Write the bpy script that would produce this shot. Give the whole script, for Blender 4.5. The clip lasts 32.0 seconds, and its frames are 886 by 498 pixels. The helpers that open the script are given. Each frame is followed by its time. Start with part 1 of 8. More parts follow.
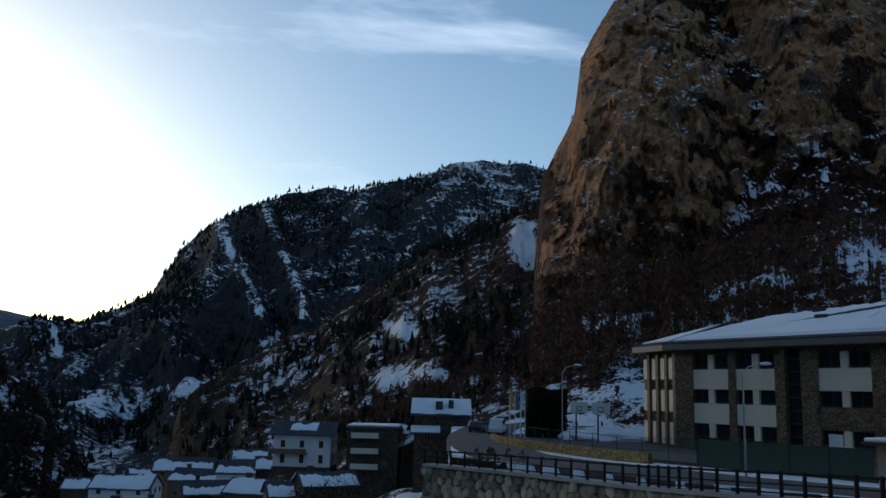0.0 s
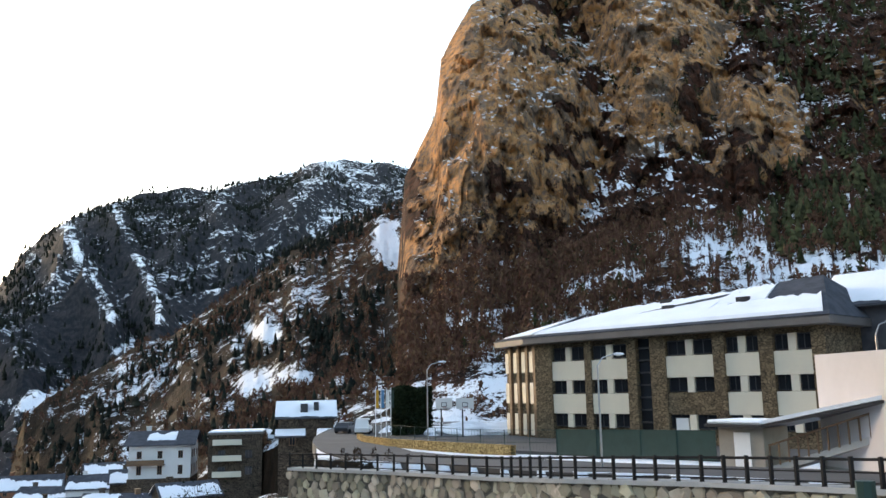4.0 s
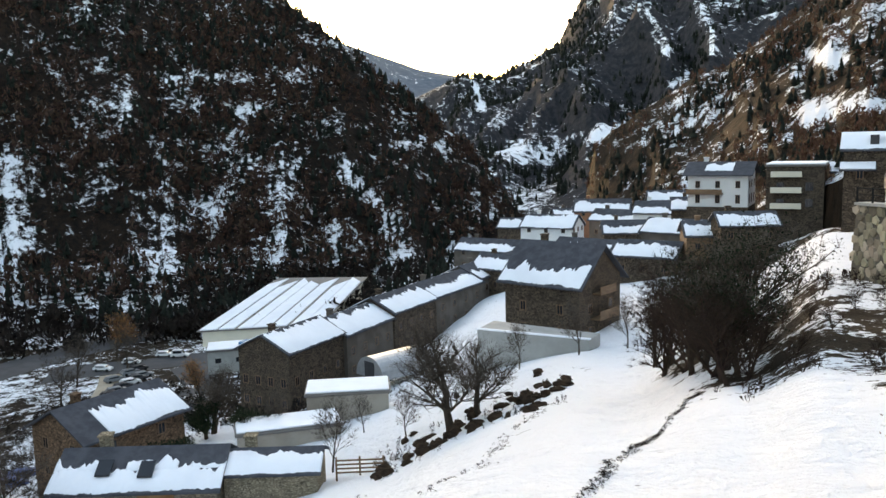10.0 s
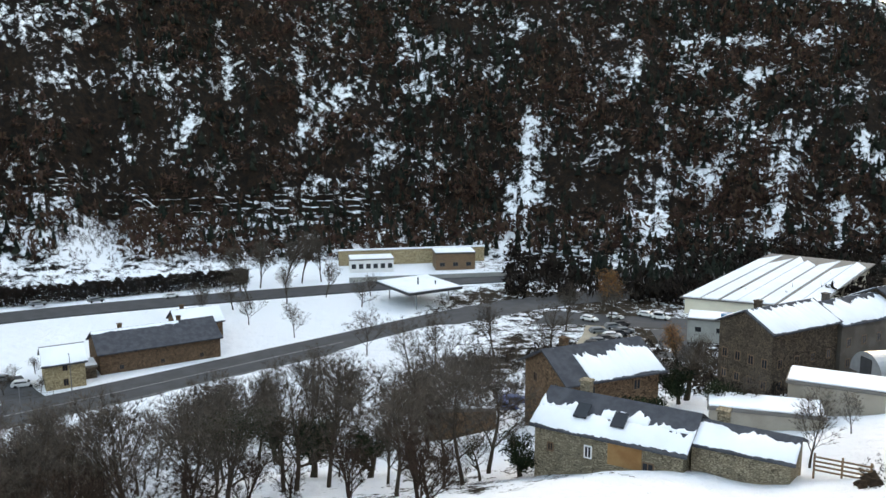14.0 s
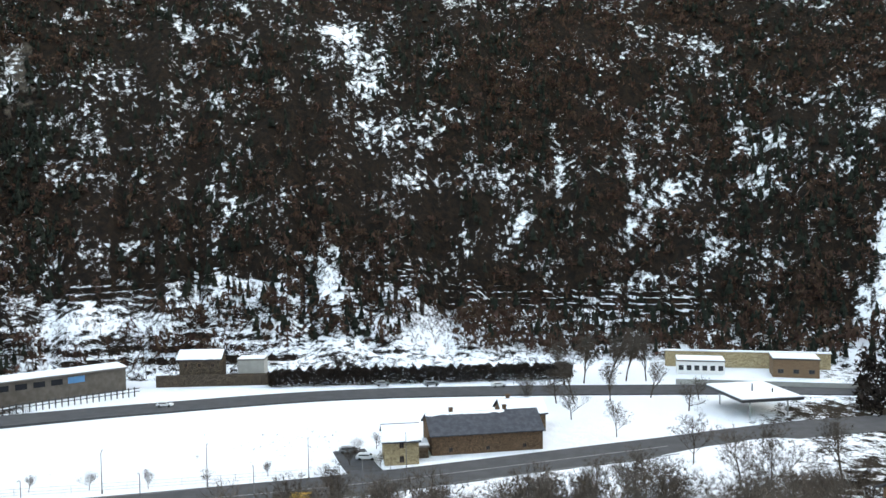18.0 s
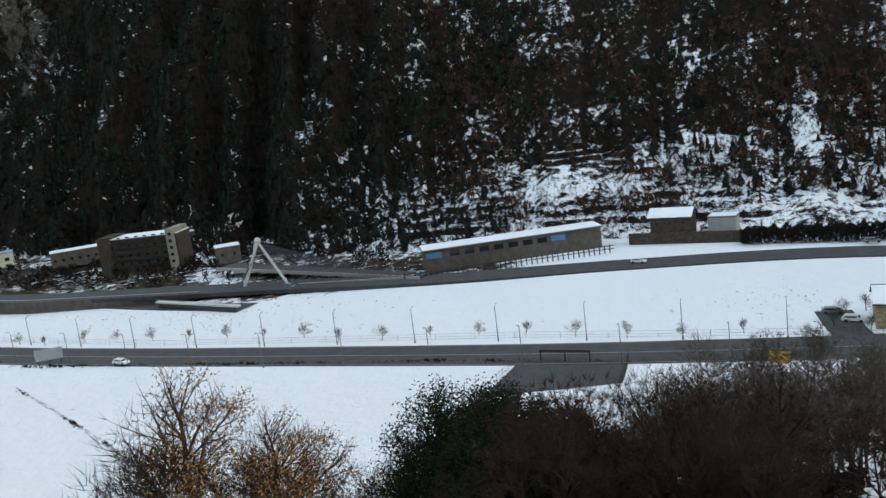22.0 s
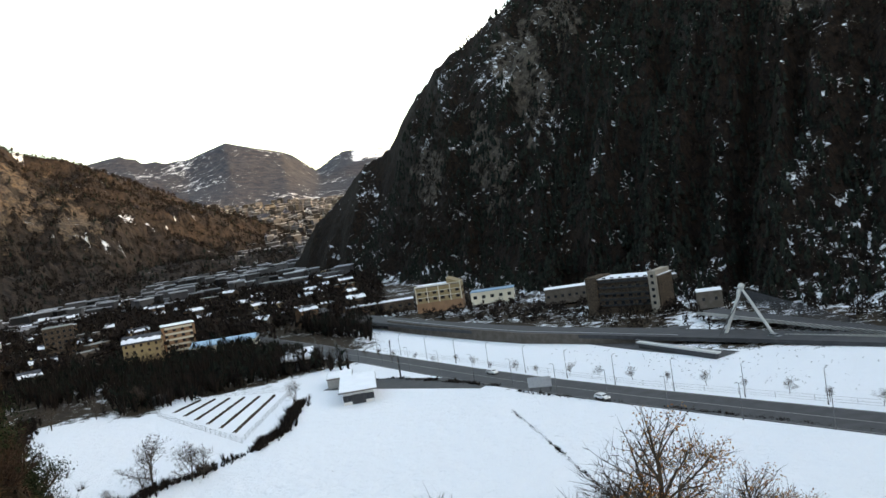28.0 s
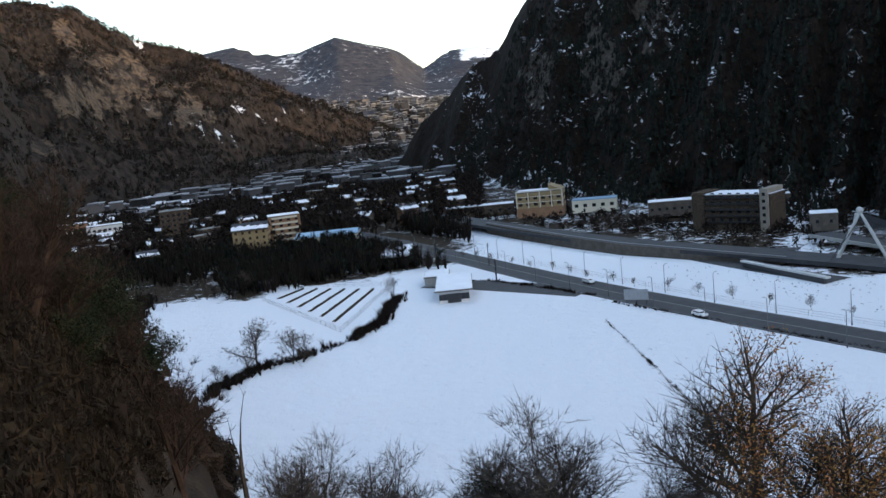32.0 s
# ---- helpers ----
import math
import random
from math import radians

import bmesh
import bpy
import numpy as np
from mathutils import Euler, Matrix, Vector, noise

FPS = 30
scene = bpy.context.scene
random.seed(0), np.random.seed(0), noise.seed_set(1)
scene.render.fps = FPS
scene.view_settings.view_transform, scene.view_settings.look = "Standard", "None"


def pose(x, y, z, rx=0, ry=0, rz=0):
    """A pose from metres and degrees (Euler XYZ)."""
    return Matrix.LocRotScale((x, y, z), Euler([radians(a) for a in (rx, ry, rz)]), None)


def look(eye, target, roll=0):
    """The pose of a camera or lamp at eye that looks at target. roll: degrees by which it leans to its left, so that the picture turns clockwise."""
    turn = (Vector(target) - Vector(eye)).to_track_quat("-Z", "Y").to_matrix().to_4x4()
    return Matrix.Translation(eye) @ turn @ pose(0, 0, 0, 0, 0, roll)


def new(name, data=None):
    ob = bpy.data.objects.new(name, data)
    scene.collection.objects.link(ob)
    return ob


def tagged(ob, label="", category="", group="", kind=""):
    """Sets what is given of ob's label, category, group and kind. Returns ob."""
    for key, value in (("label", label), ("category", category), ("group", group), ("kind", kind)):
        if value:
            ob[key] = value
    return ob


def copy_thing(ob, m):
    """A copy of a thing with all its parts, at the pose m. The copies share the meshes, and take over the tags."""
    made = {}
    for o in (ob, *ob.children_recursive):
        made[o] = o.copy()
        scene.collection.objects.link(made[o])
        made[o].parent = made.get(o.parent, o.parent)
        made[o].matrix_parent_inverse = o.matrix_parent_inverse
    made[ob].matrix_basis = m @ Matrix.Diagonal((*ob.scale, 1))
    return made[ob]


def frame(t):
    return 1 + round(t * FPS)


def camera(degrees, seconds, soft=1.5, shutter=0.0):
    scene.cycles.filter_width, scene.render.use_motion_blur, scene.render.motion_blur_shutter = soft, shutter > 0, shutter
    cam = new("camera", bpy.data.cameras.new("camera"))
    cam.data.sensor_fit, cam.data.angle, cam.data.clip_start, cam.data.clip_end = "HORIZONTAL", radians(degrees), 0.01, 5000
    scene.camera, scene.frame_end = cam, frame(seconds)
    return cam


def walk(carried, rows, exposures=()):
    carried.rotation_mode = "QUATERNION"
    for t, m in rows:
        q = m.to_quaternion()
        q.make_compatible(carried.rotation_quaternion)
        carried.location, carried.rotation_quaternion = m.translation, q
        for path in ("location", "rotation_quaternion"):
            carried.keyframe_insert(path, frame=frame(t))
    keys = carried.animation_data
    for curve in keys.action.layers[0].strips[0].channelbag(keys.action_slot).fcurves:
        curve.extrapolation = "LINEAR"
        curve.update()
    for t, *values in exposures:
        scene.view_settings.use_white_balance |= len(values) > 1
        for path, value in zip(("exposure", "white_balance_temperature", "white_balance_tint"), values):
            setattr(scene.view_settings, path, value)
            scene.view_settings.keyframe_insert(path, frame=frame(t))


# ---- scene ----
cam = camera(55.87, 32.0)
PATH = [
    (0, pose(-0.00, 0.25, 52, 99.71, -1.42, 0.02)),
    (0.5, pose(0.02, 0.25, 52, 101.77, -1.05, -4.64)),
    (1, pose(0.04, 0.25, 52, 103.82, -0.49, -9.16)),
    (1.5, pose(0.07, 0.24, 52, 105.54, 0.15, -16.14)),
    (2, pose(0.09, 0.23, 52, 105.98, 0.69, -21.03)),
    (2.5, pose(0.11, 0.22, 52, 106.14, 1.00, -26.37)),
    (3, pose(0.12, 0.22, 52, 106.11, 0.91, -28.21)),
    (3.5, pose(0.09, 0.23, 52, 103.90, 0.30, -21.90)),
    (4, pose(0.04, 0.25, 52, 99.69, 1.01, -9.02)),
    (4.5, pose(0.01, 0.25, 52, 97.07, 1.27, -1.35)),
    (6.5, pose(-0.06, 0.24, 52, 87.43, 1.60, 13.58)),
    (7, pose(-0.07, 0.24, 52, 85.90, 1.48, 15.65)),
    (7.5, pose(-0.07, 0.24, 52, 85.04, 1.06, 17.19)),
    (8, pose(-0.08, 0.24, 52, 84.44, 0.99, 18.95)),
    (8.5, pose(-0.09, 0.23, 52, 84.62, 1.32, 20.93)),
    (9, pose(-0.10, 0.23, 52, 84.54, 1.66, 22.53)),
    (9.5, pose(-0.10, 0.23, 52, 83.38, 1.52, 24.24)),
    (10, pose(-0.11, 0.22, 52, 82.27, 1.50, 27.33)),
    (10.5, pose(-0.13, 0.22, 52, 81.42, 1.43, 30.63)),
    (11, pose(-0.14, 0.21, 52, 80.95, 0.85, 34.76)),
    (11.5, pose(-0.16, 0.20, 52, 80.07, 0.44, 38.42)),
    (12, pose(-0.16, 0.19, 52, 79.45, 0.05, 41.27)),
    (12.5, pose(-0.17, 0.18, 52, 79.26, -0.31, 43.34)),
    (13, pose(-0.20, 0.15, 52, 79.47, -0.06, 52.05)),
    (13.5, pose(-0.21, 0.14, 52, 79.81, -0.13, 57.19)),
    (14, pose(-0.22, 0.12, 52, 80.49, 0.29, 60.51)),
    (14.5, pose(-0.22, 0.11, 52, 80.55, 0.08, 64.14)),
    (15, pose(-0.23, 0.09, 52, 80.50, 0.38, 67.73)),
    (15.5, pose(-0.24, 0.08, 52, 80.58, 0.65, 71.18)),
    (17.5, pose(-0.25, 0.05, 52, 84.98, 0.15, 79.56)),
    (18, pose(-0.25, 0.03, 52, 87.27, 0.87, 82.61)),
    (18.5, pose(-0.25, -0.01, 52, 88.05, 1.69, 91.72)),
    (19, pose(-0.25, -0.03, 52, 87.22, 2.18, 96.48)),
    (19.5, pose(-0.25, -0.05, 52, 85.18, 2.20, 101.44)),
    (20, pose(-0.24, -0.07, 52, 82.84, 1.79, 106.31)),
    (20.5, pose(-0.24, -0.08, 52, 80.77, 3.51, 108.94)),
    (21, pose(-0.23, -0.09, 52, 79.93, 4.45, 111.38)),
    (21.5, pose(-0.23, -0.10, 52, 80.02, 4.85, 113.84)),
    (22, pose(-0.23, -0.10, 52, 79.74, 7.03, 113.35)),
    (22.5, pose(-0.23, -0.11, 52, 78.48, 8.75, 115.47)),
    (23, pose(-0.22, -0.12, 52, 78.72, 9.10, 118.46)),
    (23.5, pose(-0.22, -0.12, 52, 78.38, 10.31, 119.34)),
    (24, pose(-0.21, -0.13, 52, 78.04, 10.52, 121.26)),
    (24.5, pose(-0.21, -0.14, 52, 80.70, 8.25, 123.80)),
    (26.5, pose(-0.19, -0.17, 52, 81.83, 8.88, 132.06)),
    (27, pose(-0.17, -0.18, 52, 82.94, 9.37, 136.69)),
    (27.5, pose(-0.15, -0.20, 52, 85.48, 9.78, 142.36)),
    (28, pose(-0.14, -0.21, 52, 87.28, 8.70, 145.83)),
    (28.5, pose(-0.13, -0.21, 52, 89.32, 8.23, 147.97)),
    (29, pose(-0.12, -0.22, 52, 90.13, 7.53, 150.45)),
    (29.5, pose(-0.11, -0.22, 52, 89.88, 7.16, 152.98)),
    (30, pose(-0.11, -0.23, 52, 88.77, 6.91, 154.52)),
    (30.5, pose(-0.11, -0.22, 52, 86.45, 6.70, 154.08)),
    (31, pose(-0.11, -0.22, 52, 84.07, 6.58, 153.62)),
    (31.5, pose(-0.11, -0.22, 52, 82.36, 6.45, 153.46)),
    (32, pose(-0.11, -0.22, 52, 81.59, 6.08, 153.04)),
]
EXPOSURES = [(0, 0.1, 5400, 6), (1.0, 0.6, 6300, 8), (2.0, 1.6, 7200, 12), (2.5, 2.2, 7200, 12), (3.4, 2.65, 7200, 12), (4.0, 2.55, 7200, 12), (4.5, 1.8, 7600, 12), (7, 2.5, 8200, 13), (10, 2.7, 8500, 13), (12, 2.8, 8700, 13), (15, 3.2, 9300, 14), (17.5, 3.4, 9400, 14), (19, 3.5, 9400, 14), (20.3, 2.6, 8900, 12), (23, 2.65, 8900, 12), (28, 2.7, 8600, 12), (28.5, 2.3, 8400, 12), (29, 1.8, 8200, 12), (30, 1.7, 7800, 12), (31, 2.3, 7300, 13), (32, 2.3, 7000, 14)]
walk(cam, PATH, EXPOSURES)

# ---- light: the sun stands low behind the far ridge, the valley lies in open shade ----
SUN_AZ, SUN_EL = 38.0, 8.0
world = bpy.data.worlds.new("sky")
scene.world = world
world.use_nodes = True
nt = world.node_tree
nt.nodes.clear()


def wnode(kind, **values):
    n = nt.nodes.new(kind)
    for key, value in values.items():
        n.inputs[key].default_value = value
    return n


sky = nt.nodes.new("ShaderNodeTexSky")
sky.sky_type = "NISHITA"
sky.sun_disc = False
sky.sun_elevation = radians(SUN_EL)
sky.sun_rotation = radians(-SUN_AZ)
sky.air_density, sky.dust_density, sky.ozone_density = 1.0, 1.0, 1.5
coord = nt.nodes.new("ShaderNodeTexCoord")
stretch = wnode("ShaderNodeMapping")
stretch.inputs["Scale"].default_value = (1.2, 1.2, 4.5)
cloud = wnode("ShaderNodeTexNoise", Scale=1.6, Detail=7.0, Roughness=0.55, Distortion=0.4)
ramp = nt.nodes.new("ShaderNodeValToRGB")
ramp.color_ramp.elements[0].position, ramp.color_ramp.elements[1].position = 0.55, 0.82
tint = nt.nodes.new("ShaderNodeMix")
tint.data_type = "RGBA"
tint.inputs[7].default_value = (7.0, 7.1, 7.3, 1.0)
back = wnode("ShaderNodeBackground", Strength=0.15)
out = nt.nodes.new("ShaderNodeOutputWorld")
nt.links.new(coord.outputs["Generated"], stretch.inputs["Vector"])
nt.links.new(stretch.outputs["Vector"], cloud.inputs["Vector"])
nt.links.new(cloud.outputs["Fac"], ramp.inputs["Fac"])
nt.links.new(ramp.outputs["Color"], tint.inputs[0])
nt.links.new(sky.outputs["Color"], tint.inputs[6])
nt.links.new(tint.outputs[2], back.inputs["Color"])
nt.links.new(back.outputs["Background"], out.inputs["Surface"])

sun_data = bpy.data.lights.new("sun", "SUN")
sun_data.energy, sun_data.angle, sun_data.color = 0.35, radians(6), (1.0, 0.80, 0.58)
sun = new("sun", sun_data)
a, e = radians(SUN_AZ), radians(SUN_EL + 2)
sun.matrix_world = look(Vector((-math.sin(a) * math.cos(e), math.cos(a) * math.cos(e), math.sin(e))) * 300 + Vector((0, 0, 52)), (0, 0, 52))
# ---- the lie of the land ----
EYE = 52.0


def hashed(ix, iy, seed):
    n = np.sin(ix * 127.1 + iy * 311.7 + seed * 74.7) * 43758.5453
    return n - np.floor(n)


def value_noise(x, y, seed=0):
    ix, iy = np.floor(x), np.floor(y)
    fx, fy = x - ix, y - iy
    fx, fy = fx * fx * (3 - 2 * fx), fy * fy * (3 - 2 * fy)
    a, b = hashed(ix, iy, seed), hashed(ix + 1, iy, seed)
    c, d = hashed(ix, iy + 1, seed), hashed(ix + 1, iy + 1, seed)
    return a + (b - a) * fx + (c - a) * fy + (a - b - c + d) * fx * fy - 0.5


def fbm(x, y, octaves=4, seed=0, gain=0.5):
    total, amp = 0, 1.0
    for k in range(octaves):
        total = total + amp * value_noise(x, y, seed + k)
        x, y, amp = x * 2.03 + 11.3, y * 2.03 + 5.7, amp * gain
    return total


def polar(x, y):
    az = np.degrees(np.arctan2(-x, y))
    return np.where(az < -100, az + 360, az), np.hypot(x, y)


def at(az, d):
    """The plan place at a heading (degrees to the left of ahead) and a distance."""
    return -d * math.sin(radians(az)), d * math.cos(radians(az))


# the near hill: heights at these distances, heading by heading
NEAR_R = (0, 9, 22, 42, 68, 100, 140, 200, 300)
NEAR = {
    -60: (50.3, 50.2, 49.8, 49.0, 48.5, 48, 48, 48, 48),
    -14: (50.3, 48.5, 45.5, 43.0, 43.0, 47, 47, 47, 46),
    2: (50.3, 47.5, 43.5, 42.0, 41.0, 40.2, 36, 30, 22),
    8: (50.3, 47.0, 43.0, 39.8, 36.3, 33.2, 29.5, 26, 14),
    16: (50.3, 46.5, 42.5, 37.0, 31.5, 26, 26, 23, 8),
    40: (50.3, 46.0, 41.0, 32.0, 23.3, 17.5, 8, 0.3, 0),
    70: (50.3, 45.0, 38.0, 30.0, 20.0, 9, 1, 0, 0),
    110: (50.3, 45.0, 38.0, 28.0, 15.0, 3.5, 0, 0, 0),
    165: (50.3, 45.0, 38.0, 28.0, 14.0, 3, 0, 0, 0),
    170: (50.3, 46.5, 41.0, 31.0, 16.0, 4, 0, 0, 0),
    172.5: (50.3, 48.0, 44.0, 38.3, 27.0, 10, 1, 0, 0),
    176.5: (50.3, 49.5, 47.0, 43.4, 38.0, 26, 10, 1, 0),
    182: (50.3, 50.2, 50.0, 50.0, 48.5, 45, 38, 28, 20),
    240: (50.3, 50.4, 51.0, 56.0, 66.0, 80, 90, 100, 110),
}
WALL_LINE = ((-1.3, 66.0), (5.4, 55.7), (10.3, 45.9), (12.6, 41.1), (16.7, 34.2), (20.0, 27.5), (22.5, 21.5))
WALL_TOP = (46.5, 46.9, 47.3, 47.6, 48.0, 48.3, 48.7)


def behind_wall(x, y):
    """1 on the school's terrace behind the retaining wall, 0 on the slope before it."""
    wx = np.interp(-y, [-p[1] for p in WALL_LINE], [p[0] for p in WALL_LINE])
    return np.where((x > wx + 2.0) & (y > 21.5), 1.0, 0.0) * np.where(y < 66, 1.0, np.clip((x + 3 + (y - 66) * 0.06) / 3, 0, 1))


# mountains: heading, foot (distance, height), shoulder (distance, angle up), crest (distance, angle up)
CLIFF = ((-66, 120, 49, 260, 12, 500, 17), (-57, 120, 49, 255, 12.5, 480, 20.3), (-50, 120, 49, 250, 13, 460, 23.8), (-43, 121, 49, 245, 12.5, 435, 27.2), (-36.6, 122, 49, 238, 12, 405, 27.9), (-32.4, 124, 49, 232, 11.5, 385, 28.3),
         (-26, 125, 49, 228, 11, 360, 29.9), (-21.6, 126, 49, 225, 11, 348, 29.8), (-16.6, 127, 48, 222, 10, 330, 28.7), (-14.5, 128, 48, 221, 10, 322, 28.3), (-13.9, 129, 48, 220, 9.5, 316, 26.6), (-11.6, 130, 48, 220, 9, 310, 26.0),
         (-9.3, 132, 48, 218, 8, 302, 22.6), (-8.8, 133, 48, 217, 7, 300, 18.8), (-6.6, 135, 48, 216, 4.5, 300, 14.6), (-5.6, 138, 48, 216, 1, 300, 4))
SPUR = ((-14, 150, 48, 250, 6, 430, 13), (-6.6, 140, 48, 230, 3, 420, 12.9), (-4.3, 138, 47, 230, 2, 420, 12.4), (1.2, 150, 44, 230, 0, 420, 9.6),
        (5.4, 180, 38, 240, -2, 410, 6.5), (8.7, 210, 30, 260, -3.5, 400, 3.9), (10.5, 230, 27, 280, -4.2, 395, 3.4), (14.2, 280, 20, 310, -4.6, 385, 1.3),
        (17.2, 340, 8, 350, -4.8, 380, -0.9), (17.9, 370, 4, 372, -6.5, 380, -5.5), (20, 380, 0, 381, -9, 385, -9))
FAR_SOUTH = ((-16, 600, 60, 900, 6, 1500, 14), (-7.4, 600, 40, 900, 5, 1500, 15.2), (-2.4, 600, 40, 900, 5, 1500, 16), (3.7, 600, 30, 900, 5, 1500, 14.1),
             (10.4, 600, 10, 900, 4, 1450, 13.4), (14.4, 600, 0, 850, 2, 1400, 11.6), (17.6, 600, -5, 820, 0, 1350, 9.4), (19.5, 600, -10, 800, -1.5, 1300, 6.2),
             (23.6, 620, -12, 800, -2, 1250, 3.5), (26, 640, -14, 800, -2, 1200, 3.8), (30, 640, -14, 800, -3, 1200, 2), (36, 640, -14, 800, -4, 1200, 0))
FAR_HAZE = ((18, 1500, 0, 2400, 1, 3300, 2.6), (23, 1500, 0, 2400, 1, 3300, 3.2), (26, 1500, 0, 2400, 2, 3300, 3.9), (28.7, 1500, 0, 2400, 2, 3300, 4.3),
            (31.6, 1500, 0, 2400, 2, 3300, 5.5), (34, 1500, 0, 2400, 2, 3300, 6.4), (40, 1500, 0, 2400, 2, 3300, 7.5))
WEST = ((21, 400, -4, 402, -7.5, 405, -7.5), (22.3, 395, -4, 400, -6.6, 410, -5.4), (25.8, 330, -2, 352, -7, 440, -0.7), (29.5, 305, 0, 335, -7.2, 455, 2.5), (33.8, 300, 0, 335, -7, 480, 6.1),
        (40.3, 300, 0, 335, -7, 560, 11.1), (50, 290, 0, 335, -7.5, 680, 19), (67, 290, 0, 345, -7.6, 780, 25), (80, 268, 0, 345, -6.4, 780, 27),
        (90, 260, 0, 345, -4.6, 780, 27), (116, 290, 0, 360, -4.6, 780, 25), (125, 320, 0, 370, -6, 790, 21.5), (133, 370, 0, 420, -5.5, 800, 17), (139.4, 430, 0, 480, -5, 820, 12.8),
        (144.9, 520, 0, 570, -4.2, 850, 9.5), (148.7, 620, 0, 660, -3.6, 900, 5.1), (151.3, 720, 0, 760, -3, 930, 3.1), (154.5, 880, 0, 900, -2.8, 970, 0.2), (156.8, 1010, 0, 1012, -2.7, 1016, -2.7))
NORTH_EAST = ((156, 1250, 3, 1400, -1, 1800, -0.3), (160, 1200, 2, 1400, -0.5, 1900, 1.6), (164, 1150, 2, 1350, 0, 1900, 4.1), (168.6, 1050, 2, 1250, 0.8, 1900, 6.0), (172.1, 980, 3, 1180, 1.4, 1850, 7.4), (175.7, 900, 4, 1100, 2.2, 1750, 9.5),
              (179.4, 800, 6, 1000, 3.5, 1650, 10.0), (182, 640, 12, 850, 5, 1450, 13), (190, 300, 26, 520, 8, 1200, 17), (215, 200, 60, 400, 18, 900, 24), (262, 150, 70, 350, 18, 800, 24))
FAR_NORTH = ((138, 2500, 120, 3000, 2, 4200, 4), (148, 2500, 120, 3000, 2, 4300, 4.6), (150.2, 2500, 120, 3000, 2, 4300, 5.0), (152.2, 2500, 120, 3000, 2, 4300, 4.9), (153.9, 2500, 120, 2900, 2, 4000, 4.0),
             (156, 2300, 110, 2800, 2.2, 3500, 5.6), (159.6, 2300, 110, 2800, 2.4, 3500, 6.7), (162.2, 2300, 110, 2800, 2.2, 3500, 5.8), (164.7, 2300, 110, 2800, 2.2, 3600, 5.9),
             (166.1, 2300, 110, 2800, 2.2, 3700, 6.5), (168.6, 2300, 110, 2800, 2, 3700, 6.1), (176, 2300, 110, 2800, 2, 3700, 5))
EAST_RIDGE = ((-66, 560, 180, 640, 24, 900, 33), (-58, 560, 180, 640, 23, 900, 32), (-54, 560, 180, 640, 22, 900, 31), (-51.5, 560, 180, 640, 22, 900, 29.4), (-50, 560, 180, 640, 22, 900, 28), (-47.5, 560, 180, 640, 21, 880, 27.3), (-44.5, 560, 180, 640, 20, 870, 27.2), (-42, 560, 170, 640, 18, 860, 25), (-38, 560, 120, 640, 12, 860, 18))
RANGES = {"cliff": CLIFF, "spur": SPUR, "west": WEST, "far_south": FAR_SOUTH, "far_haze": FAR_HAZE, "north_east": NORTH_EAST, "far_north": FAR_NORTH, "east_ridge": EAST_RIDGE}
ROUGH = {"cliff": 7, "spur": 6, "west": 11, "far_south": 28, "far_haze": 40, "north_east": 26, "far_north": 45, "east_ridge": 22}


# open lines on the slopes: heading and angle up of both ends (degrees), half width, weight
CHUTES_SOUTH = ((54.5, -1.0, 54.7, -4.3, 0.5, 0.34), (54.7, -4.3, 55.7, -8.9, 0.75, 0.34), (41.6, -2.4, 43.0, -5.4, 0.6, 0.3), (37.6, -1.9, 38.8, -7.9, 0.6, 0.3), (31.4, -5.1, 30.2, -8.3, 0.7, 0.32), (34.0, -1.7, 32.2, -4.4, 0.35, 0.3),
                (27.6, -0.8, 26.6, 0.1, 0.12, 0.5), (45.5, 3.9, 37.1, 4.2, 0.3, 0.26), (50.0, -2.0, 50.5, -4.0, 0.4, 0.22), (46.0, -6.0, 46.5, -9.0, 0.6, 0.28), (34.5, -6.5, 35.0, -9.0, 0.7, 0.28), (47.5, 4.0, 48.5, 1.0, 0.4, 0.2), (40.0, 2.5, 41.0, 0.0, 0.35, 0.2))
CHUTES_MIDDLE = ((69.9, 6.5, 70.0, -1.2, 0.22, 0.32), (75.2, 5.5, 74.6, 1.4, 0.22, 0.32), (77.9, -2.2, 76.8, 0.2, 0.3, 0.3), (67.1, 0.8, 69.0, -0.5, 0.5, 0.24), (89.3, 11.8, 87.9, 8.0, 0.7, 0.3), (86.3, 11.5, 87.9, 8.0, 0.5, 0.25), (87.9, 8.0, 85.8, 3.7, 1.0, 0.3),
                 (85.8, 3.7, 84.8, 0.3, 0.8, 0.3), (83.9, 4.4, 84.8, 2.0, 0.6, 0.25), (78.4, -2.5, 79.4, -3.8, 0.3, 0.3), (62.0, 3.0, 61.0, -2.0, 0.4, 0.22), (64.0, 8.0, 63.0, 5.0, 0.4, 0.2), (90.9, -4.2, 90.4, -5.0, 0.7, 0.6), (84.6, -8.8, 83.0, -8.6, 0.7, 0.7), (81.0, 8.0, 80.5, 3.0, 0.3, 0.18))
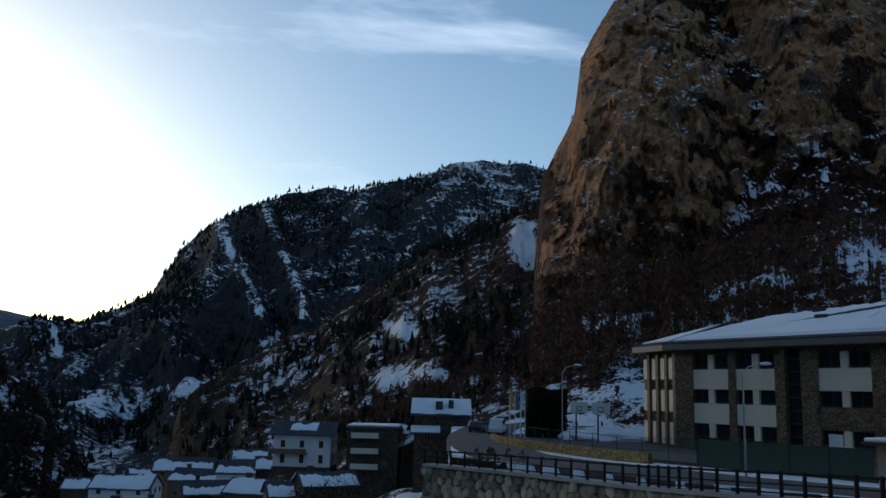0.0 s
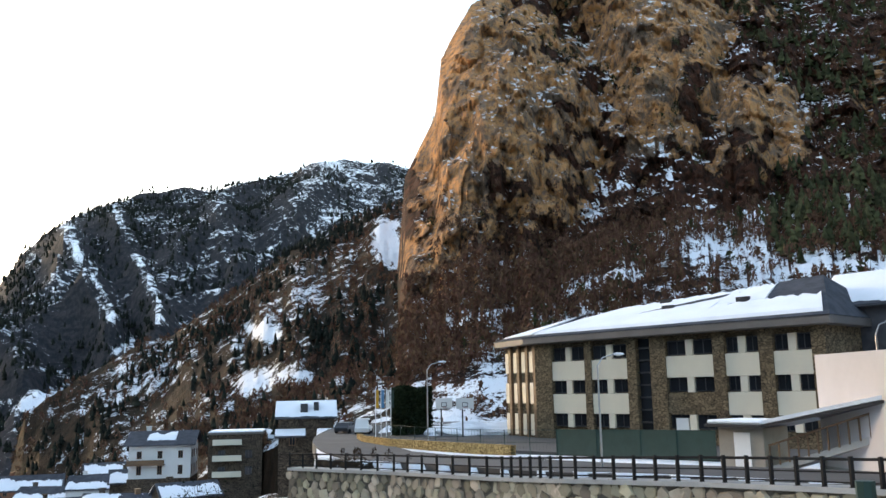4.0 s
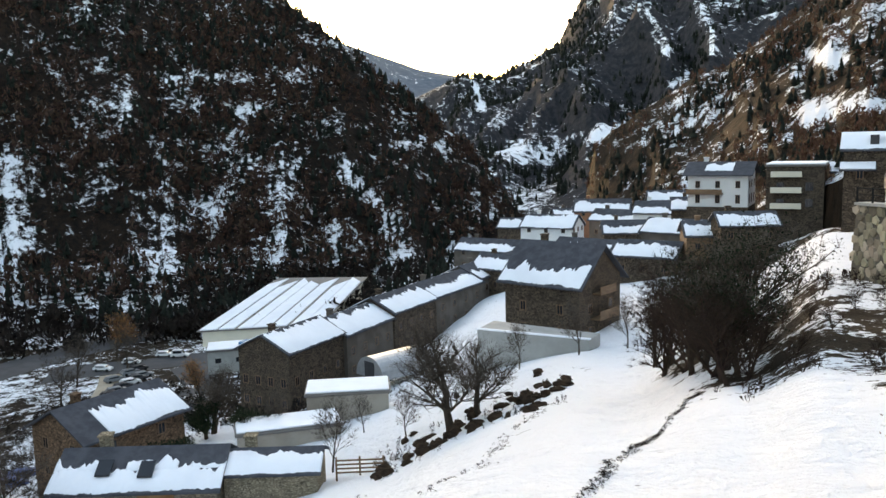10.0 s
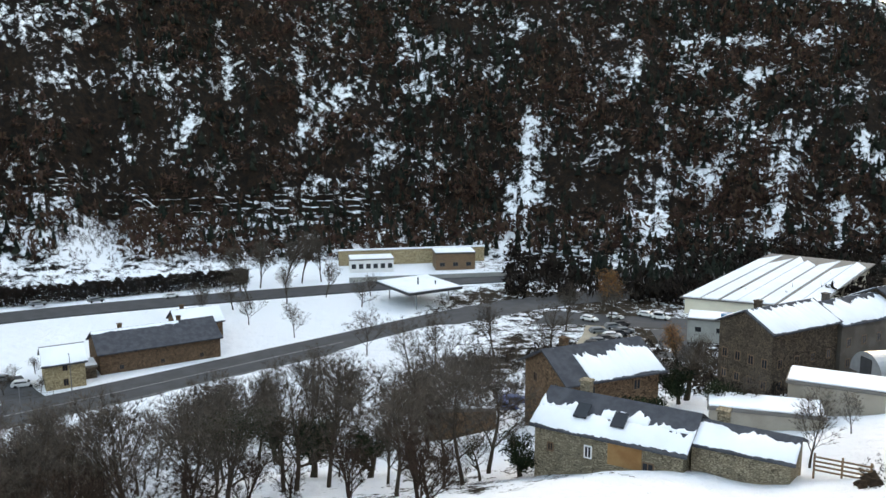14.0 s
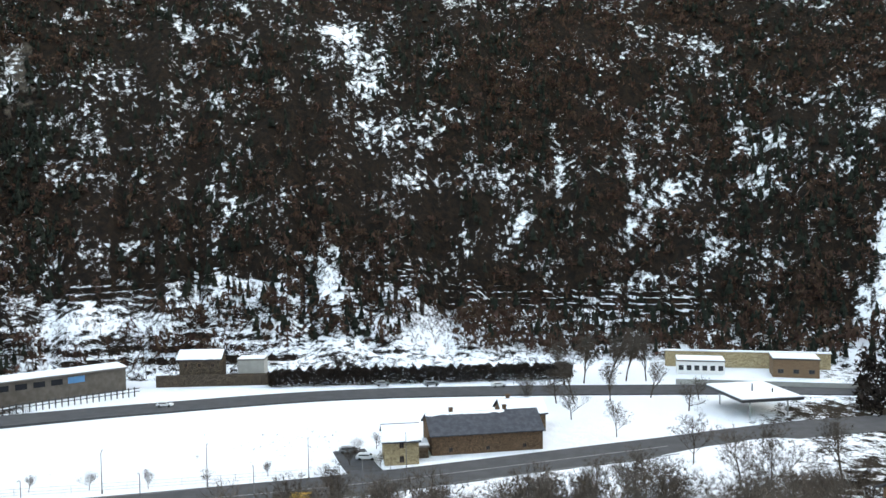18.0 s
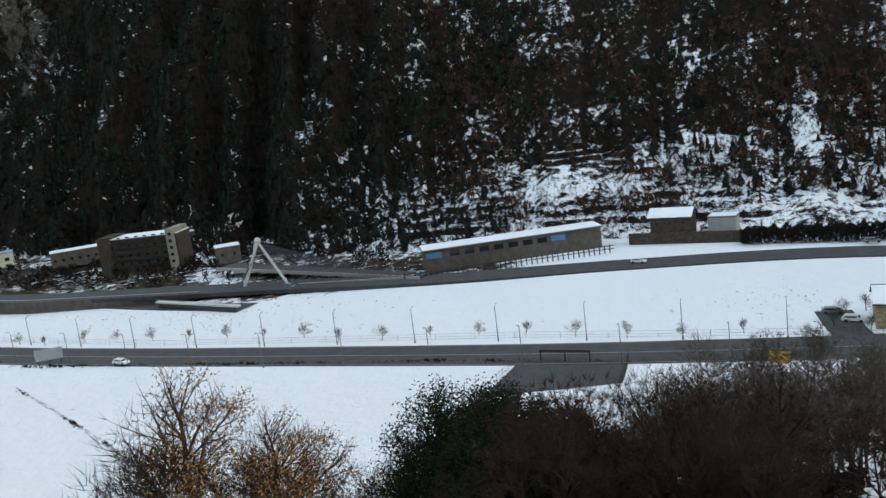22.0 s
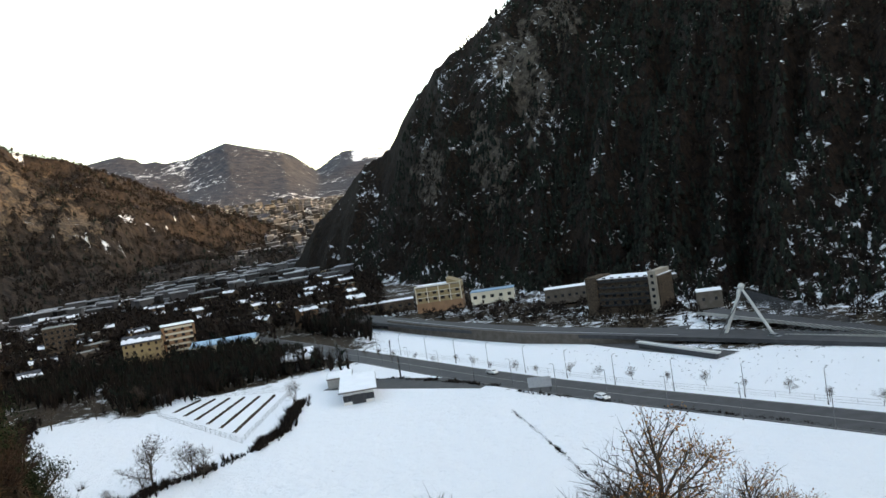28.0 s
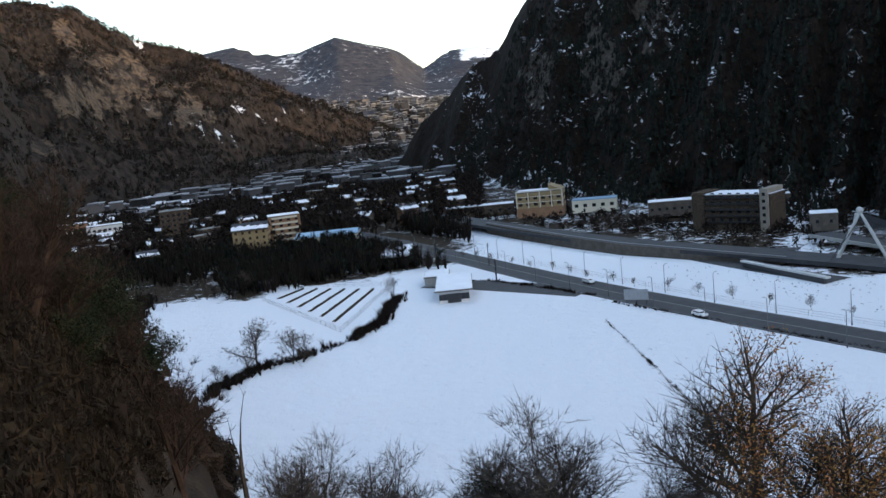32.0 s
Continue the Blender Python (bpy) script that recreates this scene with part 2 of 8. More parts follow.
CHUTES_NORTH = ((119.0, 10.8, 124.0, 7.4, 0.22, 0.36), (110.2, 7.0, 109.2, 11.0, 0.45, 0.3), (105.2, 5.2, 105.2, -1.6, 0.7, 0.2), (124.6, -2.8, 117.2, -2.9, 0.25, 0.34), (107.7, -6.8, 102.3, -7.1, 0.5, 0.34), (132.5, -4.7, 128.2, -6.2, 0.6, 0.28), (116.3, -2.4, 112.6, -3.5, 0.22, 0.34), (105.8, -6.2, 100.5, -7.7, 0.45, 0.34),
                (142.5, 5.0, 141.0, 8.0, 0.25, 0.24), (150.1, -3.8, 149.5, -5.5, 0.2, 0.45), (123.2, -1.5, 121.0, -1.5, 0.35, 0.34), (146.4, -0.5, 145.3, 2.0, 0.25, 0.24), (138.0, -3.5, 136.0, -3.7, 0.4, 0.3), (114.0, 5.5, 115.5, 1.5, 0.3, 0.22), (128.0, 4.0, 126.5, 0.0, 0.3, 0.2))
CHUTES_CLIFF = ((-26.2, 8.6, -30.9, 8.3, 0.7, 0.24), (-24.9, 14.3, -24.2, 16.6, 0.3, 0.45), (-19.6, 12.0, -20.4, 15.5, 0.5, 0.3), (-10.0, 4.4, -14.5, 5.4, 0.22, 0.5), (-17.5, 6.6, -22.0, 7.6, 0.45, 0.36), (-18.6, 25.5, -21.0, 22.0, 0.7, 0.24), (-21.0, 22.0, -19.9, 16.0, 0.6, 0.24),
                (-5.1, 10.8, -5.6, 9.2, 0.55, 0.7), (-15.5, 9.5, -11.6, 6.6, 0.3, 0.26), (-29.0, 22.0, -34.0, 18.5, 0.5, 0.18), (-34.0, 18.5, -44.0, 13.0, 0.5, 0.2), (-43.5, 16.5, -44.6, 15.4, 0.35, 0.5), (-33.0, 7.6, -40.0, 6.6, 0.4, 0.22), (4.0, 4.5, 2.4, 3.8, 0.3, 0.5), (0.5, 1.2, 4.0, 0.8, 0.5, 0.4))
CHUTES_FAR = ((15.4, 10.3, 11.7, 3.0, 0.45, 0.3), (12.6, 11.8, 9.0, 3.7, 0.3, 0.26), (17.3, 9.0, 14.2, 4.4, 0.5, 0.24), (-2.0, 15.7, 0.3, 11.3, 1.3, 0.2), (0.3, 11.3, 3.7, 8.6, 0.6, 0.18), (25.1, 3.4, 24.7, 1.8, 0.14, 0.6), (18.3, -0.2, 14.8, -0.3, 0.45, 0.5), (22.5, -1.6, 19.5, -1.0, 0.6, 0.3),
              (166.6, 2.6, 164.0, 1.4, 0.2, 0.5), (163.6, 2.0, 162.4, 1.8, 0.2, 0.5), (172.2, 7.2, 170.2, 5.8, 0.12, 0.7), (170.8, 1.9, 167.0, 0.8, 0.16, 0.55), (6.0, 12.5, 6.5, 7.0, 0.5, 0.16))
RIBS_FAR = ((15.2, 9.0, 12.4, 3.0, 0.8, 1.0), (12.3, 10.6, 9.6, 3.7, 0.7, 0.8), (-0.6, 14.2, 1.5, 11.0, 1.2, 0.9), (6.0, 11.6, 4.0, 5.0, 0.9, 0.8), (19.6, 3.6, 17.5, 0.5, 0.9, 0.8))
# bare rock: heading, angle up, half width, half height (degrees), weight
CRAGS_CLIFF = ((-12.4, 20.5, 3.6, 5.2, 1.0), (-15.6, 19.0, 3.4, 6.0, 0.9), (-9.8, 16.0, 2.6, 3.6, 0.9), (-24.2, 23.6, 3.2, 3.4, 1.0), (-27.8, 23.2, 3.0, 2.6, 0.85), (-24.2, 19.0, 2.4, 3.6, 0.85), (-29.5, 18.0, 2.8, 2.6, 0.8), (-32.2, 15.8, 1.4, 1.6, 0.8), (-38.0, 18.4, 2.6, 1.5, 0.5), (-10.0, 10.5, 3.6, 4.6, 0.62), (-17.5, 14.5, 2.0, 2.4, 0.7), (-20.0, 28.0, 3.0, 1.4, 0.7))
CRAGS_WEST = ((109.4, 8.8, 1.2, 2.0, 0.9), (121.0, 9.8, 1.6, 2.2, 0.8), (139.0, 7.0, 1.8, 3.2, 0.8), (142.0, 2.5, 1.6, 3.2, 0.75), (146.5, 3.0, 1.2, 2.4, 0.7), (136.0, 11.0, 1.6, 2.0, 0.7), (173.8, 4.2, 3.4, 2.6, 0.8), (169.6, 2.4, 1.3, 1.6, 0.8), (177.0, 6.0, 2.4, 2.4, 0.6), (178.4, 1.3, 0.7, 0.5, 0.95))


def along(rows, az, el, wander=0.0):
    """How near places lie to open lines: the weight on a line, falling to 0 beside it."""
    total = np.zeros(np.shape(az))
    for a0, e0, a1, e1, half, weight in rows:
        da, de = a1 - a0, e1 - e0
        u = np.clip(((az - a0) * da + (el - e0) * de) / (da * da + de * de), 0, 1)
        gap = np.hypot(az - a0 - u * da, el - e0 - u * de) + wander * half
        total = np.maximum(total, weight * np.exp(-(gap / (1.35 * half)) ** 2))
    return total


def patches(rows, az, el, ragged):
    total = np.zeros(np.shape(az))
    for a0, e0, wide, high, weight in rows:
        gap = np.hypot((az - a0) / wide, (el - e0) / high) + ragged
        total = np.maximum(total, weight * np.clip((1.35 - gap) / 0.8, 0, 1))
    return total


def angle_up(z, r):
    return np.degrees(np.arctan2(z - EYE, np.maximum(r, 1.0)))


def near_height(az, r):
    keys = sorted(NEAR)
    table = np.array([NEAR[k] for k in keys], float)
    az = np.clip(az, keys[0], keys[-1])
    i = np.clip(np.searchsorted(keys, az, side="right") - 1, 0, len(keys) - 2)
    ka = np.array(keys, float)
    u = (az - ka[i]) / (ka[i + 1] - ka[i])
    u = u * u * (3 - 2 * u)
    rk = np.array(NEAR_R, float)
    rr = np.clip(r, 0, rk[-1] - 0.01)
    j = np.clip(np.searchsorted(rk, rr, side="right") - 1, 0, len(rk) - 2)
    w = (rr - rk[j]) / (rk[j + 1] - rk[j])
    lo = table[i, j] * (1 - w) + table[i, j + 1] * w
    hi = table[i + 1, j] * (1 - w) + table[i + 1, j + 1] * w
    return lo * (1 - u) + hi * u


def range_height(name, az, r, x, y):
    rows = np.array(RANGES[name], float)
    col = [np.interp(az, rows[:, 0], rows[:, k]) for k in range(1, 7)]
    d0, z0, d1, e1, d2, e2 = col
    z1, z2 = EYE + d1 * np.tan(np.radians(e1)), EYE + d2 * np.tan(np.radians(e2))
    rough = ROUGH[name]
    s1 = np.clip((r - d0) / (d1 - d0), 0, 1)
    s2 = np.clip((r - d1) / (d2 - d1), 0, 1)
    z = np.where(r < d1, z0 + (z1 - z0) * s1, z1 + (z2 - z1) * s2)
    z = np.where(r > d2, z2 - (r - d2) * 0.45, z)
    size = rough * 9.0
    gully = fbm(az * 6.0 / rough, r / (size * 1.2) + az * 0.05, 3, 3) + 0.6 * fbm(x / size * 2, y / size * 2, 4, 9)
    fade = s1 * (1 - 0.75 * np.clip((r - d2 * 0.93) / (d2 * 0.07), 0, 1))
    z = z + rough * gully * fade * 0.75
    if name in ("north_east", "west", "east_ridge", "far_south"):
        # spurs and gullies running down the slope
        size, tall, part_of = {"north_east": (110, 50, 1.0), "west": (60, 20, np.clip((az - 112) / 12, 0, 1)), "east_ridge": (55, 30, 1.0), "far_south": (120, 30, 1.0)}[name]
        spur = 1 - 2.6 * np.abs(fbm(az * 9.0 / size * 2 + r / size * 0.35, r / size * 0.55, 4, 41))
        z = z + fade * part_of * tall * (spur - 0.45)
    if name == "far_south":
        z = z + 30 * fade * along(RIBS_FAR, az, angle_up(z, r), 0.6 * fbm(az, r / 60, 3, 71))
    if name == "west":
        # old terraces on the lowest slope
        tread = 2.4 * (np.floor(z / 2.4) + np.clip((z / 2.4 - np.floor(z / 2.4) - 0.72) / 0.28, 0, 1))
        old = np.clip((az - 62) / 6, 0, 1) * np.clip((121 - az) / 4, 0, 1) * np.clip((36 - z) / 8, 0, 1) * np.clip((z - 2) / 2, 0, 1) * np.clip(0.55 + 2.6 * fbm(az / 5, z / 14, 3, 57), 0, 1)
        z = z + (tread - z) * old
    gone = (az < rows[0, 0]) | (az > rows[-1, 0]) | (r < d0 - 1)
    return np.where(gone, -200.0, z)


CLEFTS = ((-18.2, 26.5, -21.2, 22.0, 0.9, 16.0), (-21.2, 22.0, -19.6, 13.5, 1.0, 14.0), (-19.6, 13.5, -15.6, 9.0, 0.9, 9.0), (-29.4, 27.0, -28.6, 20.5, 0.6, 8.0), (-28.6, 20.5, -27.4, 16.0, 0.6, 7.0), (-33.5, 19.0, -31.0, 12.5, 0.6, 6.0), (-11.0, 17.8, -8.6, 14.6, 0.35, 6.0), (-13.8, 28.0, -14.4, 25.8, 0.4, 7.0))
BULGES = ((-13.0, 20.0, 5.5, 7.5, 13.0), (-25.0, 23.0, 4.5, 5.5, 10.0), (-30.5, 17.5, 3.5, 4.5, 7.0), (-9.5, 11.0, 3.5, 5.0, 7.0))


def face_depth(az, z, r):
    """How far the cliff face recedes (m): buttresses, clefts, strata and blocks."""
    el = angle_up(z, r)
    out = np.zeros(np.shape(az))
    for a0, e0, wide, high, deep in BULGES:
        out = out - deep * np.clip(1 - ((az - a0) / wide) ** 2 - ((el - e0) / high) ** 2, 0, 1) ** 0.6
    cleft = along(CLEFTS, az, el, 0.7 * fbm(az / 1.5, z / 9, 3, 4))
    bed = z / 13 - az / 5 + 1.2 * fbm(az / 4, z / 26, 3, 25)
    strata = 1.6 * (bed - np.floor(bed)) ** 2 * (0.7 + fbm(az / 3, z / 25, 2, 29))
    block = 6.0 * np.abs(fbm(az / 2.4 + z / 30, z / 16 + az / 4, 4, 33))
    shift, rise = value_noise(az / 1.6, z / 12, 43), value_noise(az / 1.9, z / 10, 45)
    crag = 5.0 * hashed(np.floor(az / 1.5 + 1.6 * shift), np.floor(z / 13 + 1.6 * rise), 51) + 2.6 * hashed(np.floor(az / 0.62 + 1.4 * rise), np.floor(z / 6.5 + 1.4 * shift), 53) + 1.2 * hashed(np.floor(az / 0.3 + rise), np.floor(z / 2.6 + shift), 55)
    return out + cleft + strata + block + crag


def face_push(az, r, z, on_cliff):
    rows = np.array(CLIFF, float)
    crest, foot = np.interp(az, rows[:, 0], rows[:, 5]), np.interp(az, rows[:, 0], rows[:, 3])
    steep = np.clip((r - foot + 12) / 14, 0, 1) * np.clip((crest * 0.985 - r) / 12, 0, 1) * np.clip((az + 58) / 15, 0, 1) * np.clip((-6.2 - az) / 1.6, 0, 1)
    return steep * face_depth(az, z, r) * on_cliff


def land(x, y, name_too=False):
    """Height of the ground at plan places (arrays)."""
    x, y = np.asarray(x, float), np.asarray(y, float)
    az, r = polar(x, y)
    south = -np.clip((r - 320) * 0.045, 0, 14)
    north = np.clip((r - 1200) * 0.09, 0, 200)
    floor = south + (north - south) * np.clip((az - 60) / 60, 0, 1)
    out = near_height(az, np.minimum(r, 299))
    fall = np.where(az < 30, out - np.clip((r - 300) * 0.09, 0, 60), out * np.clip(1 - (r - 300) / 500, 0, 1))
    z = np.where(r < 300, out, np.maximum(fall, floor))
    shelf = behind_wall(x, y) * np.clip((140 - r) / 10, 0, 1)
    z = z * (1 - shelf) + shelf * np.interp(r, (30, 50, 70, 140), (48.6, 47.5, 46.9, 47.6))
    soft = np.clip((r - 4) / 20, 0, 1) * np.clip((z - 0.4) / 6, 0.03, 1) * (1 - 0.97 * shelf)
    z = z + soft * (fbm(x / 14, y / 14, 4, 5) * 1.3)
    zone = np.zeros(z.shape, int)
    for k, name in enumerate(RANGES):
        h = range_height(name, az, r, x, y)
        zone = np.where(h > z, k + 1, zone)
        z = np.maximum(z, h)
    return (z, zone) if name_too else z


def ground(x, y):
    return float(land(np.array([x]), np.array([y]))[0])
# ---- materials ----
def node_mat(name):
    m = bpy.data.materials.new(name)
    m.use_nodes = True
    tree = m.node_tree
    return m, tree, tree.nodes["Principled BSDF"]


def add(tree, kind, **values):
    n = tree.nodes.new(kind)
    for key, value in values.items():
        n.inputs[key.replace("_", " ")].default_value = value
    return n


def mixed(tree, fac, a, b):
    n = tree.nodes.new("ShaderNodeMix")
    n.data_type = "RGBA"
    for socket, value in ((0, fac), (6, a), (7, b)):
        if isinstance(value, (tuple, float, int)):
            n.inputs[socket].default_value = (*value, 1.0) if isinstance(value, tuple) and len(value) == 3 else value
        else:
            tree.links.new(value, n.inputs[socket])
    return n.outputs[2]


def calc(tree, op, a, b=0.0, clamp=False):
    n = tree.nodes.new("ShaderNodeMath")
    n.operation, n.use_clamp = op, clamp
    for k, value in enumerate((a, b)):
        if isinstance(value, (int, float)):
            n.inputs[k].default_value = value
        else:
            tree.links.new(value, n.inputs[k])
    return n.outputs[0]


def step_range(tree, value, lo, hi):
    n = tree.nodes.new("ShaderNodeMapRange")
    n.interpolation_type = "SMOOTHSTEP"
    n.inputs["From Min"].default_value, n.inputs["From Max"].default_value = lo, hi
    tree.links.new(value, n.inputs["Value"])
    return n.outputs["Result"]


def noise_of(tree, scale, detail=6.0, rough=0.6, stretch=None, where="Object"):
    c = tree.nodes.new("ShaderNodeTexCoord")
    source = c.outputs[where]
    if stretch:
        mp = tree.nodes.new("ShaderNodeMapping")
        mp.inputs["Scale"].default_value = stretch
        tree.links.new(source, mp.inputs["Vector"])
        source = mp.outputs["Vector"]
    n = add(tree, "ShaderNodeTexNoise", Scale=scale, Detail=detail, Roughness=rough)
    tree.links.new(source, n.inputs["Vector"])
    return n.outputs["Fac"]


def bumped(tree, bsdf, height, strength, distance):
    b = add(tree, "ShaderNodeBump", Strength=strength, Distance=distance)
    tree.links.new(height, b.inputs["Height"])
    tree.links.new(b.outputs["Normal"], bsdf.inputs["Normal"])


def surface(name, base, second, scale=1.0, roughness=0.8, bump=0.3, depth=0.02, metallic=0.0, vary=0.0, stretch=None, blocks=0.0):
    """A worn surface: two colours in coarse stains and fine grain, with relief. vary: how far whole pieces differ."""
    m, tree, bsdf = node_mat(name)
    coarse = step_range(tree, noise_of(tree, 0.35 * scale, 5.0, 0.6, stretch), 0.35, 0.68)
    fine = noise_of(tree, 6.0 * scale, 4.0, 0.65, stretch)
    fac = calc(tree, "ADD", calc(tree, "MULTIPLY", coarse, 0.6), calc(tree, "MULTIPLY", fine, 0.4))
    colour = mixed(tree, fac, base, second)
    height = fine
    if blocks:
        c = tree.nodes.new("ShaderNodeTexCoord")
        mp = tree.nodes.new("ShaderNodeMapping")
        mp.inputs["Scale"].default_value = (1, 1, 1.9)
        tree.links.new(c.outputs["Object"], mp.inputs["Vector"])
        cell, edge = [add(tree, "ShaderNodeTexVoronoi", Scale=blocks) for _ in range(2)]
        edge.feature = "DISTANCE_TO_EDGE"
        for n in (cell, edge):
            tree.links.new(mp.outputs["Vector"], n.inputs["Vector"])
        tone = tree.nodes.new("ShaderNodeSeparateColor")
        tree.links.new(cell.outputs["Color"], tone.inputs["Color"])
        joint = step_range(tree, edge.outputs["Distance"], 0.02, 0.10)
        colour = mixed(tree, calc(tree, "MULTIPLY", tone.outputs["Red"], 0.6), colour, tuple(min(1, q * 1.7) for q in second))
        colour = mixed(tree, joint, tuple(q * 0.6 for q in base), colour)
        height = calc(tree, "ADD", calc(tree, "MULTIPLY", joint, 1.2), fine)
    if vary:
        info = tree.nodes.new("ShaderNodeObjectInfo")
        isle = tree.nodes.new("ShaderNodeNewGeometry")
        both = calc(tree, "FRACT", calc(tree, "ADD", info.outputs["Random"], isle.outputs["Random Per Island"]))
        hsv = add(tree, "ShaderNodeHueSaturation")
        tree.links.new(calc(tree, "ADD", calc(tree, "MULTIPLY", both, 2 * vary), 1.0 - vary), hsv.inputs["Value"])
        tree.links.new(calc(tree, "ADD", calc(tree, "MULTIPLY", calc(tree, "FRACT", calc(tree, "MULTIPLY", both, 7.3)), 0.04), 0.48), hsv.inputs["Hue"])
        tree.links.new(colour, hsv.inputs["Color"])
        colour = hsv.outputs["Color"]
    tree.links.new(colour, bsdf.inputs["Base Color"])
    bsdf.inputs["Roughness"].default_value, bsdf.inputs["Metallic"].default_value = roughness, metallic
    bsdf.inputs["Specular IOR Level"].default_value = 0.06 if roughness > 0.85 else 0.5
    if bump:
        bumped(tree, bsdf, height, bump, depth)
    return m


def terrain_mat(name, earth, earth2, rock, rock2, scale=1.0, snow_bias=0.0, streak=(1, 1, 0.5), clump=1.0, ledge=0.5):
    m, tree, bsdf = node_mat(name)
    snow = tree.nodes.new("ShaderNodeAttribute")
    snow.attribute_name = "snow"
    stone = tree.nodes.new("ShaderNodeAttribute")
    stone.attribute_name = "stone"
    big = noise_of(tree, 0.018 * scale, 4.0, 0.55)
    mid = noise_of(tree, 0.13 * scale, 8.0, 0.66, streak)
    fine = noise_of(tree, 0.9 * scale, 5.0, 0.7)
    brown = mixed(tree, step_range(tree, mid, 0.35, 0.65), earth, earth2)
    cracks = noise_of(tree, 0.16 * scale, 10.0, 0.74, (1, 1, 1.25))
    cliff = mixed(tree, step_range(tree, cracks, 0.40, 0.56), rock2, rock)
    cliff = mixed(tree, step_range(tree, noise_of(tree, 0.045 * scale, 6.0, 0.65, (1, 1, 0.8)), 0.5, 0.62), cliff, tuple(0.6 * q for q in rock2))
    dark = step_range(tree, noise_of(tree, 0.42 * scale, 9.0, 0.76, (1, 1, 0.5)), 0.34, 0.47)
    cliff = mixed(tree, dark, (0.03, 0.024, 0.02), cliff)
    face = add(tree, "ShaderNodeTexVoronoi", Scale=0.11 * scale)
    face_at = tree.nodes.new("ShaderNodeTexCoord")
    tree.links.new(face_at.outputs["Object"], face.inputs["Vector"])
    stony = step_range(tree, calc(tree, "ADD", stone.outputs["Fac"], calc(tree, "MULTIPLY", calc(tree, "SUBTRACT", mid, 0.5), 1.2)), 0.42, 0.6)
    land_colour = mixed(tree, stony, brown, cliff)
    geo = tree.nodes.new("ShaderNodeNewGeometry")
    sep = tree.nodes.new("ShaderNodeSeparateXYZ")
    tree.links.new(geo.outputs["Normal"], sep.inputs["Vector"])
    lie = calc(tree, "MULTIPLY", calc(tree, "SUBTRACT", sep.outputs["Z"], 0.75), ledge)
    level = calc(tree, "ADD", calc(tree, "MULTIPLY", calc(tree, "SUBTRACT", mid, 0.5), 1.5 * clump), calc(tree, "MULTIPLY", calc(tree, "SUBTRACT", big, 0.5), 0.9))
    level = calc(tree, "ADD", calc(tree, "ADD", level, calc(tree, "MULTIPLY", calc(tree, "SUBTRACT", fine, 0.5), 1.0)), lie)
    level = calc(tree, "ADD", level, calc(tree, "ADD", snow.outputs["Fac"], snow_bias))
    white = step_range(tree, level, 0.52, 0.58)
    tree.links.new(mixed(tree, white, land_colour, (0.80, 0.82, 0.86)), bsdf.inputs["Base Color"])
    bsdf.inputs["Roughness"].default_value = 0.85
    bsdf.inputs["Specular IOR Level"].default_value = 0.05
    h = calc(tree, "ADD", calc(tree, "MULTIPLY", mid, 1.0), calc(tree, "MULTIPLY", calc(tree, "ADD", cracks, calc(tree, "MULTIPLY", face.outputs["Distance"], 0.8)), calc(tree, "MULTIPLY", stony, 1.5)))
    bumped(tree, bsdf, h, 1.0, 3.0 / scale)
    return m


EARTH, EARTH2 = (0.008, 0.0065, 0.006), (0.022, 0.014, 0.010)
OCHRE, GREYROCK = (0.60, 0.275, 0.12), (0.13, 0.105, 0.09)
M_LAND = {
    "ground": terrain_mat("snowy_ground", (0.024, 0.018, 0.013), (0.052, 0.037, 0.025), OCHRE, GREYROCK, 2.2, 0.0, (1, 1, 1), 0.8),
    "cliff": terrain_mat("ochre_cliff", (0.02, 0.013, 0.010), (0.085, 0.036, 0.022), (0.64, 0.325, 0.14), (0.29, 0.20, 0.145), 1.9, streak=(1, 1, 1.2), ledge=1.4),
    # the sun barely reaches this ridge; its sunlit look is painted as brighter rock
    "east_ridge": terrain_mat("banded_ridge_rock", (0.05, 0.04, 0.022), (0.11, 0.085, 0.045), (0.40, 0.27, 0.15), (0.16, 0.12, 0.07), 0.9, streak=(1, 1, 1.8), ledge=1.6),
    "spur": terrain_mat("brush_slope", (0.018, 0.014, 0.010), (0.048, 0.030, 0.020), OCHRE, GREYROCK, 1.3),
    "west": terrain_mat("dark_wooded_slope", EARTH, EARTH2, (0.10, 0.082, 0.067), (0.05, 0.042, 0.036), 2.6, 0.0, (1, 1, 0.7), ledge=0.9),
    "far_south": terrain_mat("far_wooded_mountain", (0.02, 0.022, 0.026), (0.045, 0.042, 0.045), GREYROCK, GREYROCK, 1.2, streak=(1, 1, 0.8), ledge=0.9),
    # no air is rendered: the haze over this ridge is its blue-grey colour
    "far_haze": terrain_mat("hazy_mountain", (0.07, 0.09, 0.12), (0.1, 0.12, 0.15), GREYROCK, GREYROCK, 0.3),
    "north_east": terrain_mat("rocky_brown_mountain", (0.016, 0.013, 0.012), (0.042, 0.031, 0.025), (0.14, 0.102, 0.075), (0.06, 0.049, 0.042), 0.7, streak=(1, 1, 0.9)),
    # distance haze is mixed into these earth colours as blue
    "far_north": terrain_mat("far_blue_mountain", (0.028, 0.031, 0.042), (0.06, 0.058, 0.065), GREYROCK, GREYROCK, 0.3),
}
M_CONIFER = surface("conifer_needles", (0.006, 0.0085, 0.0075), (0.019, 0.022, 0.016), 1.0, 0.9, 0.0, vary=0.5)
M_REDWOOD = surface("red_brown_leafless_crowns", (0.036, 0.022, 0.017), (0.086, 0.049, 0.036), 1.0, 0.9, 0.0, vary=0.4)
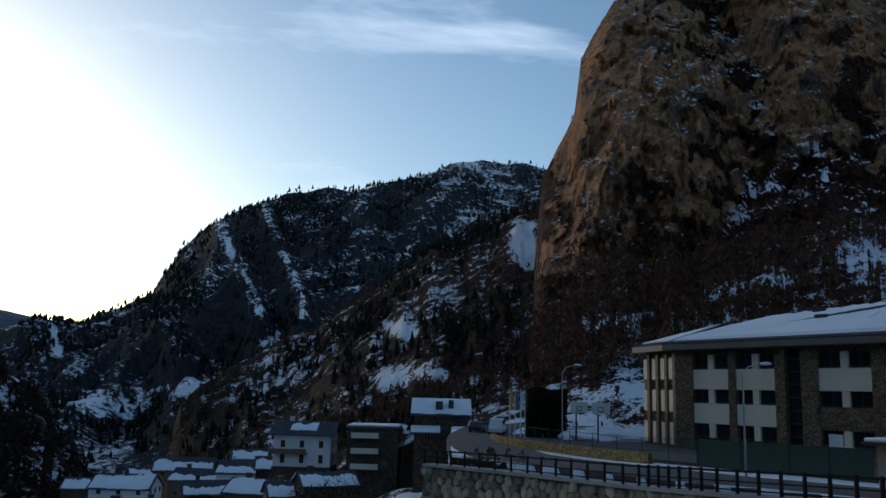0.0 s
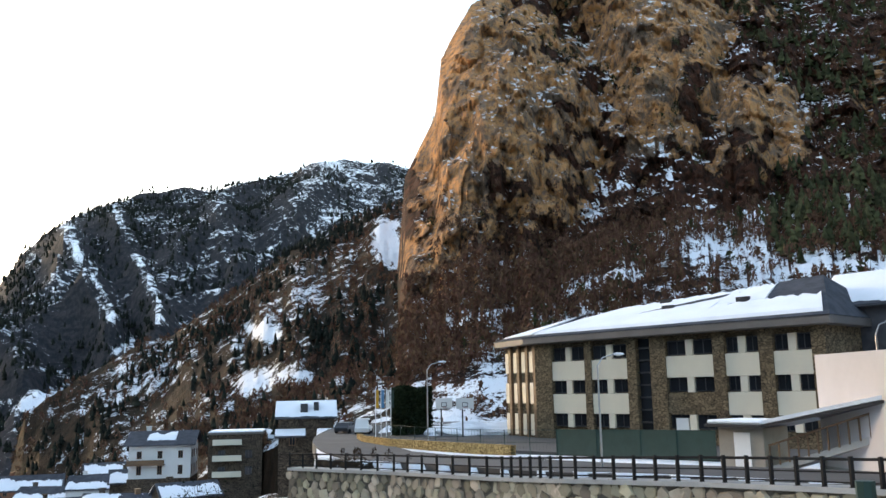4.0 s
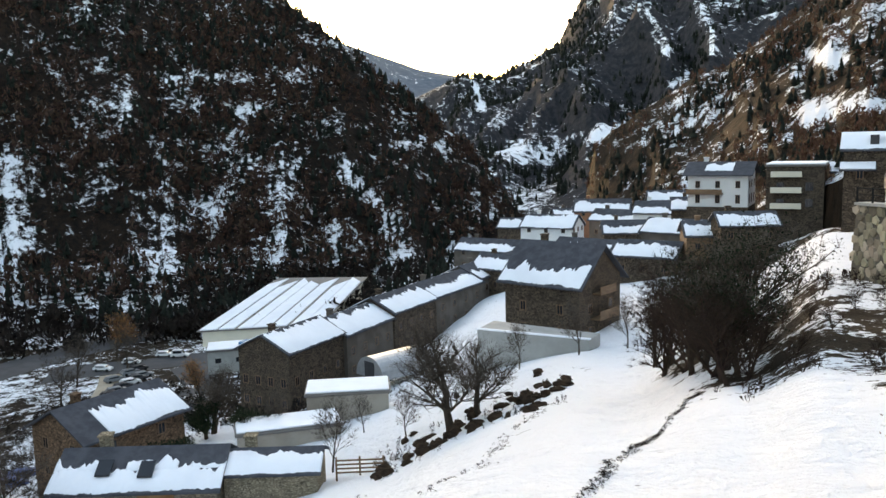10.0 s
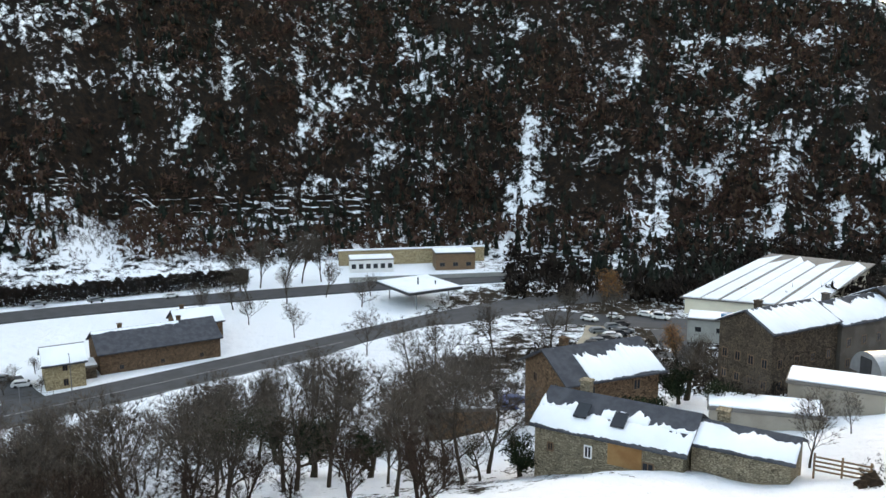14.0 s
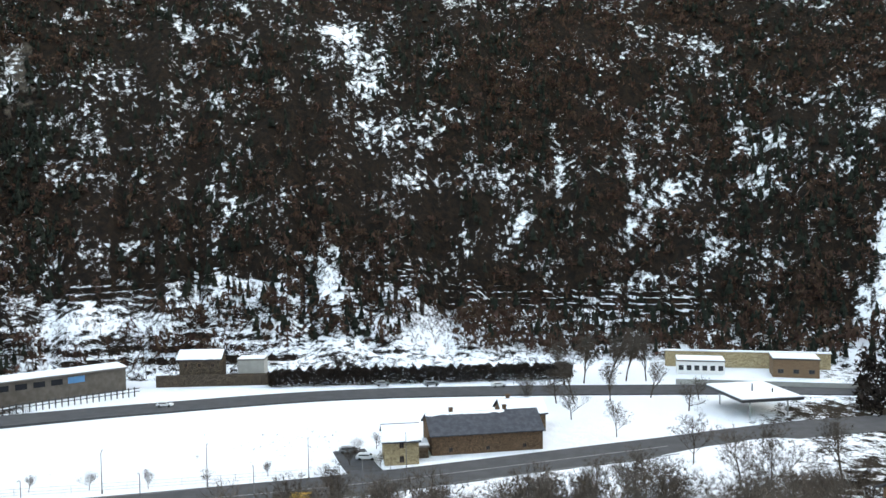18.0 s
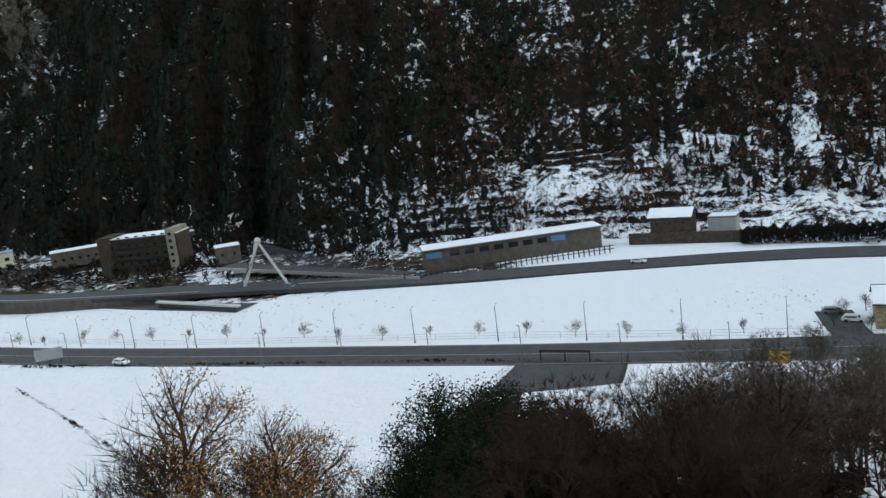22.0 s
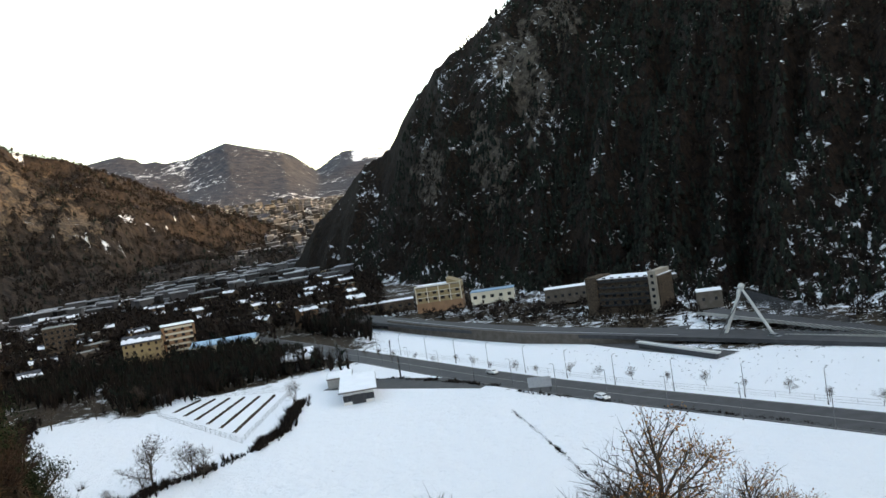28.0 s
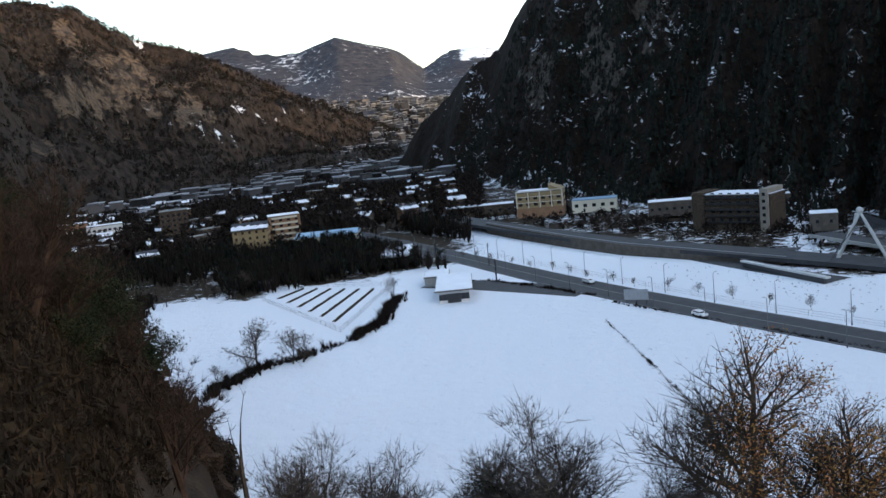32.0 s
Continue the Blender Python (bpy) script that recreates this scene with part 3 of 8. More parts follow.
M_BARE = surface("bare_twigs", (0.011, 0.0085, 0.0075), (0.030, 0.022, 0.018), 1.0, 0.9, 0.0, vary=0.4)
M_SCRUB = surface("brown_scrub", (0.075, 0.04, 0.028), (0.16, 0.085, 0.052), 1.0, 0.9, 0.0, vary=0.4)
M_SCRUBDARK = surface("dark_red_brown_twigs", (0.022, 0.015, 0.012), (0.058, 0.038, 0.028), 2.0, 0.9, 0.0, vary=0.3)
M_THORN = surface("dark_thorn_scrub", (0.010, 0.008, 0.006), (0.030, 0.021, 0.014), 1.0, 0.9, 0.0, vary=0.5)
M_PINE = surface("pine_crowns", (0.024, 0.028, 0.014), (0.070, 0.068, 0.030), 1.0, 0.9, 0.0, vary=0.5)
M_TWIG = surface("grey_brown_twigs", (0.06, 0.048, 0.04), (0.13, 0.108, 0.092), 1.0, 0.9, 0.0, vary=0.35)
M_BARK = surface("bark", (0.035, 0.026, 0.02), (0.08, 0.062, 0.048), 3.0, 0.9, 0.5, 0.01)
M_OAKDARK = surface("dull_brown_oak_leaves", (0.19, 0.085, 0.032), (0.36, 0.18, 0.075), 2.0, 0.9, 0.0, vary=0.5)
M_OAKLEAF = surface("withered_oak_leaves", (0.22, 0.095, 0.03), (0.42, 0.205, 0.07), 2.0, 0.9, 0.0, vary=0.5)
M_EVERGREEN = surface("evergreen_leaves", (0.010, 0.016, 0.009), (0.024, 0.033, 0.015), 2.0, 0.9, 0.0, vary=0.4)
M_ASPHALT = surface("asphalt", (0.030, 0.030, 0.033), (0.056, 0.056, 0.060), 1.0, 0.85, 0.2, 0.01)
M_SNOW = surface("snow", (0.80, 0.82, 0.86), (0.70, 0.72, 0.77), 0.6, 0.8, 0.4, 0.05)
M_PAINT = surface("road_paint", (0.26, 0.26, 0.255), (0.12, 0.12, 0.12), 2.0, 0.8, 0.0)
# ---- the ground and the mountains: one continuous sheet, parted by kind ----
def mesh_ob(name, verts, faces, material, smooth=False):
    me = bpy.data.meshes.new(name)
    me.from_pydata(verts, [], faces)
    me.materials.append(material)
    if smooth:
        me.polygons.foreach_set("use_smooth", np.ones(len(me.polygons), bool))
    return new(name, me)


azs = np.concatenate([np.arange(-66, -36, 0.3), np.arange(-36, -6, 0.15), np.arange(-6, 184, 0.3), np.arange(184, 294.1, 2.0)])
radii = np.concatenate([[0.02, 0.5], np.geomspace(1.5, 60, 80), np.arange(61.5, 200, 1.8), np.arange(200, 355, 1.0), np.arange(355, 560, 2.5), np.geomspace(560, 1100, 70), np.geomspace(1115, 4700, 80)])
AZ, RR = np.meshgrid(azs, radii, indexing="ij")
GX, GY = -RR * np.sin(np.radians(AZ)), RR * np.cos(np.radians(AZ))
GZ, ZONE = land(GX, GY, True)
na, nr = AZ.shape
PUSH = face_push(AZ, RR, GZ, ZONE == list(RANGES).index("cliff") + 1)


def snow_level(x, y, z, az, r, zone):
    """How much snow lies: 1 full cover, 0 none."""
    names = [""] + list(RANGES)
    wob = fbm(x / 30, y / 30, 3, 31)

    def lay(s, level, *edges):
        """Blend towards level where every (value, from, to) ramp is up."""
        w = np.ones(x.shape)
        for value, lo, hi in edges:
            w = w * np.clip((value - lo) / (hi - lo), 0, 1)
        return s + (level - s) * w

    s = np.full(x.shape, 0.80)
    s = lay(s, 0.62, (az + wob * 12, 52, 60), (r, 95, 70), (az, 168, 160))
    s = lay(s, 0.06, (az + wob * 3, 167, 169.5), (z + wob * 4, 3, 7))
    s = lay(s, 0.06, (az, 176, 180))
    s = lay(s, 0.22, (az + wob * 4, 148, 153), (r + wob * 50, 295, 315))
    s = lay(s, 0.30, (-x + wob * 8, 196, 203), (az, 128, 133), (az, 160, 150))
    s = lay(s, 0.36, (az + wob * 8, 30, 36), (az + wob * 8, 66, 58), (r + wob * 30, 108, 122), (r, 262, 235))
    s = lay(s, 0.49, (az + wob * 4, -44, -38), (az + wob * 6, 2, -3), (r + wob * 8, 22, 28), (behind_wall(x, y), 1, 0), (r, 75, 68))
    s = lay(s, 0.34, (az, 106, 111), (az, 133, 128), (r + wob * 12, 236, 244))
    s = lay(s, 0.45, (az, 14, 11), (r, 100, 120))
    s = lay(s, 0.40, (az, 26, 22), (r, 215, 240))
    s = lay(s, 0.36, (az + wob * 8, -10, -6), (az + wob * 8, 12, 7), (r, 80, 65), (r + wob * 10, 30, 38))
    s = lay(s, 0.42, (az, 23, 26), (az, 61, 56), (r + wob * 20, 212, 228))
    for name, level in (("east_ridge", 0.52), ("cliff", 0.33), ("spur", 0.38), ("west", 0.365), ("far_south", 0.275), ("far_haze", 0.16), ("north_east", 0.10), ("far_north", 0.2)):
        s = np.where(zone == names.index(name), level, s)
    el = angle_up(z, r)
    wander = fbm(x / 9, y / 9, 3, 91)
    west, cliff = zone == names.index("west"), zone == names.index("cliff")
    terrace = np.clip((30 - z) / 10, 0, 1) * np.clip((az - 60) / 8, 0, 1) * np.clip((112 - az) / 10, 0, 1)
    s = np.where(west, s + (0.41 - s) * terrace + 0.10 * fbm(az / 3, el / 2, 3, 93), s)
    s = np.where(west, s + 0.78 * along(CHUTES_SOUTH, az, el, 1.4 * wander) + 0.58 * along(CHUTES_MIDDLE + CHUTES_NORTH, az, el, 1.4 * wander), s)
    s = np.where(west, s - 0.03 * np.clip((az - 112) / 12, 0, 1) - 0.05 * np.clip((62 - az) / 8, 0, 1), s)
    s = np.where(cliff | (zone == names.index("spur")), s + along(CHUTES_CLIFF, az, el, 1.2 * wander), s)
    s = np.where(cliff, s + 0.07 * np.clip((z - 88) / 20, 0, 1) * np.clip((az + 40) / 10, 0, 1), s)
    far_off = (zone == names.index("far_south")) | (zone == names.index("north_east"))
    s = np.where(far_off, s + along(CHUTES_FAR, az, el, 0.7 * wander), s)
    s = np.where(zone == names.index("far_south"), s + 0.05 * np.clip((4 - az) / 8, 0, 1), s)
    far_north = zone == names.index("far_north")
    s = np.where(far_north & (az < 151.2) & (z > 330), 0.62, s)
    return s


def stone_level(x, y, z, az, r, zone):
    names = [""] + list(RANGES)
    s = np.zeros(x.shape)
    cliff = zone == names.index("cliff")
    el = angle_up(z, r)
    ragged = 0.9 * fbm(az / 2.2, el / 2.0, 2, 77) + 1.1 * fbm(az / 0.7, el / 0.6, 4, 79)
    s = np.where(cliff, patches(CRAGS_CLIFF, az, el, ragged - 0.22), s)
    s = np.where((zone == names.index("west")) & (az > 100), patches(CRAGS_WEST, az, el, ragged), s)
    s = np.where(zone == names.index("north_east"), 0.22 + 0.7 * patches(CRAGS_WEST, az, el, ragged), s)
    s = np.where(zone == names.index("east_ridge"), 0.75, s)
    s = np.where(zone == names.index("spur"), 0.04, s)
    return s


SN = snow_level(GX, GY, GZ, AZ, RR, ZONE)
ST = stone_level(GX, GY, GZ, AZ, RR, ZONE)
idx = np.arange(na * nr).reshape(na, nr)
quads = np.stack([idx[:-1, :-1], idx[:-1, 1:], idx[1:, 1:], idx[1:, :-1]], -1).reshape(-1, 4)
qzone = np.maximum.reduce([ZONE[:-1, :-1], ZONE[1:, 1:], ZONE[:-1, 1:], ZONE[1:, :-1]]).reshape(-1)
flat = np.stack([GX * (1 + PUSH / RR), GY * (1 + PUSH / RR), GZ], -1).reshape(-1, 3)
LABELS = {"ground": "snow-covered valley ground with fields and brown banks", "east_ridge": "rocky ridge banded with snow, sunlight put into its rock colour", "cliff": "ochre limestone cliff with brown brush and snow ledges", "spur": "brown scrub-covered mountain spur with snow patches",
          "west": "dark wooded mountainside dusted with snow", "far_south": "distant wooded ridge streaked with snow", "far_haze": "hazy distant mountain ridge",
          "north_east": "rocky brown mountainside above the town", "far_north": "far blue-brown mountains behind the town"}
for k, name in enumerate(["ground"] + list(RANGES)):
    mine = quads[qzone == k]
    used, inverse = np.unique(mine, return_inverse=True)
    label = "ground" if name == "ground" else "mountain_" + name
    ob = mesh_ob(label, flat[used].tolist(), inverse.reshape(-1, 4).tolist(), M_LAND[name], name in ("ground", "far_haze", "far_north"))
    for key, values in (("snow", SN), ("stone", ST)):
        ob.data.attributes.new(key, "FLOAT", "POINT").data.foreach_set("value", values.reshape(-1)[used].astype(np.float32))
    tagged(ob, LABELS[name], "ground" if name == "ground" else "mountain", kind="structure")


# ---- woods on the slopes ----
def scatter(name, template, places, material, label, category):
    """Many plants joined into one mesh. template: list of (verts, faces); places: x, y, z, height, width."""
    rng = np.random.default_rng(len(places))
    pick = rng.integers(0, len(template), len(places))
    turn = rng.uniform(0, 2 * math.pi, len(places))
    all_v, all_f, start = [], [], 0
    for k, (tv, tf) in enumerate(template):
        p, a = places[pick == k], turn[pick == k]
        c, s = np.cos(a)[:, None], np.sin(a)[:, None]
        vx = (tv[:, 0] * c - tv[:, 1] * s) * p[:, 4:5] + p[:, 0:1]
        vy = (tv[:, 0] * s + tv[:, 1] * c) * p[:, 4:5] + p[:, 1:2]
        vz = tv[:, 2] * p[:, 3:4] + p[:, 2:3]
        all_v.append(np.stack([vx, vy, vz], -1).reshape(-1, 3))
        all_f.append((tf[None] + (np.arange(len(p)) * len(tv))[:, None, None] + start).reshape(-1, 3))
        start += len(p) * len(tv)
    v, f = np.concatenate(all_v), np.concatenate(all_f)
    me = bpy.data.meshes.new(name)
    me.vertices.add(len(v))
    me.vertices.foreach_set("co", v.astype(np.float32).reshape(-1))
    me.loops.add(len(f) * 3)
    me.loops.foreach_set("vertex_index", f.astype(np.int32).reshape(-1))
    me.polygons.add(len(f))
    me.polygons.foreach_set("loop_start", np.arange(0, len(f) * 3, 3, dtype=np.int32))
    me.update(calc_edges=True)
    me.materials.append(material)
    return tagged(new(name, me), label, category, kind="stuff")


def conifer_template(seed, tiers=4, sides=5):
    rng = np.random.default_rng(seed)
    v, f = [], []
    for k in range(tiers):
        z0, z1 = 0.08 + 0.8 * k / tiers, 0.08 + 0.8 * k / tiers + 0.5 * (1 - 0.5 * k / tiers)
        rad = 0.5 * (1 - 0.8 * k / tiers)
        base = len(v)
        lean = rng.normal(0, 0.05, 2)
        v.append((lean[0], lean[1], min(z1, 1)))
        spin = rng.uniform(0, 6.28)
        for j in range(sides):
            q, w = spin + 6.283 * j / sides, rad * rng.uniform(0.55, 1.25)
            v.append((w * math.cos(q), w * math.sin(q), z0 + rng.uniform(-0.07, 0.07)))
        for j in range(sides):
            f.append((base, base + 1 + j, base + 1 + (j + 1) % sides))
    return np.array(v), np.array(f)


def tuft_template(seed, blades=22):
    rng = np.random.default_rng(seed)
    v, f = [], []
    for k in range(blades):
        q, out, top = rng.uniform(0, 6.28), rng.uniform(0.05, 0.55), rng.uniform(0.5, 1.0)
        w, low = rng.uniform(0.02, 0.05), rng.uniform(0, 0.35)
        c, s = math.cos(q), math.sin(q)
        base = len(v)
        v += [(c * out * low - s * w, s * out * low + c * w, low * 0.6), (c * out * low + s * w, s * out * low - c * w, low * 0.6), (c * out, s * out, top)]
        f.append((base, base + 1, base + 2))
    return np.array(v), np.array(f)


def bush_template(seed, leaves=30):
    """A low dome of small slivers, lying every way."""
    rng = np.random.default_rng(seed)
    v, f = [], []
    for k in range(leaves):
        q, high = rng.uniform(0, 6.28), rng.uniform(0, 1) ** 0.8
        out = 0.55 * math.sqrt(max(0, 1 - high * high)) * rng.uniform(0.4, 1.1)
        c = np.array([out * math.cos(q), out * math.sin(q), 0.9 * high])
        a, b = rng.normal(0, 0.12, 3), rng.normal(0, 0.07, 3)
        v += [tuple(c - a), tuple(c + a), tuple(c + b)]
        f.append((3 * k, 3 * k + 1, 3 * k + 2))
    return np.array(v), np.array(f)


def crown_template(seed, clumps=24):
    """A rounded crown of separate clumps with gaps between them."""
    rng = np.random.default_rng(seed)
    v, f = [], []
    for k in range(clumps):
        q, high = rng.uniform(0, 6.28), rng.uniform(0.05, 1)
        out = 0.5 * math.sin(math.pi * (0.12 + 0.86 * high)) * rng.uniform(0.5, 1.15)
        c = np.array([out * math.cos(q), out * math.sin(q), 0.1 + 0.9 * high])
        a, b = rng.normal(0, 0.15, 3), rng.normal(0, 0.13, 3)
        v += [tuple(c - a), tuple(c + a), tuple(c + b)]
        f.append((3 * k, 3 * k + 1, 3 * k + 2))
    return np.array(v), np.array(f)


CROWNS = [crown_template(k) for k in range(8)]
CONIFERS = [conifer_template(k) for k in range(6)]
BUSHES = [bush_template(k) for k in range(6)]
TUFTS = [tuft_template(k) for k in range(6)]


def wood(count, seed, az0, az1, r0, r1, zones, thick, height, want, wide=(0.45, 0.75), rocky=1.0):
    """Places for plants: scattered evenly over a stretch of slope, thinned by coarse noise."""
    rng = np.random.default_rng(seed)
    az = rng.uniform(az0, az1, count)
    r = np.sqrt(rng.uniform(r0 * r0, r1 * r1, count))
    x, y = -r * np.sin(np.radians(az)), r * np.cos(np.radians(az))
    z, zone = land(x, y, True)
    sn = snow_level(x, y, z, az, r, zone)
    names = ["ground"] + list(RANGES)
    keep = np.isin(zone, [names.index(n) for n in zones])
    keep &= (fbm(x / 45, y / 45, 3, seed) + thick + (0.3 - sn) * want) > rng.uniform(-0.4, 0.4, count)
    keep &= stone_level(x, y, z, az, r, zone) < rocky
    push = 1 + face_push(az, r, z, zone == names.index("cliff")) / r
    x, y, z = (x * push)[keep], (y * push)[keep], z[keep]
    h = height * rng.uniform(0.55, 1.25, len(x))
    return np.stack([x, y, z - 0.1, h, h * rng.uniform(*wide, len(x))], -1)


W = (0.42, 0.72)
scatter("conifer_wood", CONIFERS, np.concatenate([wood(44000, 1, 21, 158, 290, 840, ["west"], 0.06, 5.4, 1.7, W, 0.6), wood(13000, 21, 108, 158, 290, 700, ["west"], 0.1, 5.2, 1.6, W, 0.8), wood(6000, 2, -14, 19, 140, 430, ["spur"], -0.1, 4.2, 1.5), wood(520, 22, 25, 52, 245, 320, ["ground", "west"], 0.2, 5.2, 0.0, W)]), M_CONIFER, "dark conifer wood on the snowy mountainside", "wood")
scatter("red_brown_wood", CROWNS, wood(36000, 3, 21, 114, 285, 780, ["west"], 0.1, 4.6, 1.7, (0.7, 1.0)), M_REDWOOD, "leafless red-brown woodland on the mountainside", "wood")
scatter("bare_wood", CROWNS, np.concatenate([wood(17000, 13, 110, 158, 285, 760, ["west"], 0.08, 4.2, 1.5, (0.6, 0.9), 1.1), wood(1800, 14, 24, 56, 225, 310, ["ground", "west"], 0.1, 4.6, 0.0, (0.7, 1.0))]), M_BARE, "leafless brown woodland on the mountainside", "wood")
scatter("terrace_scrub", BUSHES, wood(13000, 11, 60, 124, 262, 350, ["west"], 0.15, 1.8, -0.3), M_SCRUBDARK, "low dark scrub between snowy terraces", "scrub")
scatter("scrub", CROWNS, np.concatenate([wood(12000, 4, -14, 19, 135, 430, ["spur"], 0.05, 2.8, 1.5), wood(16000, 5, -64, -6, 120, 232, ["cliff"], 0.15, 2.8, 1.6, W, 0.75), wood(13000, 15, -50, -8, 225, 345, ["cliff"], 0.05, 2.3, 1.4, W, 0.5)]), M_SCRUB, "brown leafless scrub on the slope", "scrub")
scatter("cliff_bushes", CROWNS, np.concatenate([wood(6000, 16, -64, -28, 170, 500, ["cliff"], 0.0, 4.2, 1.2, W, 0.6), wood(1200, 17, -28, -8, 150, 330, ["cliff"], -0.2, 3.0, 0.6, W)]), M_PINE, "round dark pines and bushes on the cliff slopes", "wood")
scatter("cliff_pines", CONIFERS, np.concatenate([wood(6000, 6, -64, -31, 180, 520, ["cliff"], 0.0, 5.2, 1.2, W, 0.6), wood(1600, 7, -32, -11, 315, 372, ["cliff"], 0.05, 4.0, 0.6, W)]), M_PINE, "dark pines on the cliff slopes", "wood")
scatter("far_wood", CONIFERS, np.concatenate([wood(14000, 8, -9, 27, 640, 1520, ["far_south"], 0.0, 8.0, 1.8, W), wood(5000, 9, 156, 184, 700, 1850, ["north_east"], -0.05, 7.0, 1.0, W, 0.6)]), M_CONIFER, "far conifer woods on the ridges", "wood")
scatter("mountain_scrub", CROWNS, wood(16000, 19, 156, 186, 700, 1900, ["north_east"], 0.1, 7.0, 0.5, (0.6, 1.0), 0.6), M_BARE, "dark scrub and bushes on the rocky mountainside", "scrub")
# ---- building kit ----
M_SLATE_WALL = surface("brown_slate_masonry", (0.085, 0.066, 0.046), (0.20, 0.15, 0.095), 2.6, 0.9, 0.8, 0.05, blocks=3.0)
M_DARKSTONE = surface("dark_rubble_masonry", (0.04, 0.031, 0.025), (0.11, 0.083, 0.062), 2.0, 0.9, 0.8, 0.05, blocks=2.5)
M_OCHRESTONE = surface("ochre_rubble_masonry", (0.24, 0.155, 0.06), (0.42, 0.29, 0.13), 2.6, 0.9, 0.8, 0.05, blocks=3.0)
M_FARMSTONE = surface("weathered_farm_masonry", (0.15, 0.12, 0.085), (0.30, 0.25, 0.18), 2.4, 0.95, 0.9, 0.06, blocks=4.2)
M_BROWNSTONE = surface("brown_rubble_masonry", (0.08, 0.05, 0.033), (0.16, 0.10, 0.065), 2.0, 0.9, 0.8, 0.05, blocks=2.5)
M_GREYWALL = surface("grey_brown_render", (0.08, 0.068, 0.058), (0.145, 0.125, 0.108), 1.2, 0.9, 0.4, 0.02)
M_PALEWALL = surface("pale_stained_render", (0.25, 0.215, 0.18), (0.36, 0.32, 0.27), 1.0, 0.9, 0.4, 0.02)
M_OLDOCHRE = surface("old_ochre_masonry", (0.26, 0.19, 0.11), (0.38, 0.30, 0.19), 2.0, 0.9, 0.6, 0.04, blocks=2.5)
M_OUTCROP = surface("brown_outcrop_rock", (0.018, 0.013, 0.010), (0.075, 0.048, 0.032), 2.4, 0.9, 1.0, 0.15)
M_SOIL = surface("dark_soil", (0.03, 0.024, 0.018), (0.07, 0.052, 0.04), 2.0, 0.95, 0.5, 0.05)
M_FARWALL = surface("far_town_walls", (0.03, 0.030, 0.034), (0.10, 0.094, 0.094), 0.05, 0.9, 0.0, vary=0.8)
M_FARROOF = surface("far_town_roofs", (0.05, 0.05, 0.056), (0.34, 0.35, 0.38), 0.02, 0.8, 0.0, vary=0.85)
M_GREYMETAL_DARK = surface("weathered_grey_metal", (0.10, 0.10, 0.105), (0.16, 0.16, 0.165), 4.0, 0.5, 0.1, 0.003, 0.4)
M_RUST = surface("rust_stain", (0.22, 0.10, 0.04), (0.33, 0.19, 0.09), 2.0, 0.9, 0.5, 0.03)
M_SAND = surface("muddy_sand", (0.30, 0.25, 0.19), (0.42, 0.37, 0.30), 1.0, 0.9, 0.3, 0.02)
M_WHITE = surface("white_render", (0.74, 0.73, 0.72), (0.62, 0.61, 0.60), 0.5, 0.8, 0.1, 0.01)
M_PLASTER = surface("greyed_white_plaster", (0.56, 0.535, 0.54), (0.46, 0.44, 0.445), 0.5, 0.88, 0.15, 0.01)
M_CREAM = surface("cream_panel", (0.70, 0.63, 0.50), (0.62, 0.56, 0.45), 0.8, 0.7, 0.05, 0.005)
M_CONCRETE = surface("concrete", (0.27, 0.265, 0.25), (0.38, 0.37, 0.35), 1.2, 0.85, 0.3, 0.01)
M_YELLOWWALL = surface("yellow_render", (0.34, 0.25, 0.135), (0.27, 0.20, 0.11), 0.8, 0.8, 0.1, 0.01)
M_BRICK = surface("orange_brown_brickwork", (0.24, 0.13, 0.075), (0.34, 0.19, 0.11), 1.2, 0.85, 0.3, 0.01)
M_SLATE = surface("grey_slate_roof", (0.045, 0.048, 0.057), (0.085, 0.088, 0.10), 2.5, 0.88, 0.5, 0.02)
# black paint; on the canteen's inner wall and soffit it stands for shade
M_BLACKPAINT = surface("black_brown_paint", (0.016, 0.015, 0.015), (0.034, 0.031, 0.029), 3.0, 0.9, 0.1, 0.005)
M_DARKMETAL = surface("dark_metal", (0.03, 0.031, 0.034), (0.05, 0.05, 0.054), 3.0, 0.45, 0.1, 0.005, 0.3)
M_EAVE = surface("grey_brown_eave", (0.11, 0.098, 0.09), (0.15, 0.135, 0.125), 1.5, 0.6, 0.1, 0.01)
M_GREENRAIL = surface("dark_green_paint", (0.012, 0.035, 0.028), (0.02, 0.05, 0.04), 4.0, 0.4, 0.1, 0.003)
M_GREYMETAL = surface("galvanised_metal", (0.30, 0.31, 0.32), (0.40, 0.41, 0.42), 4.0, 0.4, 0.1, 0.003, 0.7)
M_WOOD = surface("brown_wood", (0.10, 0.055, 0.03), (0.20, 0.115, 0.06), 2.0, 0.7, 0.3, 0.01, stretch=(1, 1, 6))
M_TIMBERHOUSE = surface("red_brown_timber", (0.17, 0.065, 0.03), (0.24, 0.10, 0.05), 2.0, 0.7, 0.3, 0.01)
M_BLUEROOF = surface("blue_sheet_roof", (0.16, 0.30, 0.44), (0.25, 0.38, 0.50), 1.0, 0.4, 0.2, 0.02)
M_BLUE = surface("blue_paint", (0.04, 0.17, 0.33), (0.06, 0.22, 0.40), 2.0, 0.4, 0.0)
M_YELLOW = surface("yellow_paint", (0.62, 0.33, 0.02), (0.55, 0.28, 0.02), 2.0, 0.5, 0.0)
M_REDPAINT = surface("red_paint", (0.42, 0.03, 0.02), (0.35, 0.03, 0.02), 2.0, 0.4, 0.0)
M_TYRE = surface("tyre_rubber", (0.015, 0.015, 0.015), (0.03, 0.03, 0.03), 4.0, 0.9, 0.0)
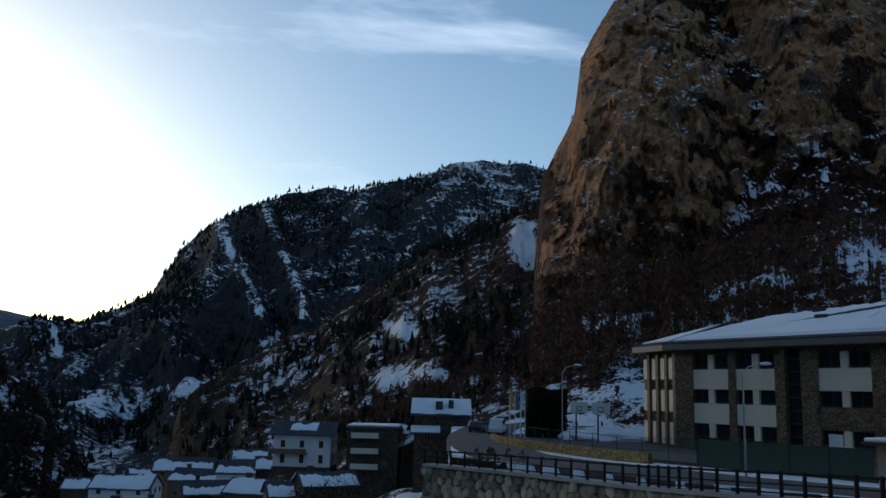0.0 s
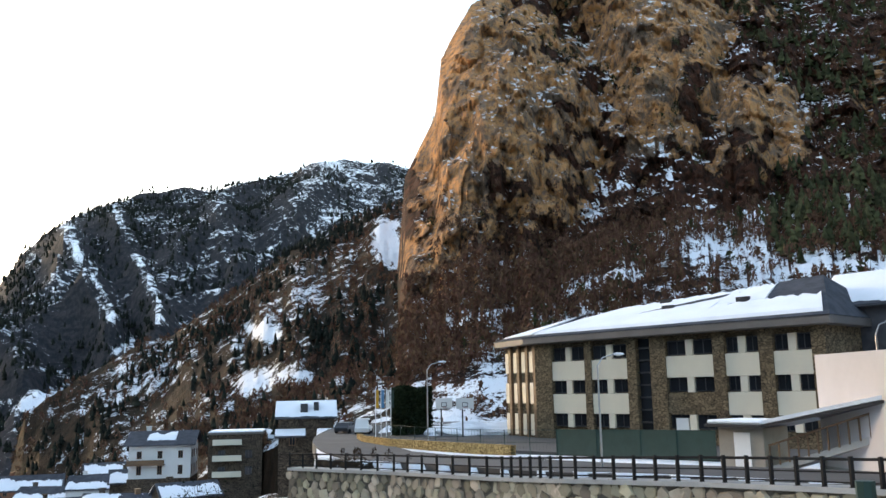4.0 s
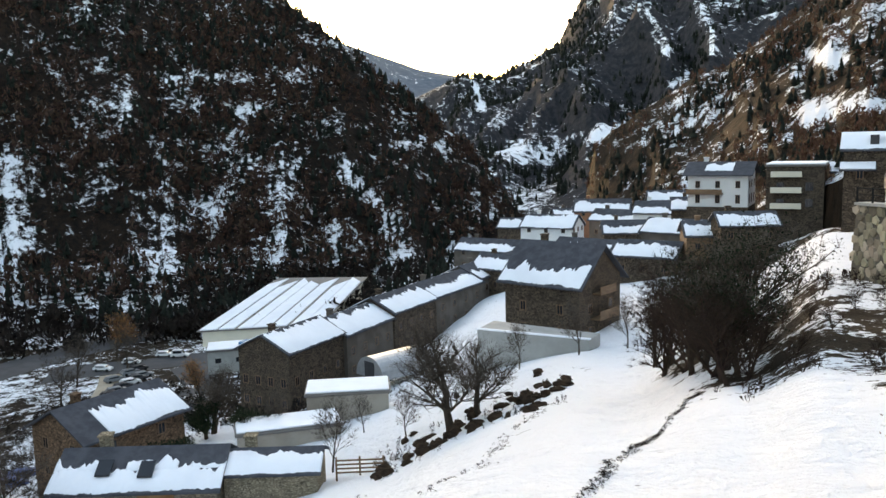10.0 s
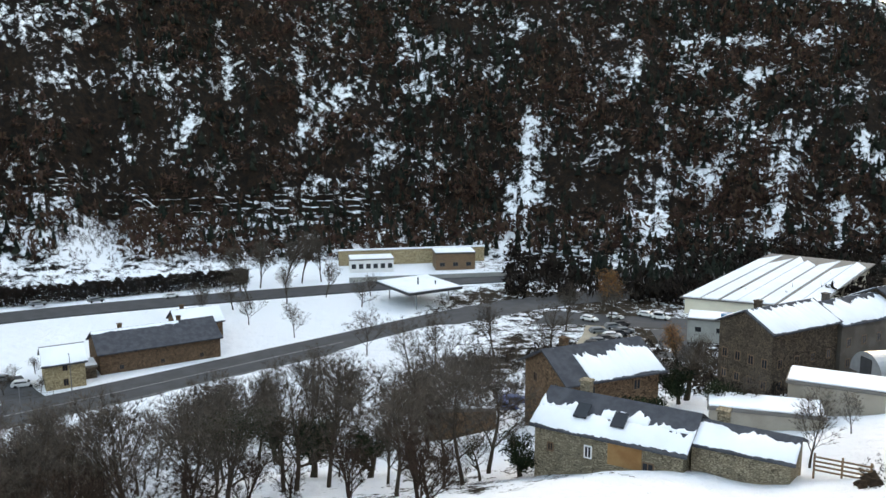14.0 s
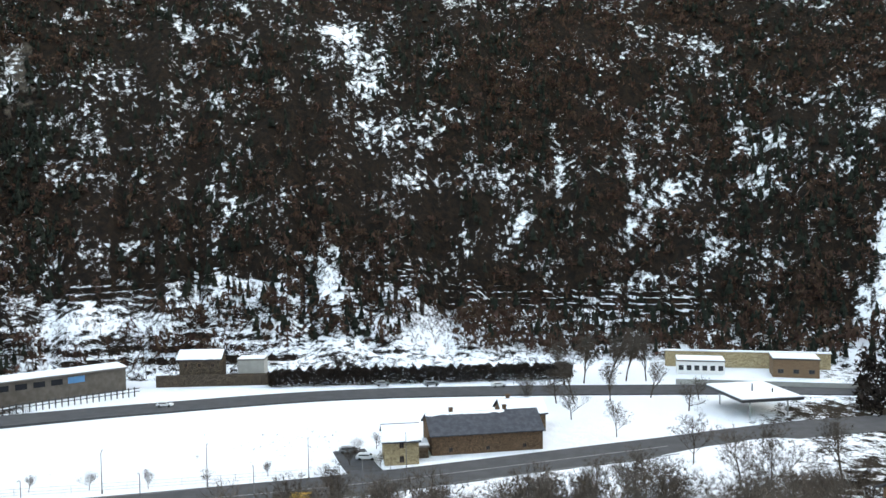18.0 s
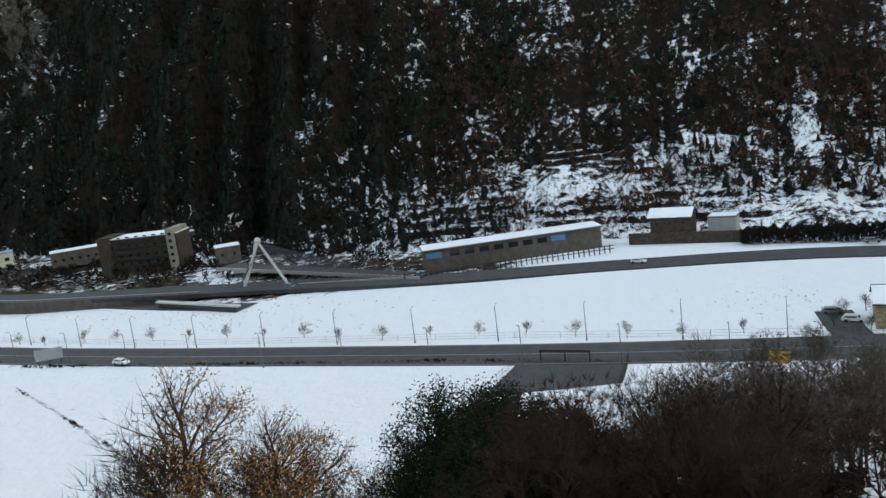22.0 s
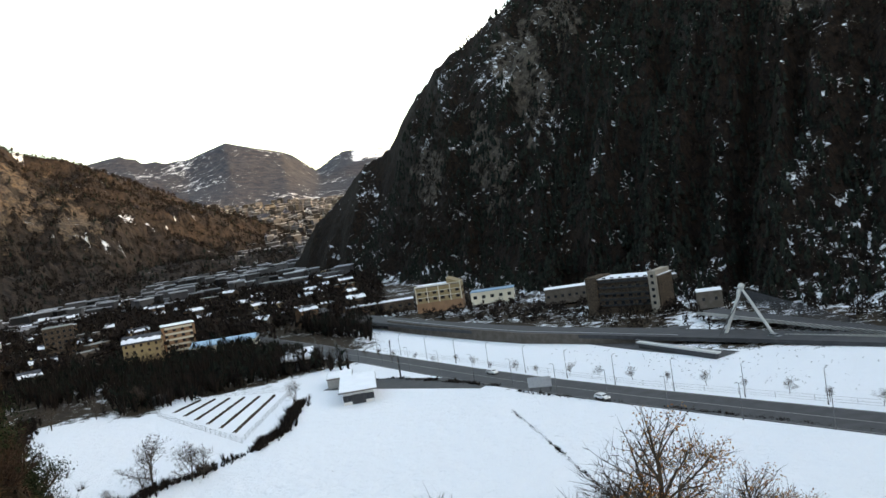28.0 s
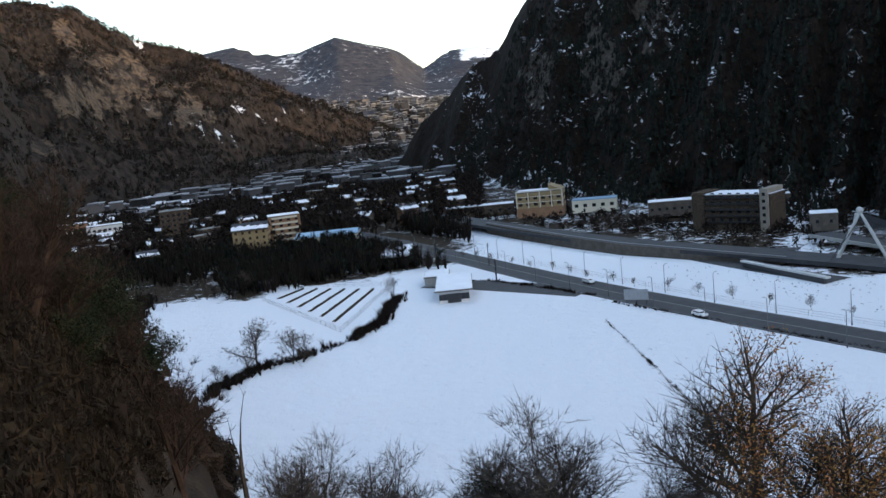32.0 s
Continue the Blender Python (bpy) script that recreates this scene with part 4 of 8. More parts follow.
M_LAMPWHITE = surface("white_lamp_shell", (0.75, 0.77, 0.80), (0.66, 0.68, 0.71), 4.0, 0.35, 0.0)
M_CONCRETEWHITE = surface("pale_concrete", (0.55, 0.55, 0.53), (0.43, 0.43, 0.42), 1.0, 0.7, 0.2, 0.01)
CAR_PAINTS = [surface("car_paint_%s" % k, c, c, 1.0, 0.3, 0.0) for k, c in (("white", (0.7, 0.7, 0.7)), ("grey", (0.18, 0.19, 0.2)), ("dark", (0.03, 0.03, 0.035)), ("red", (0.3, 0.03, 0.03)), ("blue", (0.03, 0.07, 0.2)))]


def glass_mat(name, colour, rough=0.08):
    m, tree, bsdf = node_mat(name)
    tree.links.new(mixed(tree, noise_of(tree, 0.8, 3.0), colour, tuple(c * 1.8 for c in colour)), bsdf.inputs["Base Color"])
    bsdf.inputs["Roughness"].default_value = rough
    bsdf.inputs["IOR"].default_value = 1.5
    return m


M_GLASS = glass_mat("dark_window_glass", (0.012, 0.013, 0.016))


def part(name, bm, material, parent, label=""):
    me = bpy.data.meshes.new(name)
    bm.to_mesh(me)
    bm.free()
    me.materials.append(material)
    ob = new(name, me)
    ob.parent = parent
    if label:
        ob["label"] = label
    return ob


def again(ob, m, parent=None):
    """Another part on the same mesh, at the local pose m."""
    o = new(ob.name.split(".")[0], ob.data)
    o.parent, o.matrix_basis = parent or ob.parent, m
    return o


def thing(name, x, y, z, rot, label, category, group="", kind=""):
    ob = new(name)
    ob.empty_display_size = 0.3
    ob.matrix_world = pose(x, y, z, 0, 0, rot)
    return tagged(ob, label, category, group, kind)


def boxes(*items, bevel=0.0):
    """A bmesh of boxes, each (x0, y0, z0, x1, y1, z1)."""
    bm = bmesh.new()
    for x0, y0, z0, x1, y1, z1 in items:
        bmesh.ops.create_cube(bm, size=1.0, matrix=Matrix.Translation(((x0 + x1) / 2, (y0 + y1) / 2, (z0 + z1) / 2)) @ Matrix.Diagonal((x1 - x0, y1 - y0, z1 - z0, 1)))
    if bevel:
        bmesh.ops.bevel(bm, geom=bm.edges[:], offset=bevel, segments=1, affect="EDGES")
    return bm


def solid(points, thick):
    """A slab: a planar polygon (top) with thickness downwards."""
    bm = bmesh.new()
    top = [bm.verts.new(p) for p in points]
    low = [bm.verts.new((p[0], p[1], p[2] - thick)) for p in points]
    bm.faces.new(top)
    bm.faces.new(low[::-1])
    n = len(points)
    for k in range(n):
        bm.faces.new((top[k], low[k], low[(k + 1) % n], top[(k + 1) % n]))
    bmesh.ops.recalc_face_normals(bm, faces=bm.faces[:])
    return bm


def tube(bm, a, b, r0, r1, sides=6):
    a, b = Vector(a), Vector(b)
    way = b - a
    q = way.to_track_quat("Z", "Y").to_matrix()
    rings = []
    for p, r in ((a, r0), (b, r1)):
        rings.append([bm.verts.new(p + q @ Vector((r * math.cos(6.2832 * k / sides), r * math.sin(6.2832 * k / sides), 0))) for k in range(sides)])
    for k in range(sides):
        bm.faces.new((rings[0][k], rings[0][(k + 1) % sides], rings[1][(k + 1) % sides], rings[1][k]))
    bm.faces.new(rings[0][::-1])
    bm.faces.new(rings[1])


def tubes(*items, sides=6):
    bm = bmesh.new()
    for a, b, r0, r1 in items:
        tube(bm, a, b, r0, r1, sides)
    return bm


def slope_point(u, v, w, d, h, rise, over, side):
    """A place on a gable roof's slope: u along the ridge (0..1), v from eave (0) to ridge (1)."""
    x = (-w / 2 - over) + u * (w + 2 * over)
    half = d / 2 + over
    y = side * half * (1 - v)
    return x, y, h - rise * over / (d / 2) + (rise + rise * over / (d / 2)) * v


def snow_patch(w, d, h, rise, over, side, low, high, seed, u0=0.0, u1=1.0, lift=0.09):
    """Snow lying on one roof slope between two ragged edges (v at its lower and upper edge)."""
    rng = random.Random(seed)
    n = max(12, int((u1 - u0) * w / 0.16))
    walk_lo, walk_hi = 0.0, 0.0
    bm = bmesh.new()
    rows = []
    for k in range(n + 1):
        u = u0 + (u1 - u0) * k / n
        walk_lo = 0.85 * walk_lo + (rng.random() - 0.5) * 0.024
        walk_hi = 0.9 * walk_hi + (rng.random() - 0.5) * 0.10
        lo, hi = low + walk_lo + rng.random() * 0.03, high + ((1.3 * walk_hi + (rng.random() - 0.5) * 0.05) if high < 0.94 else 0.0)
        hi = min(max(hi, lo + 0.06), 0.99)
        ring = []
        for v, up in ((lo, 0.01), (lo + 0.02, lift), ((lo + hi) / 2, lift * (1 + 0.3 * rng.random())), (hi - 0.03, lift * 0.8), (hi, 0.01)):
            p = slope_point(u, v, w, d, h, rise, over, side)
            ring.append(bm.verts.new((p[0], p[1], p[2] + up + 0.01)))
        rows.append(ring)
    for a, b in zip(rows, rows[1:]):
        for k in range(4):
            bm.faces.new((a[k], b[k], b[k + 1], a[k + 1]))
    bm.faces.new(rows[0])
    bm.faces.new(rows[-1][::-1])
    bmesh.ops.recalc_face_normals(bm, faces=bm.faces[:])
    for f in bm.faces:
        f.smooth = True
    return bm


def lattice(xs, zs, y0, y1):
    """A window frame in one piece: bars along every other column and row, open panes between."""
    bm = bmesh.new()
    grid = {(i, j, k): bm.verts.new((x, y, z)) for i, x in enumerate(xs) for j, z in enumerate(zs) for k, y in enumerate((y0, y1))}

    def full(i, j):
        return 0 <= i < len(xs) - 1 and 0 <= j < len(zs) - 1 and not (i % 2 == 1 and j % 2 == 1)
    for i in range(len(xs) - 1):
        for j in range(len(zs) - 1):
            if not full(i, j):
                continue
            a, b, c, d = (i, j), (i + 1, j), (i + 1, j + 1), (i, j + 1)
            bm.faces.new([grid[(*q, 0)] for q in (a, b, c, d)])
            bm.faces.new([grid[(*q, 1)] for q in (d, c, b, a)])
            for (u, v), n in (((a, b), (i, j - 1)), ((b, c), (i + 1, j)), ((c, d), (i, j + 1)), ((d, a), (i - 1, j))):
                if not full(*n):
                    bm.faces.new((grid[(*u, 0)], grid[(*u, 1)], grid[(*v, 1)], grid[(*v, 0)]))
    bmesh.ops.recalc_face_normals(bm, faces=bm.faces[:])
    return bm


WINDOW_MESH = {}


def window(parent, x, y, z, face, ww, hh, frame_mat):
    """A window on a wall: face 0 front (-y), 1 right (+x), 2 back (+y), 3 left (-x); z is its sill."""
    key = (round(ww, 2), round(hh, 2), frame_mat.name)
    m = pose(x, y, z, 0, 0, (0, 90, 180, -90)[face])
    if key in WINDOW_MESH:
        frame_data, pane_data = WINDOW_MESH[key]
        fr = new("window", frame_data)
        pa = new("pane", pane_data)
    else:
        t = 0.07
        fr = part("window", lattice((-ww / 2 - 0.03, -ww / 2 + t, -0.035, 0.035, ww / 2 - t, ww / 2 + 0.03), (-0.03, t, hh - t, hh + 0.03), -0.05, 0.06), frame_mat, parent)
        pa = part("pane", boxes((-ww / 2 + t, -0.015, t, ww / 2 - t, 0.03, hh - t)), M_GLASS, fr)
        WINDOW_MESH[key] = (fr.data, pa.data)
    fr.parent, fr.matrix_basis = parent, m
    pa.parent = fr
    return fr


def house(name, x, y, z, rot, w, d, h, rise, label, wall=None, roof=None, over=0.5, snow=(), rows=((0, 2, 1.0, 1.2),), sides=(0, 1, 3), chimneys=1, low=3.0, frame_mat=None, category="house", group="", storey=2.9, seed=0):
    """A gabled house, its ridge along x. snow: (side, v low, v high, u0, u1); rows: (storey, how many, width, height) of windows on each of the sides."""
    wall, roof, frame_mat = wall or M_DARKSTONE, roof or M_SLATE, frame_mat or M_WOOD
    home = thing(name, x, y, z, rot, label, category, group)
    bm = bmesh.new()
    pts = [(-w / 2, -d / 2), (w / 2, -d / 2), (w / 2, d / 2), (-w / 2, d / 2)]
    lo = [bm.verts.new((a, b, -low)) for a, b in pts]
    up = [bm.verts.new((a, b, h)) for a, b in pts]
    tops = [bm.verts.new((-w / 2, 0, h + rise - 0.02)), bm.verts.new((w / 2, 0, h + rise - 0.02))]
    bm.faces.new((lo[0], lo[1], up[1], up[0]))
    bm.faces.new((lo[2], lo[3], up[3], up[2]))
    bm.faces.new((lo[1], lo[2], up[2], tops[1], up[1]))
    bm.faces.new((lo[3], lo[0], up[0], tops[0], up[3]))
    bm.faces.new((up[0], up[1], tops[1], tops[0]))
    bm.faces.new((up[2], up[3], tops[0], tops[1]))
    part("wall", bm, wall, home)
    for side in (-1, 1):
        a, b = slope_point(0, 0, w, d, h, rise, over, side), slope_point(1, 0, w, d, h, rise, over, side)
        c, e = slope_point(1, 1, w, d, h, rise, over, side), slope_point(0, 1, w, d, h, rise, over, side)
        part("roof_slope", solid([tuple(Vector(p) + Vector((0, 0, 0.22))) for p in (a, b, c, e)], 0.2), roof, home)
    for k, (side, v0, v1, u0, u1) in enumerate(snow):
        bm = snow_patch(w, d, h + 0.22, rise, over, side, v0, v1, seed + k, u0, u1)
        part("snow_cover", bm, M_SNOW, home, "lying snow with a ragged edge")
    for k in range(chimneys):
        cx = w * (-0.28 + 0.5 * k)
        part("chimney", boxes((cx - 0.4, 0.2, h + rise * 0.6, cx + 0.4, 1.0, h + rise + 0.9), (cx - 0.5, 0.1, h + rise + 0.9, cx + 0.5, 1.1, h + rise + 1.05)), wall, home)
    for face in sides:
        span = w if face in (0, 2) else d
        for level, count, ww, hh in rows:
            if level * storey + hh + 0.9 > h + 0.2:
                continue
            for k in range(count):
                u = -span / 2 + span * (k + 0.5) / count
                px, py = {0: (u, -d / 2), 2: (u, d / 2), 1: (w / 2, u), 3: (-w / 2, u)}[face]
                window(home, px, py, level * storey + 0.9, face, ww, hh, frame_mat)
    return home


def flat_house(name, x, y, z, rot, w, d, h, label, wall, rows=(), sides=(0, 1, 3), snow=True, over=0.25, frame_mat=None, low=2.0, storey=2.9, category="building", group="", roof=None):
    home = thing(name, x, y, z, rot, label, category, group)
    part("wall", boxes((-w / 2, -d / 2, -low, w / 2, d / 2, h)), wall, home)
    part("roof", boxes((-w / 2 - over, -d / 2 - over, h, w / 2 + over, d / 2 + over, h + 0.35), bevel=0.04), roof or M_EAVE, home)
    if snow:
        part("snow_cover", boxes((-w / 2 - over + 0.15, -d / 2 - over + 0.15, h + 0.35, w / 2 + over - 0.15, d / 2 + over - 0.15, h + 0.6), bevel=0.1), M_SNOW, home, "even layer of snow")
    for face in sides:
        span = w if face in (0, 2) else d
        for level, count, ww, hh in rows:
            for k in range(count):
                u = -span / 2 + span * (k + 0.5) / count
                px, py = {0: (u, -d / 2), 2: (u, d / 2), 1: (w / 2, u), 3: (-w / 2, u)}[face]
                window(home, px, py, level * storey + 0.9, face, ww, hh, frame_mat or M_DARKMETAL)
    return home


def strip(name, line, width, material, lift, label, category, zs=None, thick=0.25):
    """A road along a smooth line, lying on the ground."""
    pts = [Vector((*p, 0)) for p in line]
    fine = []
    for k in range(len(pts) - 1):
        p0, p1, p2, p3 = pts[max(k - 1, 0)], pts[k], pts[k + 1], pts[min(k + 2, len(pts) - 1)]
        n = max(2, int((p2 - p1).length / 5))
        for j in range(n):
            t = j / n
            fine.append((0.5 * (2 * p1 + (p2 - p0) * t + (2 * p0 - 5 * p1 + 4 * p2 - p3) * t * t + (3 * p1 - p0 - 3 * p2 + p3) * t ** 3), k + t))
    fine.append((pts[-1], len(pts) - 1))
    bm = bmesh.new()
    rows = []
    for k, (p, s) in enumerate(fine):
        q = fine[min(k + 1, len(fine) - 1)][0] - fine[max(k - 1, 0)][0]
        side = Vector((-q.y, q.x, 0)).normalized() * width / 2
        z = (np.interp(s, range(len(zs)), zs) if zs else ground(p.x, p.y)) + lift
        rows.append([bm.verts.new((*(p + side * u).xy, z + dz)) for u, dz in ((-1, -thick - 1), (-1, 0), (1, 0), (1, -thick - 1))])
    for a, b in zip(rows, rows[1:]):
        for k in range(3):
            bm.faces.new((a[k], a[k + 1], b[k + 1], b[k]))
    bmesh.ops.recalc_face_normals(bm, faces=bm.faces[:])
    me = bpy.data.meshes.new(name)
    bm.to_mesh(me)
    bm.free()
    me.materials.append(material)
    return tagged(new(name, me), label, category, kind="structure"), [p for p, _ in fine]


# ---- trees ----
def grow(bm, rng, p, way, length, radius, level, tips, spread, most):
    """One limb and its limbs in turn."""
    steps = 3 if level < 2 else 2
    for k in range(steps):
        q = p + way * (length / steps)
        r1 = radius * (0.8 if level < most else 0.5)
        tube(bm, p, q, radius, r1, 6 if level == 0 else (4 if level < 2 else 3))
        p, radius = q, r1
        way = (way + Vector((rng.uniform(-1, 1), rng.uniform(-1, 1), rng.uniform(-0.3, 0.7))) * 0.16).normalized()
        if level < most and (k > 0 or level > 0):
            for _ in range(2 if level < 2 else 3):
                turn = Vector((rng.uniform(-1, 1), rng.uniform(-1, 1), rng.uniform(-0.15, 0.75))).normalized()
                grow(bm, rng, p, (way * (1 - spread) + turn * spread).normalized(), length * rng.uniform(0.5, 0.75), radius * 0.6, level + 1, tips, spread, most)
    tips.append((p, way))
    if level < most:
        grow(bm, rng, p, way, length * 0.62, radius, level + 1, tips, spread, most)


def tree_model(name, seed, height, label, most=3, spread=0.6, leaves=0, leaf_mat=None, leaf_size=0.16, leaf_spread=0.03, twigs=7, category="tree", trunk=0.022, low=0.3, bark=None, group="", lopsided=False):
    """One tree: trunk with limbs, fine twigs, and leaves where it has any. It is planted by grove()."""
    rng = random.Random(seed)
    root = thing(name, 0, 0, 0, 0, label, category, group)
    bm, tips = bmesh.new(), []
    grow(bm, rng, Vector((0, 0, -0.08)), Vector((rng.uniform(-0.1, 0.1), rng.uniform(-0.1, 0.1), 1)).normalized(), low, trunk, 0, tips, spread, most)
    s = height / max(p.z for p, _ in tips)
    bmesh.ops.scale(bm, vec=(s, s, s), verts=bm.verts[:])
    part("trunk", bm, bark or M_BARK, root)
    v, f = [], []
    for p, way in tips:
        for _ in range(twigs):
            a = (way + Vector((rng.gauss(0, 1), rng.gauss(0, 1), rng.gauss(0.2, 0.8))) * 0.6).normalized() * height * rng.uniform(0.04, 0.11)
            b = a.cross(Vector((rng.gauss(0, 1), rng.gauss(0, 1), rng.gauss(0, 1)))).normalized() * 0.0016 * height
            k = len(v)
            v += [tuple(p * s - b), tuple(p * s + b), tuple(p * s + a)]
            f.append((k, k + 1, k + 2))
    if v:
        me = bpy.data.meshes.new("twig_work")
        me.from_pydata(v, [], f)
        me.materials.append(bark or M_TWIG)
        new("twig_work", me).parent = root
    v, f = [], []
    for _ in range(leaves):
        p, way = tips[rng.randrange(len(tips))]
        if lopsided and p.x * s < height * rng.uniform(-0.22, 0.16):
            continue
        c = p * s + Vector((rng.gauss(0, 1), rng.gauss(0, 1), rng.gauss(0, 1))) * height * leaf_spread
        a = Vector((rng.gauss(0, 1), rng.gauss(0, 1), rng.gauss(0, 1))).normalized() * leaf_size * rng.uniform(0.6, 1.3)
        b = a.cross(Vector((rng.gauss(0, 1), rng.gauss(0, 1), rng.gauss(0, 1)))).normalized() * leaf_size * 0.45
        k = len(v)
        v += [tuple(c - a), tuple(c + b), tuple(c + a), tuple(c - b)]
        f.append((k, k + 1, k + 2, k + 3))
    if leaves:
        me = bpy.data.meshes.new("foliage")
        me.from_pydata(v, [], f)
        me.materials.append(leaf_mat)
        new("foliage", me).parent = root
    return root


def grove(model, spots):
    """Plants the model at the first spot and copies of it at the others: (x, y, scale, turn)."""
    first = None
    for x, y, scale, turn in spots:
        m = Matrix.Translation((x, y, ground(x, y))) @ Matrix.Rotation(turn, 4, "Z") @ Matrix.Scale(scale, 4)
        if first is None:
            model.matrix_basis, first = m, m
        else:
            o = copy_thing(model, Matrix())
            o.matrix_basis = m
# ---- the school's terrace: wall, railing, road, school ----
def wall_at(s):
    """Place and top of the retaining wall, s from 0 (far end) to 1 (near end)."""
    k = s * (len(WALL_LINE) - 1)
    xs, ys = [p[0] for p in WALL_LINE], [p[1] for p in WALL_LINE]
    i = range(len(WALL_LINE))
    return np.array((np.interp(k, i, xs), np.interp(k, i, ys), np.interp(k, i, WALL_TOP)))


def retaining_wall():
    wall = thing("retaining_wall", 0, 0, 0, 0, "tall rubble-stone retaining wall below the school road", "wall", kind="structure")
    bm = bmesh.new()
    rows = []
    for k in range(61):
        p = wall_at(k / 60)
        rows.append([bm.verts.new((p[0] + dx, p[1] + dy, z)) for dx, dy, z in ((-0.35, -0.25, 38.5), (0, 0, p[2] - 0.05), (0.6, 0.4, p[2] - 0.05), (0.6, 0.4, 38.5))])
    for a, b in zip(rows, rows[1:]):
        for k in range(4):
            bm.faces.new((a[k], a[(k + 1) % 4], b[(k + 1) % 4], b[k]))
    bm.faces.new(rows[0])
    bm.faces.new(rows[-1][::-1])
    bmesh.ops.recalc_face_normals(bm, faces=bm.faces[:])
    part("core", bm, M_MORTAR, wall, "grey mortar core")
    bm = bmesh.new()
    rows = []
    for k in range(61):
        p = wall_at(k / 60)
        rows.append([bm.verts.new((p[0] + dx, p[1] + dy, p[2] + dz)) for dx, dy, dz in ((-0.18, -0.14, -0.12), (-0.18, -0.14, 0.08), (0.75, 0.5, 0.08), (0.75, 0.5, -0.12))])
    for a, b in zip(rows, rows[1:]):
        for k in range(4):
            bm.faces.new((a[k], a[(k + 1) % 4], b[(k + 1) % 4], b[k]))
    part("coping", bm, M_CONCRETE, wall, "grey concrete coping")
    rng = random.Random(5)
    shapes = []
    for k in range(14):
        bm = bmesh.new()
        n = rng.choice((5, 5, 6, 7))
        angles_ = sorted(6.283 * (j + rng.uniform(-0.25, 0.25)) / n for j in range(n))
        rim = [bm.verts.new((math.cos(q) * rng.uniform(0.42, 0.56), 0.0, math.sin(q) * rng.uniform(0.42, 0.56))) for q in angles_]
        face = [bm.verts.new((v.co.x * 0.82, -0.13 - rng.uniform(0, 0.07), v.co.z * 0.82)) for v in rim]
        for j in range(n):
            bm.faces.new((rim[j], rim[(j + 1) % n], face[(j + 1) % n], face[j]))
        bm.faces.new(face)
        bmesh.ops.recalc_face_normals(bm, faces=bm.faces[:])
        me = bpy.data.meshes.new("stone")
        bm.to_mesh(me)
        bm.free()
        me.materials.append(M_WALLSTONE)
        shapes.append(me)
    length = sum((Vector(a) - Vector(b)).length for a, b in zip(WALL_LINE, WALL_LINE[1:]))
    singles, rest_v, rest_f = 0, [], []
    cols = int(length / 0.66)
    for c in range(cols):
        for r in range(13):
            s = (c + 0.5 * (r % 2) + rng.uniform(-0.22, 0.22)) / cols
            if not 0 <= s <= 0.995:
                continue
            p, q = wall_at(s), wall_at(min(s + 0.02, 1))
            z = p[2] - 0.5 - r * 0.52 + rng.uniform(-0.12, 0.12)
            g = 0.35 * (p[2] - z) / 9
            m = Matrix.Translation((p[0] - g, p[1] - g * 0.7, z)) @ Matrix.Rotation(math.atan2(q[1] - p[1], q[0] - p[0]), 4, "Z")
            m = m @ Matrix.Rotation(rng.uniform(-1.2, 1.2), 4, "Y") @ Matrix.Diagonal((rng.uniform(0.78, 1.15), rng.uniform(0.5, 1.1), rng.uniform(0.66, 0.98), 1))
            me = rng.choice(shapes)
            if 0.10 < s < 0.62 and r < 8 and singles < 300:
                o = new("stone", me)
                o.parent, o.matrix_basis = wall, m
                singles += 1
            else:
                k = len(rest_v)
                rest_v += [tuple(m @ v.co) for v in me.vertices]
                rest_f += [tuple(k + i for i in f.vertices) for f in me.polygons]
    me = bpy.data.meshes.new("stonework")
    me.from_pydata(rest_v, [], rest_f)
    me.materials.append(M_WALLSTONE)
    o = new("stonework", me)
    o.parent = wall
    tagged(o, "pale rubble stones set in mortar", kind="stuff")


def railing():
    rail = thing("road_railing", 0, 0, 0, 0, "dark green metal railing along the wall top", "railing")
    post = None
    for k in range(42):
        p = wall_at(k / 41)
        if post is None:
            post = part("post", boxes((-0.07, -0.07, -0.05, 0.07, 0.07, 1.1), (-0.09, -0.09, -0.05, 0.09, 0.09, 0.02), bevel=0.01), M_BLACKPAINT, rail)
            post.matrix_basis = pose(p[0], p[1], p[2] + 0.08)
        else:
            again(post, pose(p[0], p[1], p[2] + 0.08))
    for h, r in ((1.08, 0.06), (0.62, 0.035), (0.25, 0.035)):
        for k in range(41):
            a, b = wall_at(k / 41), wall_at((k + 1) / 41)
            part("rail", tubes(((a[0], a[1], a[2] + h), (b[0], b[1], b[2] + h), r, r)), M_BLACKPAINT, rail)


M_MORTAR = surface("wall_mortar", (0.08, 0.07, 0.058), (0.15, 0.13, 0.105), 1.5, 0.95, 0.6, 0.04)
M_WALLSTONE = surface("wall_stone", (0.24, 0.20, 0.145), (0.43, 0.365, 0.27), 2.0, 0.9, 0.7, 0.03, vary=0.5)
retaining_wall()
bm = bmesh.new()
rows = []
for k in range(61):
    q = wall_at(k / 60)
    rows.append([bm.verts.new((q[0] + dx, q[1] + dy, q[2] + dz)) for dx, dy, dz in ((0.7, 0.46, -1.2), (0.7, 0.46, -0.02), (4.0, 1.6, 0.0), (4.0, 1.6, -1.2))])
for a, b in zip(rows, rows[1:]):
    for k in range(4):
        bm.faces.new((a[k], a[(k + 1) % 4], b[(k + 1) % 4], b[k]))
bmesh.ops.recalc_face_normals(bm, faces=bm.faces[:])
tagged(part("pavement", bm, M_ASPHALT, None), "grey pavement strip behind the railing", "pavement", kind="structure")
railing()

